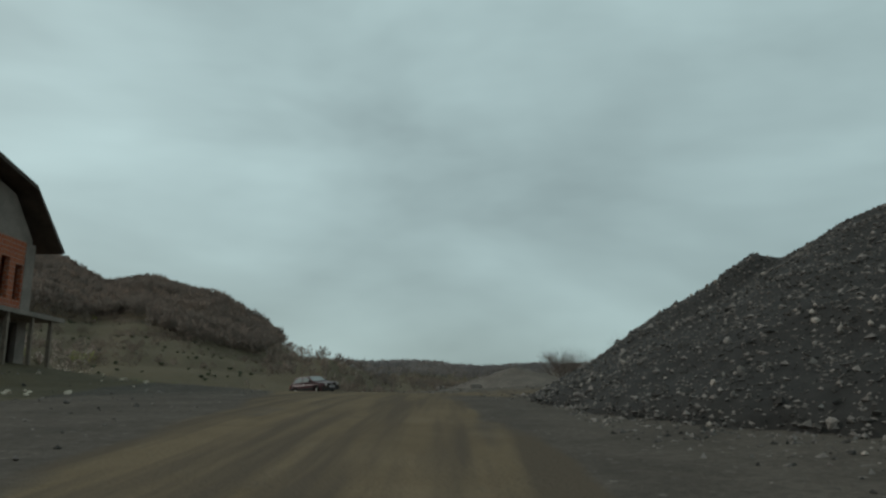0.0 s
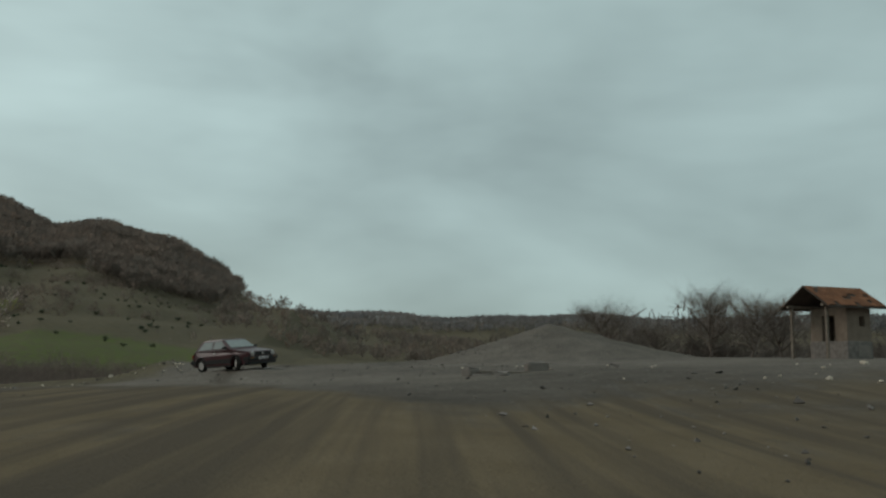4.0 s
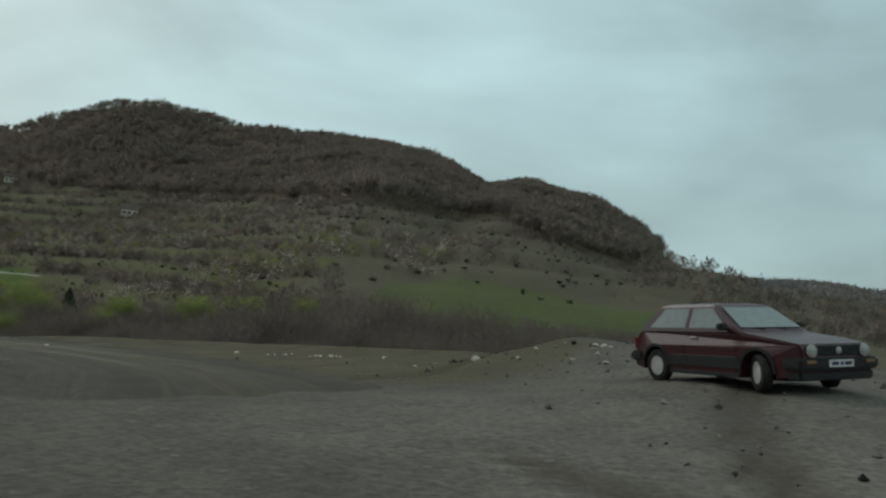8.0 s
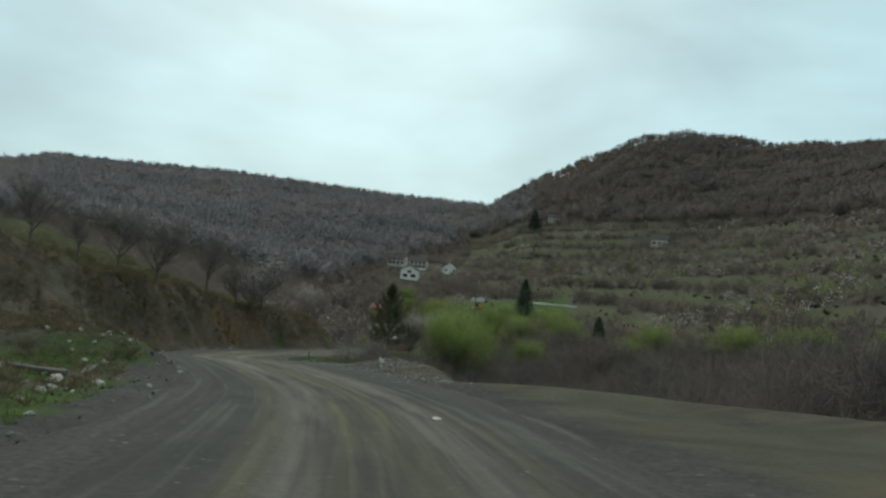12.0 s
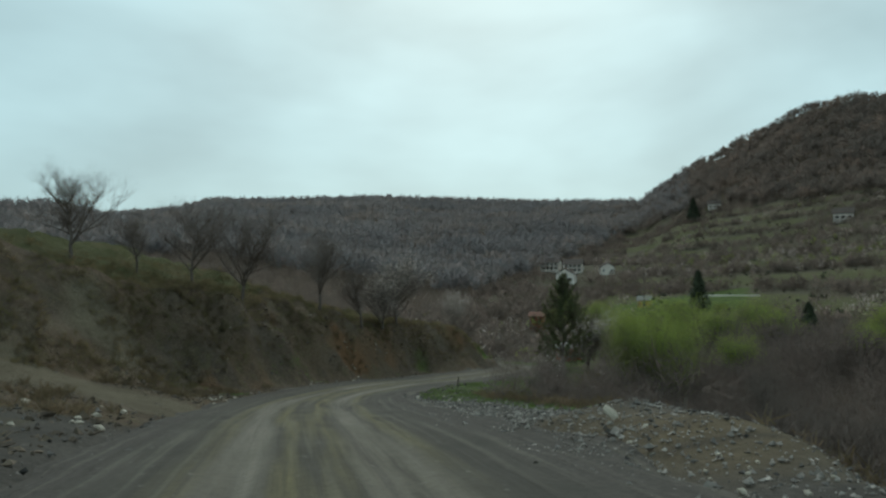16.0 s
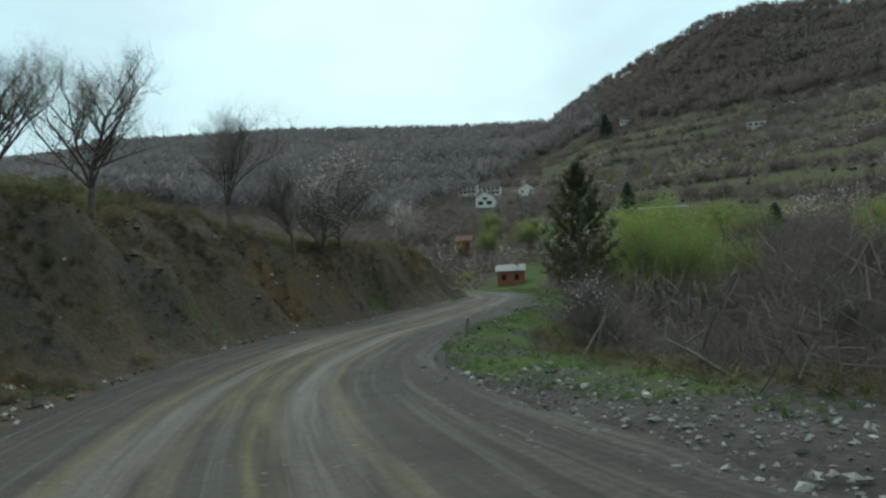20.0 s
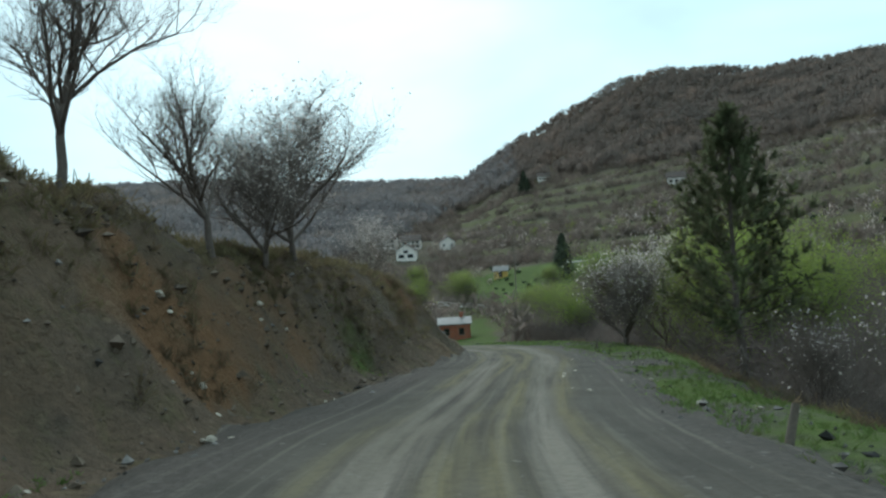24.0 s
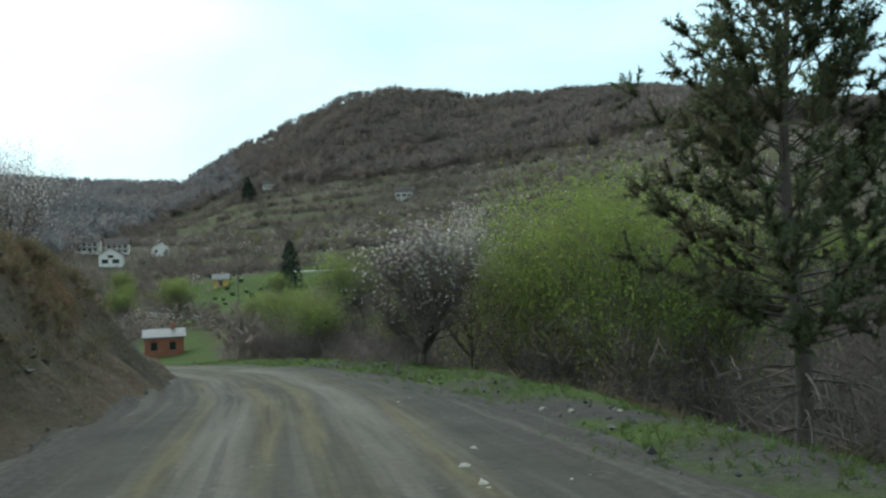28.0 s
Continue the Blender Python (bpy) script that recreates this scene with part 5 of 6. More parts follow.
def unfinished_house():
    """The raw brick house by the lot: its gable, with a bent roof, looks to the lot over a balcony."""
    root = new("unfinished_house")
    tagged(root, "unfinished two-storey brick house with a deep dark roof", "house")
    W, D = 11.0, 10.0     # the gable's width (local x, away along the lot) and the depth; outside is -y
    low = [(0.8, 2.0, 0.2, 2.2), (3.0, 4.2, 0.2, 2.2), (5.4, 6.6, 0.2, 2.2), (7.6, 8.6, 0.3, 2.2), (9.3, 10.2, 0.3, 2.2)]
    up = [(1.0, 2.1, 3.2, 5.0), (3.8, 5.1, 3.2, 5.4), (6.6, 7.6, 3.2, 5.4), (8.3, 9.0, 3.2, 5.0), (9.5, 10.1, 3.2, 4.8)]
    part("ground_floor_wall", boxes_mesh("ground_floor_wall", wall_boxes(W, -1.5, 2.35, 0.25, low), M["concrete"]), root)
    part("upper_wall", boxes_mesh("upper_wall", wall_boxes(10.2, 2.55, 5.9, 0.25, up), M["brick"]), root, "raw orange hollow brick")
    part("plastered_pier", boxes_mesh("plastered_pier", [(10.203, -0.03, 2.55, W, 0.22, 5.9)], M["concrete"]), root, "grey plastered corner pier")
    for x0 in (0.0, W - 0.25):
        part("side_wall", boxes_mesh("side_wall", [(x0, 0.25, -1.5, x0 + 0.25, D, 2.35)], M["concrete"]), root)
        part("upper_side_wall", boxes_mesh("upper_side_wall", [(x0, 0.25, 2.55, x0 + 0.25, D, 5.9)], M["brick"]), root)
    part("back_wall", boxes_mesh("back_wall", [(0.25, D - 0.25, -1.5, W - 0.25, D, 5.9)], M["brick"]), root)
    part("inner_wall", boxes_mesh("inner_wall", [(0.25, 3.0, -1.5, W - 0.25, 3.2, 5.9)], M["brick"]), root)
    part("floor_slab", boxes_mesh("floor_slab", [(-0.3, -1.4, 2.35, W + 0.7, D, 2.55)], M["concrete"]), root, "grey concrete balcony slab")
    part("ring_beam", boxes_mesh("ring_beam", [(0.3, 0, 5.9, W - 0.3, D, 6.1)], M["concrete"]), root)
    part("gable", prism("gable", [(0.3, 6.1), (W - 0.3, 6.1), (W - 2.1, 7.85), (W / 2, 8.5), (2.1, 7.85)], 0.0, 0.25, M["concrete"]), root)
    part("back_gable", prism("back_gable", [(0.3, 6.1), (W - 0.3, 6.1), (W - 2.1, 7.85), (W / 2, 8.5), (2.1, 7.85)], D - 0.25, D, M["concrete"]), root)
    for pts in ([(W + 1.0, 5.7), (W - 1.9, 8.1), (W - 1.95, 8.3), (W + 1.2, 5.8)], [(W - 1.9, 8.1), (W / 2, 8.7), (W / 2, 8.9), (W - 1.95, 8.3)],
                [(-1.0, 5.7), (1.9, 8.1), (1.95, 8.3), (-1.2, 5.8)], [(1.9, 8.1), (W / 2, 8.7), (W / 2, 8.9), (1.95, 8.3)]):
        part("roof_slope", prism("roof_slope", pts, -0.85, D + 1.0, M["soffit"]), root, "dark boarded roof with wide eaves")
    for i in (1.5, 4.6, 7.0, 9.0, 10.7):
        part("post", boxes_mesh("post", [(i, -1.3, -1.5, i + 0.16, -1.14, 2.35)], M["wood"]), root)
    # local x runs away along the lot (+y), -y looks towards the track (+x)
    root.matrix_basis = Matrix.Translation((-19.35, 25.6, 2.5)) @ Matrix.Rotation(radians(90), 4, "Z")


unfinished_house()


M["hutwall"] = mat_plain("brown_weathered_brickwork", (0.165, 0.140, 0.115), (0.235, 0.205, 0.172), 2.5, 0.9, 0.4)


def hut():
    root = new("well_house")
    tagged(root, "small stone and brick hut with an orange clay tile roof", "hut")
    part("stone_base", bevelled("stone_base", [(-0.35, -1.3, -1.0, 1.2, 1.3, 1.0)], M["stone"], 0.03), root)
    part("plaster_patch", bevelled("plaster_patch", [(0.30, -1.312, 0.25, 1.05, -1.28, 0.80)], M["concrete"], 0.01), root, "pale patch of old plaster")
    wall = part("brick_wall", boxes_mesh("brick_wall", wall_boxes(1.45, 1.0, 2.7, 0.2, [(0.75, 1.10, 1.75, 2.25)]), M["hutwall"]), root)
    wall.matrix_basis = Matrix.Translation((-0.3, -1.25, 0))
    part("brick_wall", boxes_mesh("brick_wall", [(-0.3, 1.05, 1.0, 1.15, 1.25, 2.7), (0.95, -1.05, 1.0, 1.15, 1.05, 2.7)], M["hutwall"]), root)
    part("brick_wall", boxes_mesh("brick_wall", [(-0.3, -1.05, 1.0, -0.1, -0.45, 2.7), (-0.3, 0.45, 1.0, -0.1, 1.05, 2.7), (-0.3, -0.45, 2.3, -0.1, 0.45, 2.7)], M["hutwall"]), root)
    for yy in (-1.29, 1.17):
        part("post", boxes_mesh("post", [(-1.55, yy, -1.0, -1.43, yy + 0.12, 2.7)], M["wood"]), root)
    part("beam", boxes_mesh("beam", [(-1.75, -1.3, 2.7, 1.75, -1.16, 2.84), (-1.75, 1.16, 2.7, 1.75, 1.3, 2.84)], M["wood"]), root)
    slopes = []
    for s in (-1, 1):
        pts = [(s * 1.75, 2.62), (0, 3.72), (0, 3.80), (s * 1.75, 2.70)]
        r = part("roof_slope", prism("roof_slope", pts, -1.8, 1.8, M["soffit"]), root)
        r.matrix_basis = Matrix.Rotation(math.pi / 2, 4, "Z")
        slopes.append((r, s))
    # tiles in rows, each its own piece
    bm = bmesh.new()
    n = 5
    top = [bm.verts.new((0.11 * math.cos(math.pi * i / n), 0, 0.05 * math.sin(math.pi * i / n))) for i in range(n + 1)]
    low = [bm.verts.new((0.125 * math.cos(math.pi * i / n), -0.36, 0.055 * math.sin(math.pi * i / n) - 0.0)) for i in range(n + 1)]
    for i in range(n):
        bm.faces.new((top[i], low[i], low[i + 1], top[i + 1]))
    me = bpy.data.meshes.new("roof_tile")
    bm.to_mesh(me)
    bm.free()
    me.materials.append(M["tile"])
    rng = random.Random(4)
    ang = math.atan2(1.1, 1.75)
    for r, s in slopes:
        for row in range(6):
            for col in range(14):
                if rng.random() < 0.12:
                    continue
                o = part("roof_tile", me, r)
                # up the slope: local y of the tile
                dist = 0.36 + row * 0.32
                yy = s * (1.75 - dist * math.cos(ang))
                zz = 2.70 + dist * math.sin(ang) + 0.02
                turn = Matrix.Rotation((0 if s < 0 else math.pi), 4, "Z") @ Matrix.Rotation(rng.uniform(-0.05, 0.05), 4, "Z")
                tilt = Matrix.Rotation(ang, 4, "X")
                place = Matrix.Translation((-1.66 + col * 0.255, yy, zz)) @ turn @ tilt
                o.matrix_basis = r.matrix_basis.inverted() @ place
    root.matrix_basis = Matrix.Translation((15.1, 58.3, float(height(15.1, 58.3)) - 0.1)) @ Matrix.Rotation(radians(14), 4, "Z") @ Matrix.Scale(0.80, 4)


hut()

# ---------------------------------------------------------------- the parked car
M["paint"] = mat_plain("dark_maroon_car_paint", (0.046, 0.010, 0.014), (0.062, 0.014, 0.019), 0.8, 0.38, 0.02, spec=0.5)
M["plastic"] = mat_plain("faded_black_plastic", (0.022, 0.022, 0.023), (0.034, 0.034, 0.035), 8, 0.6, 0.1)
M["rubber"] = mat_plain("dusty_tyre_rubber", (0.020, 0.020, 0.020), (0.045, 0.043, 0.040), 6, 0.85)
M["hub"] = mat_plain("silver_hub_cap", (0.42, 0.42, 0.42), (0.55, 0.55, 0.55), 6, 0.4, spec=0.5)
# pale bluish base: sky reflected in the panes is put into the colour
M["glass"] = mat_plain("sky_pale_car_glass", (0.16, 0.19, 0.192), (0.20, 0.235, 0.24), 1, 0.04, 0.0, spec=0.9)
M["lamp"] = mat_plain("clear_lamp_glass", (0.36, 0.37, 0.36), (0.46, 0.47, 0.46), 8, 0.12, 0.0, spec=0.8)
M["amber"] = mat_plain("amber_lamp_glass", (0.16, 0.07, 0.02), (0.2, 0.09, 0.03), 8, 0.2, 0.0, spec=0.6)
M["plate"] = mat_plain("white_number_plate", (0.62, 0.63, 0.64), (0.70, 0.71, 0.72), 8, 0.4, 0.0)
M["ink"] = mat_plain("dark_blue_bars", (0.03, 0.04, 0.09), (0.04, 0.05, 0.11), 8, 0.5, 0.0)


def loft(name, stations, mat, shade=True):
    """Skin over loops of points with the same count, closed at both ends."""
    bm = bmesh.new()
    loops = [[bm.verts.new(p) for p in st] for st in stations]
    k = len(loops[0])
    for a, b in zip(loops[:-1], loops[1:]):
        for i in range(k):
            bm.faces.new((a[i], a[(i + 1) % k], b[(i + 1) % k], b[i]))
    bm.faces.new(loops[0][::-1])
    bm.faces.new(loops[-1])
    bmesh.ops.recalc_face_normals(bm, faces=bm.faces)
    me = bpy.data.meshes.new(name)
    bm.to_mesh(me)
    bm.free()
    if shade:
        me.polygons.foreach_set("use_smooth", np.full(len(me.polygons), True))
    me.materials.append(mat)
    return me


def lathe(name, prof, mat, k=24):
    """A turned shape round the y axis: prof of (y, radius)."""
    V, F = [], []
    for yv, r in prof:
        V += [(r * math.cos(2 * math.pi * i / k), yv, r * math.sin(2 * math.pi * i / k)) for i in range(k)]
    for j in range(len(prof) - 1):
        for i in range(k):
            F.append((j * k + i, j * k + (i + 1) % k, (j + 1) * k + (i + 1) % k, (j + 1) * k + i))
    return np_mesh(name, V, F, mat, True)


def quad_plate(name, corners, thick, mat):
    """A thin plate over four corners, raised along its normal."""
    c = [Vector(p) for p in corners]
    nrm = (c[1] - c[0]).cross(c[3] - c[0]).normalized()
    bm = bmesh.new()
    lo, hi = [bm.verts.new(p) for p in c], [bm.verts.new(p + nrm * thick) for p in c]
    bm.faces.new(lo[::-1])
    top = bm.faces.new(hi)
    for i in range(4):
        bm.faces.new((lo[i], lo[(i + 1) % 4], hi[(i + 1) % 4], hi[i]))
    me = bpy.data.meshes.new(name)
    bm.to_mesh(me)
    bm.free()
    me.materials.append(mat)
    return me


def hatchback():
    root = new("parked_car")
    tagged(root, "dark maroon two-door hatchback parked on the gravel lot", "car")
    ax, wr = 1.2375, 0.30

    def arch(cx, r, n=9):
        return [(cx + r * math.cos(math.pi * i / n), wr + r * math.sin(math.pi * i / n)) for i in range(n + 1)]

    # outline of the lower body, nose at +x, counted round from the front sill
    side = [(2.00, 0.26), (2.05, 0.48), (2.03, 0.66), (1.97, 0.755), (1.55, 0.825), (0.95, 0.90), (0.80, 0.935), (-1.72, 0.945), (-1.86, 0.90), (-1.93, 0.72), (-1.95, 0.48), (-1.90, 0.27), (-1.62, 0.22)]
    side += [p for p in arch(-ax, 0.35)[::-1] if p[1] > 0.24] + [(-0.86, 0.20), (0.86, 0.20)] + [p for p in arch(ax, 0.35)[::-1] if p[1] > 0.24] + [(1.62, 0.22)]

    def half(x, z):
        w = 0.815 if z < 0.35 else (0.835 if z < 0.7 else 0.835 - (z - 0.7) * 0.36)
        return w - 0.10 * max(0.0, (abs(x) - 1.55) / 0.5) ** 2

    bm = bmesh.new()
    R = [bm.verts.new((x, -half(x, z), z)) for x, z in side]
    L = [bm.verts.new((x, half(x, z), z)) for x, z in side]
    n = len(side)
    bm.faces.new(R)
    bm.faces.new(L[::-1])
    for i in range(n):
        bm.faces.new((R[i], L[i], L[(i + 1) % n], R[(i + 1) % n]))
    bmesh.ops.recalc_face_normals(bm, faces=bm.faces)
    bmesh.ops.bevel(bm, geom=[e for e in bm.edges if abs(e.verts[0].co.y - e.verts[1].co.y) < 0.08 and min(v.co.z for v in e.verts) > 0.4], offset=0.035, segments=2, affect="EDGES")
    me = bpy.data.meshes.new("body")
    bm.to_mesh(me)
    bm.free()
    me.materials.append(M["paint"])
    part("body", me, root)
    # cabin: belt line to roof
    def ring(x0, x1, w, z, r=0.10):
        return [(x0, -w + r, z), (x0 - r * 0.5, -w, z), (x1 + r * 0.5, -w, z), (x1, -w + r, z), (x1, w - r, z), (x1 + r * 0.5, w, z), (x0 - r * 0.5, w, z), (x0, w - r, z)]

    part("cabin", loft("cabin", [ring(0.86, -1.80, 0.755, 0.92), ring(0.80, -1.78, 0.742, 0.96), ring(0.17, -1.38, 0.615, 1.35), ring(0.09, -1.27, 0.575, 1.392), ring(-0.08, -1.08, 0.46, 1.412)], M["paint"], False), root)

    def on_side(x, z, s, out=0.004):
        f = (z - 0.96) / (1.35 - 0.96)
        return (x, s * (0.742 + (0.615 - 0.742) * f + out), z)

    for s in (-1, 1):
        for nm, (b0, b1, t1, t0) in (("door_window", (0.50, -0.42, -0.40, 0.08)), ("rear_side_window", (-0.52, -1.50, -1.16, -0.50))):
            c = [on_side(b0, 0.985, s), on_side(b1, 0.985, s), on_side(t1, 1.325, s), on_side(t0, 1.325, s)]
            part(nm, quad_plate(nm, c if s > 0 else c[::-1], 0.004, M["glass"]), root)
        # black frame round the panes, rubbing strip, sill and arches
        part("side_trim", bevelled("side_trim", [(-0.86, s * 0.832 - 0.012, 0.33, 0.86, s * 0.832 + 0.012, 0.52)], M["plastic"], 0.005), root)
        part("sill_trim", bevelled("sill_trim", [(-0.86, s * 0.815 - 0.02, 0.185, 0.86, s * 0.815 + 0.012, 0.25)], M["plastic"], 0.005), root)
        part("door_handle", bevelled("door_handle", [(-0.36, s * 0.775 - 0.01, 0.80, -0.20, s * 0.775 + 0.025, 0.835)], M["hub"], 0.006), root)
        part("door_gap", boxes_mesh("door_gap", [(-0.47, s * 0.833 - 0.01, 0.27, -0.462, s * 0.833 + 0.0035, 0.70), (0.80, s * 0.833 - 0.01, 0.27, 0.808, s * 0.833 + 0.0035, 0.70)], M["plastic"]), root)
        mr = part("wing_mirror", bevelled("wing_mirror", [(0.46, s * 0.86 - 0.09, 0.95, 0.60, s * 0.86 + 0.09, 1.07)], M["plastic"], 0.03, 2), root)
        part("mirror_arm", boxes_mesh("mirror_arm", [(0.50, s * 0.76 - 0.03, 0.955, 0.56, s * 0.76 + 0.03, 0.995)], M["plastic"]), mr)
        for cx in (-ax, ax):
            V, F = [], []
            for i in range(13):
                a = math.pi * i / 12
                for r, yy in ((0.345, 0.80), (0.345, 0.853), (0.392, 0.853), (0.392, 0.80)):
                    V.append((cx + r * math.cos(a), s * yy, wr + r * math.sin(a)))
            for i in range(12):
                for j in range(4):
                    F.append((i * 4 + j, i * 4 + (j + 1) % 4, (i + 1) * 4 + (j + 1) % 4, (i + 1) * 4 + j))
            part("wheel_arch_trim", np_mesh("wheel_arch_trim", V, F, M["plastic"]), root)
            wh = part("wheel", lathe("wheel", [(-0.085, 0.18), (-0.09, 0.25), (-0.07, 0.29), (0.07, 0.29), (0.09, 0.25), (0.085, 0.18)], M["rubber"]), root)
            steer = -24 if cx > 0 else 0
            wh.matrix_basis = Matrix.Translation((cx, s * 0.735, 0.29)) @ Matrix.Rotation(radians(steer), 4, "Z")
            part("hub_cap", lathe("hub_cap", [(s * 0.075, 0.182), (s * 0.082, 0.16), (s * 0.070, 0.11), (s * 0.085, 0.05), (s * 0.085, 0.001)], M["hub"], 20), wh)
    # glass front and back
    part("windscreen", quad_plate("windscreen", [(0.755, -0.66, 0.992), (0.755, 0.66, 0.992), (0.225, 0.545, 1.332), (0.225, -0.545, 1.332)], 0.012, M["glass"]), root)
    part("rear_window", quad_plate("rear_window", [(-1.755, 0.62, 1.0), (-1.755, -0.62, 1.0), (-1.437, -0.53, 1.31), (-1.437, 0.53, 1.31)], 0.010, M["glass"]), root)
    for yy, ln in ((-0.18, 0.46), (0.30, 0.46)):
        part("wiper", tube_mesh("wiper", [(np.array([0.80, yy, 0.965]), np.array([0.70, yy - ln, 1.035]), 0.010, 0.007)], M["plastic"], 4)[0], root)
    # nose: grille, lamps, bumper, plate
    part("grille", bevelled("grille", [(1.98, -0.60, 0.575, 2.058, 0.60, 0.735)], M["plastic"], 0.008), root)
    for i in range(4):
        part("grille_bar", boxes_mesh("grille_bar", [(2.058, -0.44, 0.595 + i * 0.035, 2.066, 0.44, 0.605 + i * 0.035)], M["rubber"]), root)
    for s in (-1, 1):
        hl = part("headlight", lathe("headlight", [(0.0, 0.088), (0.02, 0.085), (0.032, 0.06), (0.036, 0.001)], M["lamp"], 20), root)
        hl.matrix_basis = Matrix.Translation((2.058, s * 0.56, 0.655)) @ Matrix.Rotation(radians(-90), 4, "Z")
        part("lamp_rim", lathe("lamp_rim", [(0.0, 0.098), (0.02, 0.098), (0.02, 0.086), (0.0, 0.086)], M["hub"], 20), hl)
        part("indicator", bevelled("indicator", [(2.085, s * 0.62 - 0.10, 0.455, 2.125, s * 0.62 + 0.10, 0.51)], M["amber"], 0.008), root)
        part("tail_light", bevelled("tail_light", [(-1.955, s * 0.66 - 0.11, 0.62, -1.905, s * 0.66 + 0.11, 0.80)], mat_tail, 0.01), root)
    part("badge", lathe("badge", [(0.0, 0.055), (0.01, 0.055), (0.012, 0.001)], M["hub"], 18), root).matrix_basis = Matrix.Translation((2.066, 0, 0.655)) @ Matrix.Rotation(radians(-90), 4, "Z")
    part("front_bumper", bevelled("front_bumper", [(1.72, -0.835, 0.36, 2.105, 0.835, 0.545)], M["plastic"], 0.04, 2), root)
    part("front_apron", bevelled("front_apron", [(1.75, -0.78, 0.20, 2.04, 0.78, 0.358)], M["plastic"], 0.03, 2), root)
    part("rear_bumper", bevelled("rear_bumper", [(-2.02, -0.835, 0.36, -1.66, 0.835, 0.54)], M["plastic"], 0.04, 2), root)
    pl = part("number_plate", bevelled("number_plate", [(2.106, -0.26, 0.405, 2.118, 0.26, 0.515)], M["plate"], 0.004), root)
    for a, b in ((-0.21, -0.06), (-0.03, 0.03), (0.06, 0.21)):
        part("plate_bar", boxes_mesh("plate_bar", [(2.1185, a, 0.435, 2.1195, b, 0.487)], M["ink"]), pl)
    # underside, so that no light passes through
    part("floor_pan", boxes_mesh("floor_pan", [(-1.6, -0.60, 0.17, 1.6, 0.60, 0.215)], M["rubber"]), root)
    return root


mat_tail = mat_plain("red_tail_lamp", (0.25, 0.02, 0.015), (0.3, 0.03, 0.02), 8, 0.2, 0.0, spec=0.6)
car = hatchback()
CAR_X, CAR_Y, CAR_TURN = -10.25, 62.8, -40.0
_c, _s = math.cos(radians(CAR_TURN)), math.sin(radians(CAR_TURN))
_zf = float(height(CAR_X + 1.24 * _c, CAR_Y + 1.24 * _s))
_zr = float(height(CAR_X - 1.24 * _c, CAR_Y - 1.24 * _s))
_zl = float(height(CAR_X - 0.73 * _s, CAR_Y + 0.73 * _c))
_zt = float(height(CAR_X + 0.73 * _s, CAR_Y - 0.73 * _c))
car.matrix_basis = (Matrix.Translation((CAR_X, CAR_Y, (_zf + _zr) / 2 - 0.01)) @ Matrix.Rotation(radians(CAR_TURN), 4, "Z")
                    @ Matrix.Rotation(-math.atan2(_zf - _zr, 2.48), 4, "Y") @ Matrix.Rotation(math.atan2(_zl - _zt, 1.46), 4, "X"))

# ---------------------------------------------------------------- the dirt road


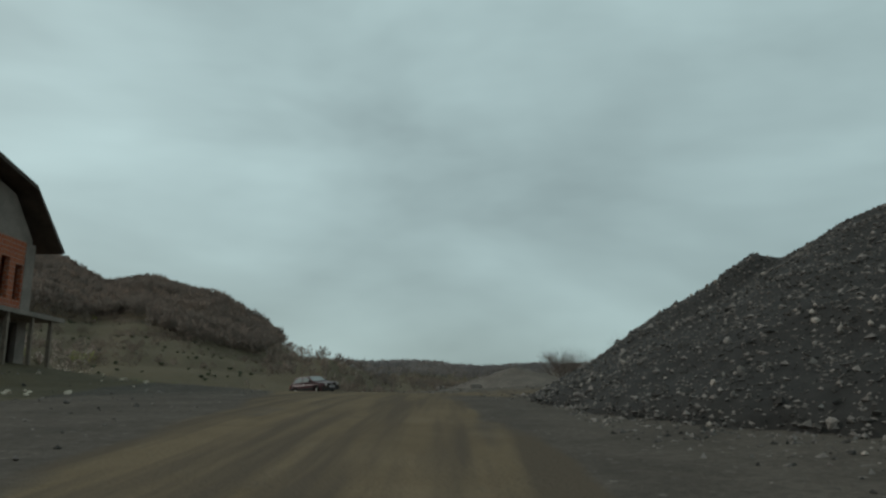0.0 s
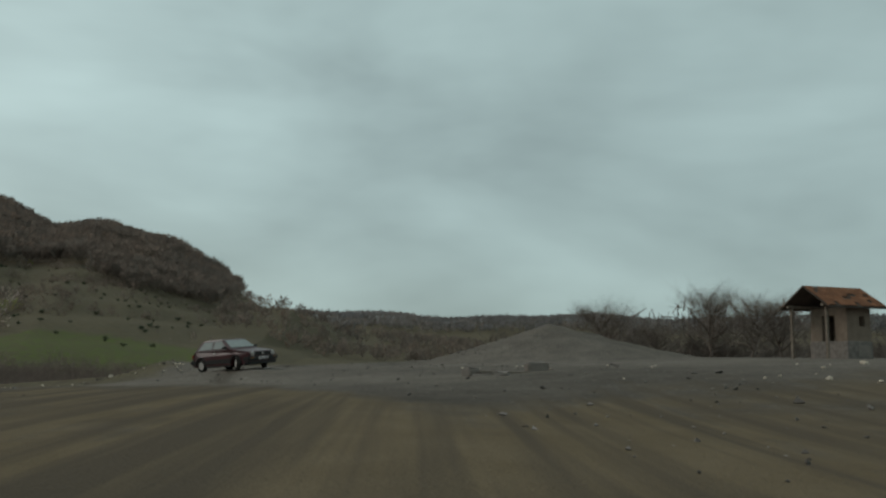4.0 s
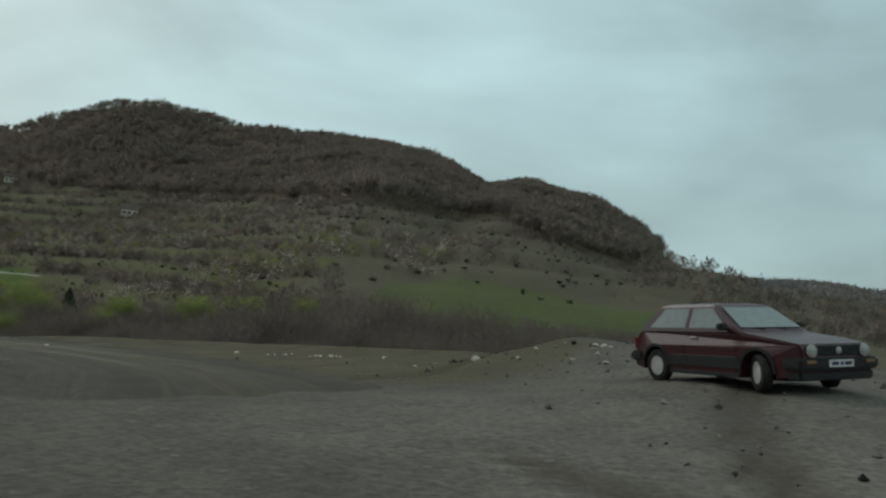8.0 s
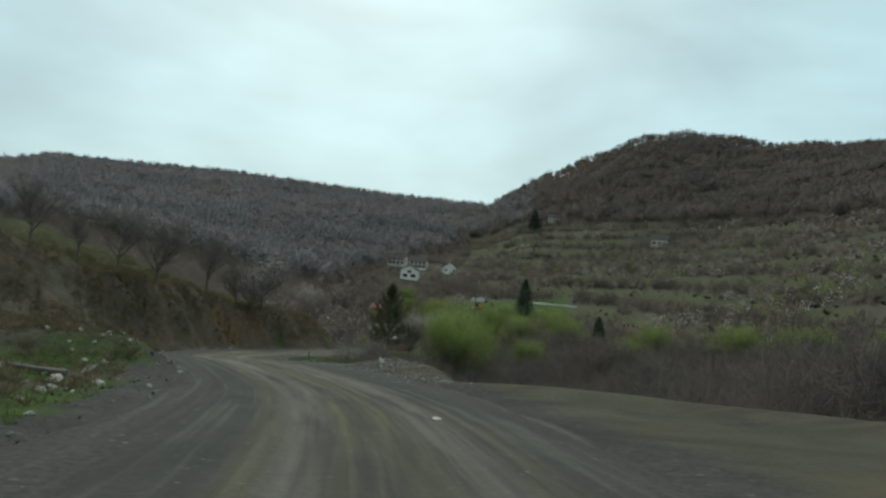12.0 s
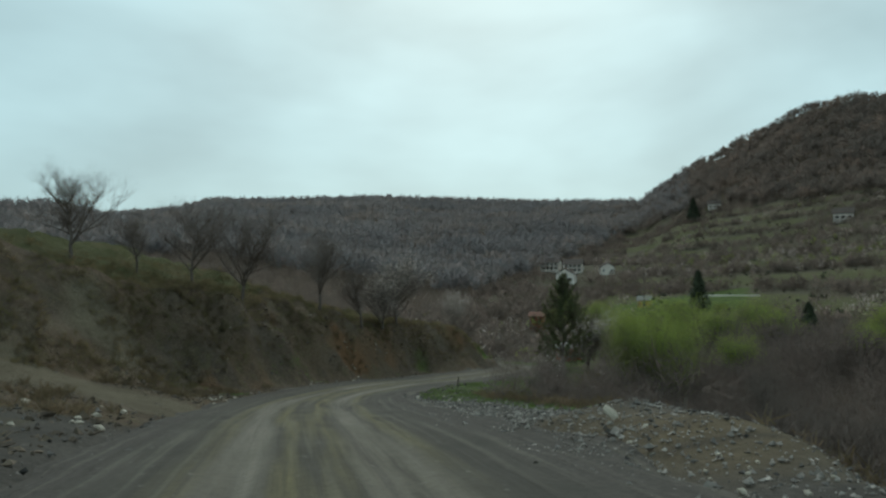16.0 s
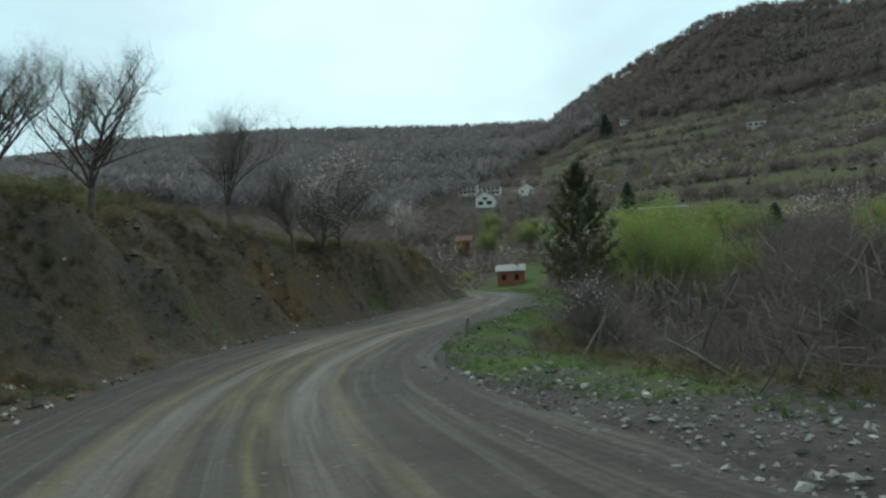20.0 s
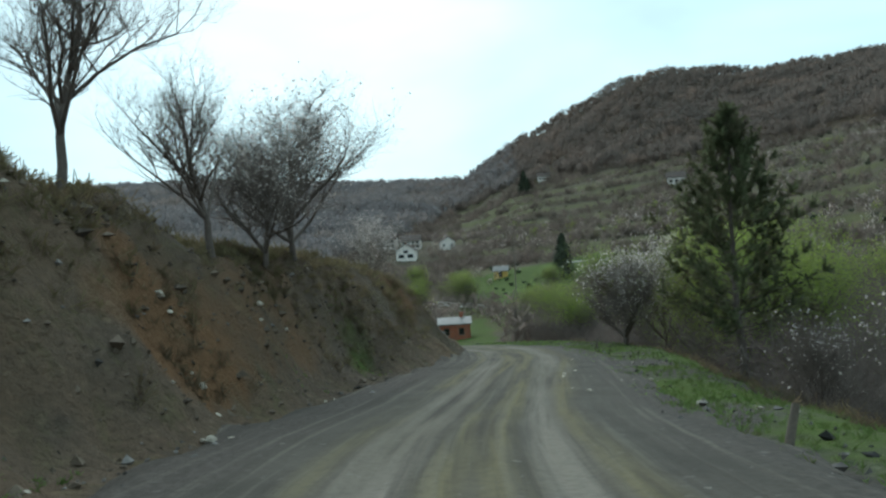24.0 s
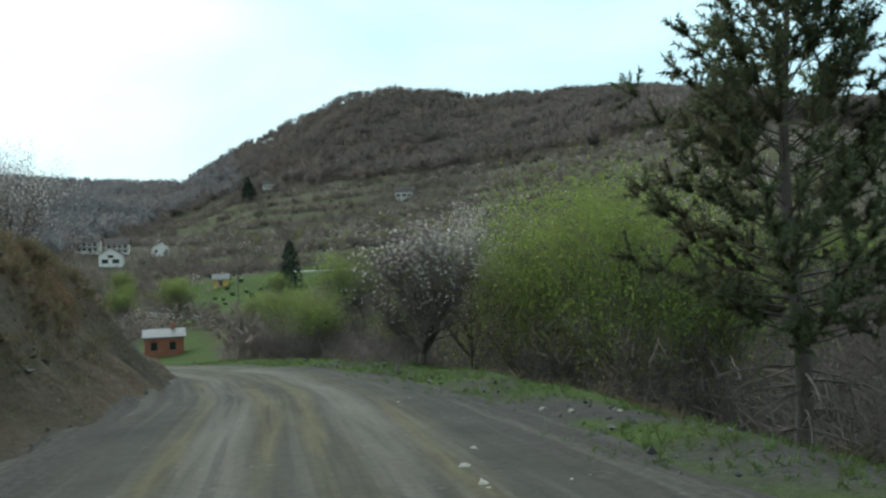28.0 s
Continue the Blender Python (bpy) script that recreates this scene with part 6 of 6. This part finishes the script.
def mat_road():
    n = Nodes("packed_dirt_road")
    across = n.attr("across")

    def lengthwise(scale, k):
        v = n.nt.nodes.new("ShaderNodeCombineXYZ")
        n.link(across, v.inputs["X"])
        n.link(n.math("MULTIPLY", n.attr("length"), k), v.inputs["Y"])
        return n.noise(scale, 3, 0.55, vec=v.outputs[0])

    streak, drift, ruts = lengthwise(3.2, 0.035), lengthwise(1.1, 0.07), lengthwise(9.0, 0.012)
    mid, fine, tiny = n.noise(0.8, 5, 0.6), n.noise(11.0, 4, 0.65), n.noise(40.0, 2)
    grit = n.cells(20.0)
    base = n.mix(n.span(mid, 0.3, 0.7), (0.063, 0.061, 0.052), (0.110, 0.105, 0.089))
    # wheels have polished two pale lines with olive clay drawn out along them
    off = n.math("ADD", across, n.math("MULTIPLY", n.math("SUBTRACT", drift, 0.5), 0.5))
    wob = n.math("ABSOLUTE", off)
    pale = n.ramp(wob, (0.0, (0, 0, 0)), (0.26, (0, 0, 0)), (0.40, (1, 1, 1)), (0.58, (0.9, 0.9, 0.9)), (0.76, (0, 0, 0)))
    clay = n.ramp(wob, (0.0, (0.35, 0.35, 0.35)), (0.18, (0.9, 0.9, 0.9)), (0.34, (0.183, 0.183, 0.183)), (0.60, (0.122, 0.122, 0.122)), (0.74, (0.8, 0.8, 0.8)), (0.95, (0, 0, 0)))
    shoulder = n.span(n.math("ADD", n.math("ABSOLUTE", across), n.math("MULTIPLY", n.math("SUBTRACT", mid, 0.5), 0.9)), 1.10, 1.5)
    base = n.mix(n.span(n.attr("length"), 10.0, 42.0, 0.6, 0), base, (0.049, 0.046, 0.040))
    base = n.mix(shoulder, base, n.mix(n.span(fine, 0.35, 0.75), (0.098, 0.091, 0.082), (0.049, 0.045, 0.040)))
    col = n.mix(n.math("MULTIPLY", clay, n.math("MULTIPLY", n.span(streak, 0.40, 0.58, 0.1, 0.9), n.span(n.attr("length"), 2, 30, 0.4, 1))), base, (0.195, 0.178, 0.095))
    worn = n.span(n.attr("length"), 4.0, 26.0)
    col = n.mix(n.math("MULTIPLY", n.math("MULTIPLY", pale, worn), n.span(streak, 0.36, 0.62, 1.0, 0.25)), col, (0.215, 0.203, 0.172))
    col = n.mix(n.span(streak, 0.56, 0.68, 0, 0.75), col, (0.059, 0.055, 0.048))
    col = n.mix(n.span(ruts, 0.52, 0.64, 0, 0.4), col, (0.056, 0.052, 0.045))
    col = n.mix(n.math("MULTIPLY", n.span(ruts, 0.46, 0.36, 0, 0.3), worn), col, (0.201, 0.193, 0.156))
    col = n.mix(n.span(fine, 0.45, 0.85, 0, 0.5), col, (0.056, 0.052, 0.046))
    col = n.mix(n.math("MULTIPLY", n.span(grit.outputs["Color"], 0.9, 0.98), 0.45), col, (0.293, 0.287, 0.268))
    h = n.math("ADD", n.math("ADD", n.math("MULTIPLY", fine, 0.6), n.math("MULTIPLY", tiny, 0.2)), n.math("MULTIPLY", n.math("ADD", streak, ruts), 1.2))
    return n.done(col, 0.9, h, 0.9, 0.05, spec=0.12)


def make_road():
    # even steps along the line, smoothed
    pts = [LINE[0]]
    for a, b in zip(LINE[:-1], LINE[1:]):
        m = max(1, int(np.linalg.norm(b - a) / 0.5))
        pts += [a + (b - a) * (i + 1) / m for i in range(m)]
    P = np.array(pts)
    P = P[(P[:, 0] < -13.2) & (P[:, 0] > -203)]
    ker = np.ones(7) / 7
    S = np.stack([np.convolve(np.pad(P[:, i], 3, mode="edge"), ker, "valid") for i in range(3)], 1)
    T = unit(np.gradient(S[:, :2], axis=0))
    N = np.stack([T[:, 1], -T[:, 0]], 1)           # to the right
    U = np.arange(-3.5, 3.51, 0.14)
    sl = np.concatenate([[0], np.cumsum(np.linalg.norm(np.diff(S, axis=0), axis=1))])
    X = S[:, None, 0] + N[:, None, 0] * U[None]
    Y = S[:, None, 1] + N[:, None, 1] * U[None]
    uu = U[None] + 0 * X
    Z = height(X.ravel(), Y.ravel()).reshape(X.shape)
    bed = S[:, None, 2] + 0 * X
    slim = np.interp(X, [-102, -86], [0.62, 1.0])      # the road narrows below the bank
    k = smooth(3.4, 2.2, np.abs(uu) / slim) * smooth(-22, -34, X)
    Z = Z * (1 - k) + bed * k
    drift = 0.25 * np.sin(sl / 9.0)[:, None]
    for c in (-0.78, 0.78):
        Z = Z - 0.045 * np.exp(-((uu - c - drift) / 0.26) ** 2)
    Z = Z + 0.02 * np.exp(-((uu - drift) / 0.4) ** 2) + 0.014 * wave(X, Y, 0.7) + 0.008 * wave(X, Y, 0.3, 2)
    fade = smooth(1.0, 7, sl)[:, None]
    Z = Z + 0.03 * fade - 0.14 * (1 - fade) - 0.16 * smooth(2.75, 3.45, np.abs(uu) / slim + 0.25 * wave(X, Y, 1.3))
    nu = len(U)
    i = (np.arange(len(S) - 1)[:, None] * nu + np.arange(nu - 1)[None]).ravel()
    F = np.stack([i, i + 1, i + nu + 1, i + nu], 1)[:, ::-1]
    V = np.stack([X.ravel(), Y.ravel(), Z.ravel()], 1)
    me = np_mesh("road", V, F, mat_road(), True, {"across": ((uu - drift) / 1.6).ravel(), "length": (sl[:, None] + 0 * X).ravel()})
    tagged(new("road", me), "packed dirt road with two worn wheel tracks", "road", kind="structure")


make_road()

# ---------------------------------------------------------------- stones, heaps and litter


def stone_shape(seed, mat, name="stone"):
    rng = np.random.default_rng(seed)
    bm = bmesh.new()
    bmesh.ops.create_icosphere(bm, subdivisions=1, radius=1.0)
    for v in bm.verts:
        v.co = Vector(np.array(v.co) * rng.uniform(0.65, 1.15) * np.array([1.0, 0.8, 0.6]))
    me = bpy.data.meshes.new(name)
    bm.to_mesh(me)
    bm.free()
    me.materials.append(mat)
    return me


def scatter_stones(rng, P, size, lump=0.5):
    """Many small broken stones in one mesh: squashed, cut octahedra."""
    n = len(P)
    base = np.array([(1, 0, 0), (-1, 0, 0), (0, 1, 0), (0, -1, 0), (0, 0, 1), (0, 0, -1)], dtype=float)
    fc = np.array([(0, 2, 4), (2, 1, 4), (1, 3, 4), (3, 0, 4), (2, 0, 5), (1, 2, 5), (3, 1, 5), (0, 3, 5)])
    a = rng.random(n) * 6.283
    V = base[None] * rng.uniform(0.55, 1.25, (n, 6, 1)) + rng.normal(0, 0.22, (n, 6, 3))
    V = V * np.array([1.0, 0.8, 0.62])
    c, s = np.cos(a)[:, None], np.sin(a)[:, None]
    V = np.stack([V[..., 0] * c - V[..., 1] * s, V[..., 0] * s + V[..., 1] * c, V[..., 2]], -1)
    V = V * np.asarray(size)[:, None, None] + np.asarray(P)[:, None, :]
    F = (fc[None] + (np.arange(n) * 6)[:, None, None]).reshape(-1, 3)
    return V.reshape(-1, 3), F


HEAP_AT, HEAP_R, HEAP_H = (16.5, 21.0), (14.3, 17.2), 7.1


def heap_height(x, y):
    d = np.hypot((x - HEAP_AT[0]) / HEAP_R[0], (y - HEAP_AT[1]) / HEAP_R[1])
    h = HEAP_H * np.clip(1 - d, -0.2, None)
    d2 = np.hypot(x - 9.1, y - 23.4) / 6.6
    h = np.maximum(h, 4.1 * (1 - d2))
    h = np.where(h > 0, h * (1 + 0.05 * wave(x, y, 3.0)) + 0.12 * wave(x, y, 1.2), h)
    return h


def gravel_heap():
    root = new("gravel_heap")
    tagged(root, "big heap of crushed grey stone beside the track", "gravel heap")
    xs, ys = np.arange(1.5, 37, 0.35), np.arange(0, 45, 0.35)
    X, Y = np.meshgrid(xs, ys)
    g = height(X.ravel(), Y.ravel())
    h = heap_height(X.ravel(), Y.ravel())
    Z = np.where(h > 0.02, g + h, g - 0.4)
    nx = len(xs)
    i = (np.arange(len(ys) - 1)[:, None] * nx + np.arange(nx - 1)[None]).ravel()
    F = np.stack([i, i + 1, i + nx + 1, i + nx], 1)
    hh = h[F].max(1)
    F = F[hh > 0.02]
    part("heap_body", np_mesh("heap_body", np.stack([X.ravel(), Y.ravel(), Z], 1), F, M["stones"], True), root)
    rng = np.random.default_rng(61)
    x, y = rng.uniform(1, 20, 56000), rng.uniform(3, 38, 56000)
    h = heap_height(x, y)
    apron = (h <= 0.0) & (h > -1.3) & (rng.random(len(x)) < 0.35 + 0.25 * h) & (x > 2.4)
    k = (h > 0.0) | apron
    x, y, h = x[k], y[k], np.maximum(h[k], 0)
    z = height(x, y) + h
    size = np.exp(rng.normal(-3.25, 0.42, len(x)))
    V, F = scatter_stones(rng, np.stack([x, y, z], 1), size)
    ob = part("loose_stones", np_mesh("loose_stones", V, F, M["stones"]), root)
    ob["kind"] = "stuff"
    shapes = [stone_shape(s, M["stone"]) for s in (1, 2, 3)] + [stone_shape(4, M["palegravel"])]
    m = 0
    while m < 240:
        px, py = rng.uniform(2.5, 9), rng.uniform(8, 34)
        h = float(heap_height(np.array(px), np.array(py)))
        if h < -0.6 or h > 4.5:
            continue
        o = part("stone", shapes[m % 4], root)
        r = float(np.exp(rng.normal(-2.85, 0.35)))
        o.matrix_basis = Matrix.Translation((px, py, float(height(px, py)) + max(h, 0) + r * 0.2)) @ Euler(rng.uniform(0, 6, 3)).to_matrix().to_4x4() @ Matrix.Scale(r, 4)
        m += 1


gravel_heap()


def ground_stones():
    rng = np.random.default_rng(71)
    # loose stones beside the road and over the lot
    P, S = [], []
    x, y = rng.uniform(-115, 6, 90000), rng.uniform(4, 100, 90000)
    right, zr, xr = along(x, y)
    a = np.abs(right)
    road = ((x < -43) | ((x < -24) & (right < 0))) & (a > 2.3) & (a < 6.0) & (rng.random(len(x)) < np.interp(a, [2.3, 3.1, 4.2, 6.0], [0.25, 0.9, 0.5, 0.05]) * np.where(right > 4.5, 0.5, 1))
    gravel_edge = (x < -42) & (x > -60) & (right > 2.6) & (right < 5.2)
    slide = (x < -46) & (right < -3.4) & (right > -9) & (rng.random(len(x)) < 0.16)
    lot = (x > -26) & (a > 3.5) & (y < np.interp(x, EDGE_X, EDGE_Y)) & (rng.random(len(x)) < 0.16)
    heapy = (np.hypot(x - 7, y - 76) < 7) | (np.hypot(x + 15, y - 68.4) < 4.5)
    k = (road | gravel_edge | lot | heapy | slide) & ((from_side_track(x, y) > 1.8) | (rng.random(len(x)) < 0.15))
    x, y = x[k], y[k]
    size = np.exp(rng.normal(-3.5, 0.5, len(x))) * np.where(gravel_edge[k], 0.75, 1)
    z = height(x, y) + size * 0.2
    V, F = scatter_stones(rng, np.stack([x, y, z], 1), size)
    stuff("loose_gravel", V, F, M["stones"], "loose grey gravel along the road and lot", "gravel")
    # a spread of pale crushed stone where the verge begins
    x, y = rng.uniform(-70, -42, 44000), rng.uniform(68, 80, 44000)
    right, zr, xr = along(x, y)
    k = (right > 1.7) & (right < 5.4) & (rng.random(len(x)) < np.interp(right, [1.7, 2.6, 4.2, 5.4], [0.12, 0.9, 0.8, 0.1]) * np.interp(x, [-67, -62, -55, -46, -42], [0.04, 0.3, 0.95, 0.7, 0.15]))
    x, y = x[k], y[k]
    V, F = scatter_stones(rng, np.stack([x, y, height(x, y) + 0.01], 1), np.exp(rng.normal(-3.8, 0.42, len(x))))
    stuff("verge_gravel", V, F, M["palegravel"], "spread of pale crushed stone at the road edge", "gravel")
    # clods of soil on the cut bank
    x, y = rng.uniform(-106, -44, 42000), rng.uniform(54, 92, 42000)
    right, zr, xr = along(x, y)
    k = (right < -3.2) & (right > np.interp(xr, [-90, -66, -60, -50], [-5.2, -7.0, -13, -20])) & (from_side_track(x, y) > 2.2) & (lattice(x, y, 1.6, 12) + 0.5 * lattice(x, y, 0.7, 13) > -0.1)
    x, y = x[k], y[k]
    size = np.exp(rng.normal(-2.95, 0.5, len(x)))
    V, F = scatter_stones(rng, np.stack([x, y, height(x, y)], 1), size)
    stuff("soil_clods", V, F, M["clod"], "brown clods of earth on the cut bank", "soil")
    # paler pieces of rubble, each a thing
    shapes = [stone_shape(s, M["palestone"], "pale_stone") for s in (11, 12, 13)]
    spots = []
    for cx, cy, sx, sy, n, r in ((-38.5, 62.4, 2.4, 1.4, 22, 0.085), (-33.0, 60.6, 3.2, 1.6, 20, 0.07), (-15.5, 24.5, 3.0, 1.5, 30, 0.13), (-13.5, 33.0, 3.0, 5.0, 12, 0.11), (-24.0, 70.2, 4.0, 0.8, 16, 0.07), (-14.5, 67.0, 3.5, 0.9, 14, 0.09),
                                 (-64, 67.3, 5, 0.5, 22, 0.05), (-75, 71.6, 4, 0.5, 22, 0.06), (-72, 67.5, 5, 1.2, 18, 0.05), (-80, 74.0, 3, 0.5, 16, 0.06), (-62, 73.6, 4, 0.5, 14, 0.05), (-79, 80.3, 3.5, 0.6, 14, 0.05), (-83.0, 82.4, 2.2, 0.8, 18, 0.035), (-87.5, 86.4, 2.5, 0.6, 8, 0.04), (-83.5, 76.6, 2.5, 0.5, 14, 0.045), (3.0, 55.0, 4.0, 6.0, 9, 0.07), (-45.0, 71.9, 3, 0.6, 24, 0.04), (-43.5, 63.6, 1.6, 1.2, 20, 0.07), (-54, 65.0, 4, 1.0, 14, 0.08), (9, 45, 4, 5, 14, 0.07)):
        for _ in range(n):
            spots.append((rng.normal(cx, sx * 0.6), rng.normal(cy, sy * 0.6), r * math.exp(rng.normal(0, 0.4))))
    for i, (px, py, r) in enumerate(spots):
        rr = float(along(np.array(px), np.array(py))[0])
        if px < -20 and abs(rr) < (1.3 if px < -79 else 2.9):
            continue
        r = min(r, 0.11 if px < -42 else 0.2)
        o = new("pale_stone", shapes[i % 3])
        tagged(o, "pale broken piece of limestone lying on the ground", "stone", "scattered pale stones")
        zz = float(height(px, py))
        o.matrix_basis = Matrix.Translation((px, py, zz + r * 0.18)) @ Euler((rng.uniform(-0.4, 0.4), rng.uniform(-0.4, 0.4), rng.uniform(0, 6))).to_matrix().to_4x4() @ Matrix.Scale(r, 4)


ground_stones()


def blocks():
    rng = random.Random(9)
    for px, py, sx, sy, sz, tt, label in ((1.9, 52.6, 0.36, 0.24, 0.26, 12, "broken concrete block lying on the lot"), (-0.4, 51.0, 0.24, 0.18, 0.24, 40, "dark broken concrete lump on the lot"),
                                          (-0.1, 50.6, 0.30, 0.16, 0.12, -20, "flat piece of broken concrete on the lot"), (0.5, 50.2, 0.26, 0.2, 0.12, 70, "flat piece of broken concrete on the lot")):
        o = new("concrete_block", bevelled("concrete_block", [(-sx, -sy, 0, sx, sy, sz * 1.3)], M["concrete"], 0.05, 2))
        for v in o.data.vertices:
            v.co += Vector((rng.uniform(-0.03, 0.03), rng.uniform(-0.03, 0.03), rng.uniform(-0.03, 0.03)))
        tagged(o, label, "concrete block", "concrete blocks on the lot")
        put(o, px, py, tt, 0.06)
    plank = new("plank", bevelled("plank", [(-1.1, -0.08, 0, 1.1, 0.08, 0.06)], M["wood"], 0.008))
    tagged(plank, "pale weathered plank lying between the blocks", "plank")
    put(plank, 0.9, 51.4, 20, 0.0)
    # the pale slab on the soil at the road's edge
    o = new("pale_boulder", stone_shape(23, M["palestone"], "pale_boulder"))
    tagged(o, "pale yellowish boulder on the soil at the road edge", "boulder")
    o.matrix_basis = Matrix.Translation((-48.3, 72.2, float(height(-48.3, 72.2)) + 0.12)) @ Euler((0.35, 0.6, 0.6)).to_matrix().to_4x4() @ Matrix.Diagonal((0.16, 0.12, 0.08, 1.0))
    o = new("flat_stone", stone_shape(29, M["palestone"], "flat_stone"))
    tagged(o, "thin flat pale stone lying on the dirt road", "stone")
    o.matrix_basis = Matrix.Translation((-34.6, 67.5, float(height(-34.6, 67.5)) + 0.035)) @ Euler((0.05, 0.05, 1.2)).to_matrix().to_4x4() @ Matrix.Diagonal((0.09, 0.17, 0.03, 1.0))
    for px, py, h, label in ((-61.0, 76.3, 0.7, "pale leaning wooden stake below the road"), (-93.6, 90.9, 0.5, "pale short marker post at the road edge"), (-74.7, 77.9, 0.45, "pale short post at the edge of the verge"), (-52.0, 75.5, 0.8, "thin dark stake at the slope edge")):
        s = new("stake", tube_mesh("stake", [(np.zeros(3), np.array([0.08, 0.05, h]), 0.045, 0.035)], M["wood"], 6)[0])
        tagged(s, label, "stake")
        put(s, px, py, 0, 0.1)
    for px, py, tt, lean, ln, label in ((-64.2, 76.6, 40, 0.9, 1.3, "pale broken branch leaning out of the brushwood"), (-62.6, 76.2, -15, 0.5, 1.1, "thin pale stick standing in the weeds"),
                                        (-65.6, 76.2, 100, 0.7, 0.9, "short pale broken stick in the verge"), (-61.2, 75.6, 200, 1.1, 1.0, "grey fallen stick beside the grass verge"), (-66.8, 77.2, 20, 0.3, 1.4, "upright pale dead stem below the road")):
        d = np.array([math.sin(lean), 0.0, math.cos(lean)])
        st = new("broken_stick", tube_mesh("broken_stick", [(np.zeros(3), d * ln * 0.6, 0.028, 0.022), (d * ln * 0.6, d * ln + np.array([0.06, 0.05, 0.0]), 0.022, 0.010)], M["wood"], 6)[0])
        tagged(st, label, "stick", "broken sticks in the verge")
        put(st, px, py, tt, 0.06)
    for lx, ly, tt in ((-40.5, 62.9, 20), (-39.6, 62.2, 50), (-41.3, 63.2, -10)):
        lg = new("old_board", bevelled("old_board", [(-0.7, -0.09, 0, 0.7, 0.09, 0.06)], M["bark"], 0.01))
        tagged(lg, "dark rotten board lying on the rubble", "board", "boards on the rubble")
        put(lg, lx, ly, tt, -0.02)


blocks()


def dead_limb():
    """A pale broken bough caught across the foot of the pine's trunk."""
    segs = []
    for way in ([(-0.05, -0.12, 0.24), (-0.35, -0.12, 0.22), (-0.62, -0.10, 0.10), (-0.88, -0.10, -0.06), (-0.92, -0.10, -0.22)], [(-0.05, -0.12, 0.24), (0.30, -0.14, 0.21), (0.62, -0.12, 0.17), (0.98, -0.10, 0.08)],
                [(0.02, -0.13, 0.23), (0.22, -0.2, 0.12), (0.38, -0.22, 0.02)], [(-0.62, -0.10, 0.10), (-0.66, -0.14, -0.12)]):
        for i, (p, q) in enumerate(zip(way[:-1], way[1:])):
            segs.append((np.array(p), np.array(q), 0.022 - 0.004 * i, 0.018 - 0.004 * i))
    o = new("dead_branch", tube_mesh("dead_branch", segs, M["wood"], 6)[0])
    tagged(o, "pale dead bough caught at the foot of the pine", "branch")
    put(o, -83.3, 87.0, 22.9, 0.0)


dead_limb()

# ---------------------------------------------------------------- grass and weeds


def grass():
    rng = np.random.default_rng(81)
    x, y = rng.uniform(-112, -16, 190000), rng.uniform(50, 102, 190000)
    right, zr, xr = along(x, y)
    left = -right
    strip = (x < -50) & (right > np.interp(x, [-93, -84, -76, -66, -62, -57, -50], [1.7, 2.3, 2.8, 3.0, 3.3, 4.3, 4.3])) & (right < 6.4) & (wave(x, y, 2.4, 1) > -0.35)
    strip_l = (x < -68) & (left > 3.3) & (left < 4.9) & (lattice(x, y, 2.6, 8) > 0.1)
    lawn = (x > -45) & (x < -19) & (left > 3.6) & (left < 13) & (wave(x, y, 2.2) > -0.2)
    k = (strip | strip_l | lawn) & (rng.random(len(x)) < 0.75)
    V, F, at = tufts(rng, np.stack([x[k], y[k], height(x[k], y[k]) - 0.02], 1), rng.uniform(0.04, 0.13, k.sum()), 0.09, 9, 0.7)
    stuff("green_grass", V, F, M["grass"], "fresh green grass along the road edge", "grass", at)
    clumped = lattice(x, y, 0.9, 3) + 0.5 * lattice(x, y, 2.4, 9)
    crest = np.interp(xr, [-90, -84, -66, -60, -50], [5.4, 6.4, 7.0, 13.0, 21.0])
    slope_l = (x < -44) & (left > 3.6) & (left < crest) & (clumped > 0.28) & (rng.random(len(x)) < 0.8) & (from_side_track(x, y) > 2.2)
    top = (x < -46) & (left > crest - 2.2) & (left < crest + 9) & (clumped > -0.5) & (rng.random(len(x)) < np.interp(left - crest, [-2.2, -1, 0.5, 3, 9], [0.25, 0.7, 1.0, 0.5, 0.12]))
    slope = (x < -44) & (right > 5.0) & (right < 12) & (rng.random(len(x)) < 0.35)
    lawn2 = (x > -46) & (x < -16) & (left > 4.0) & (left < 25) & (rng.random(len(x)) < 0.25)
    for name, k, mat, label in (("dry_grass", slope_l | slope | lawn2, "drygrass", "dead straw-coloured grass and weeds on the bank"),
                                ("crest_grass", top, "olivegrass", "olive and straw-coloured grass along the bank crest")):
        V, F, at = tufts(rng, np.stack([x[k], y[k], height(x[k], y[k]) - 0.02], 1), rng.uniform(0.10, 0.38, k.sum()), 0.055, 12, 0.3)
        stuff(name, V, F, M[mat], label, "grass", at)


grass()
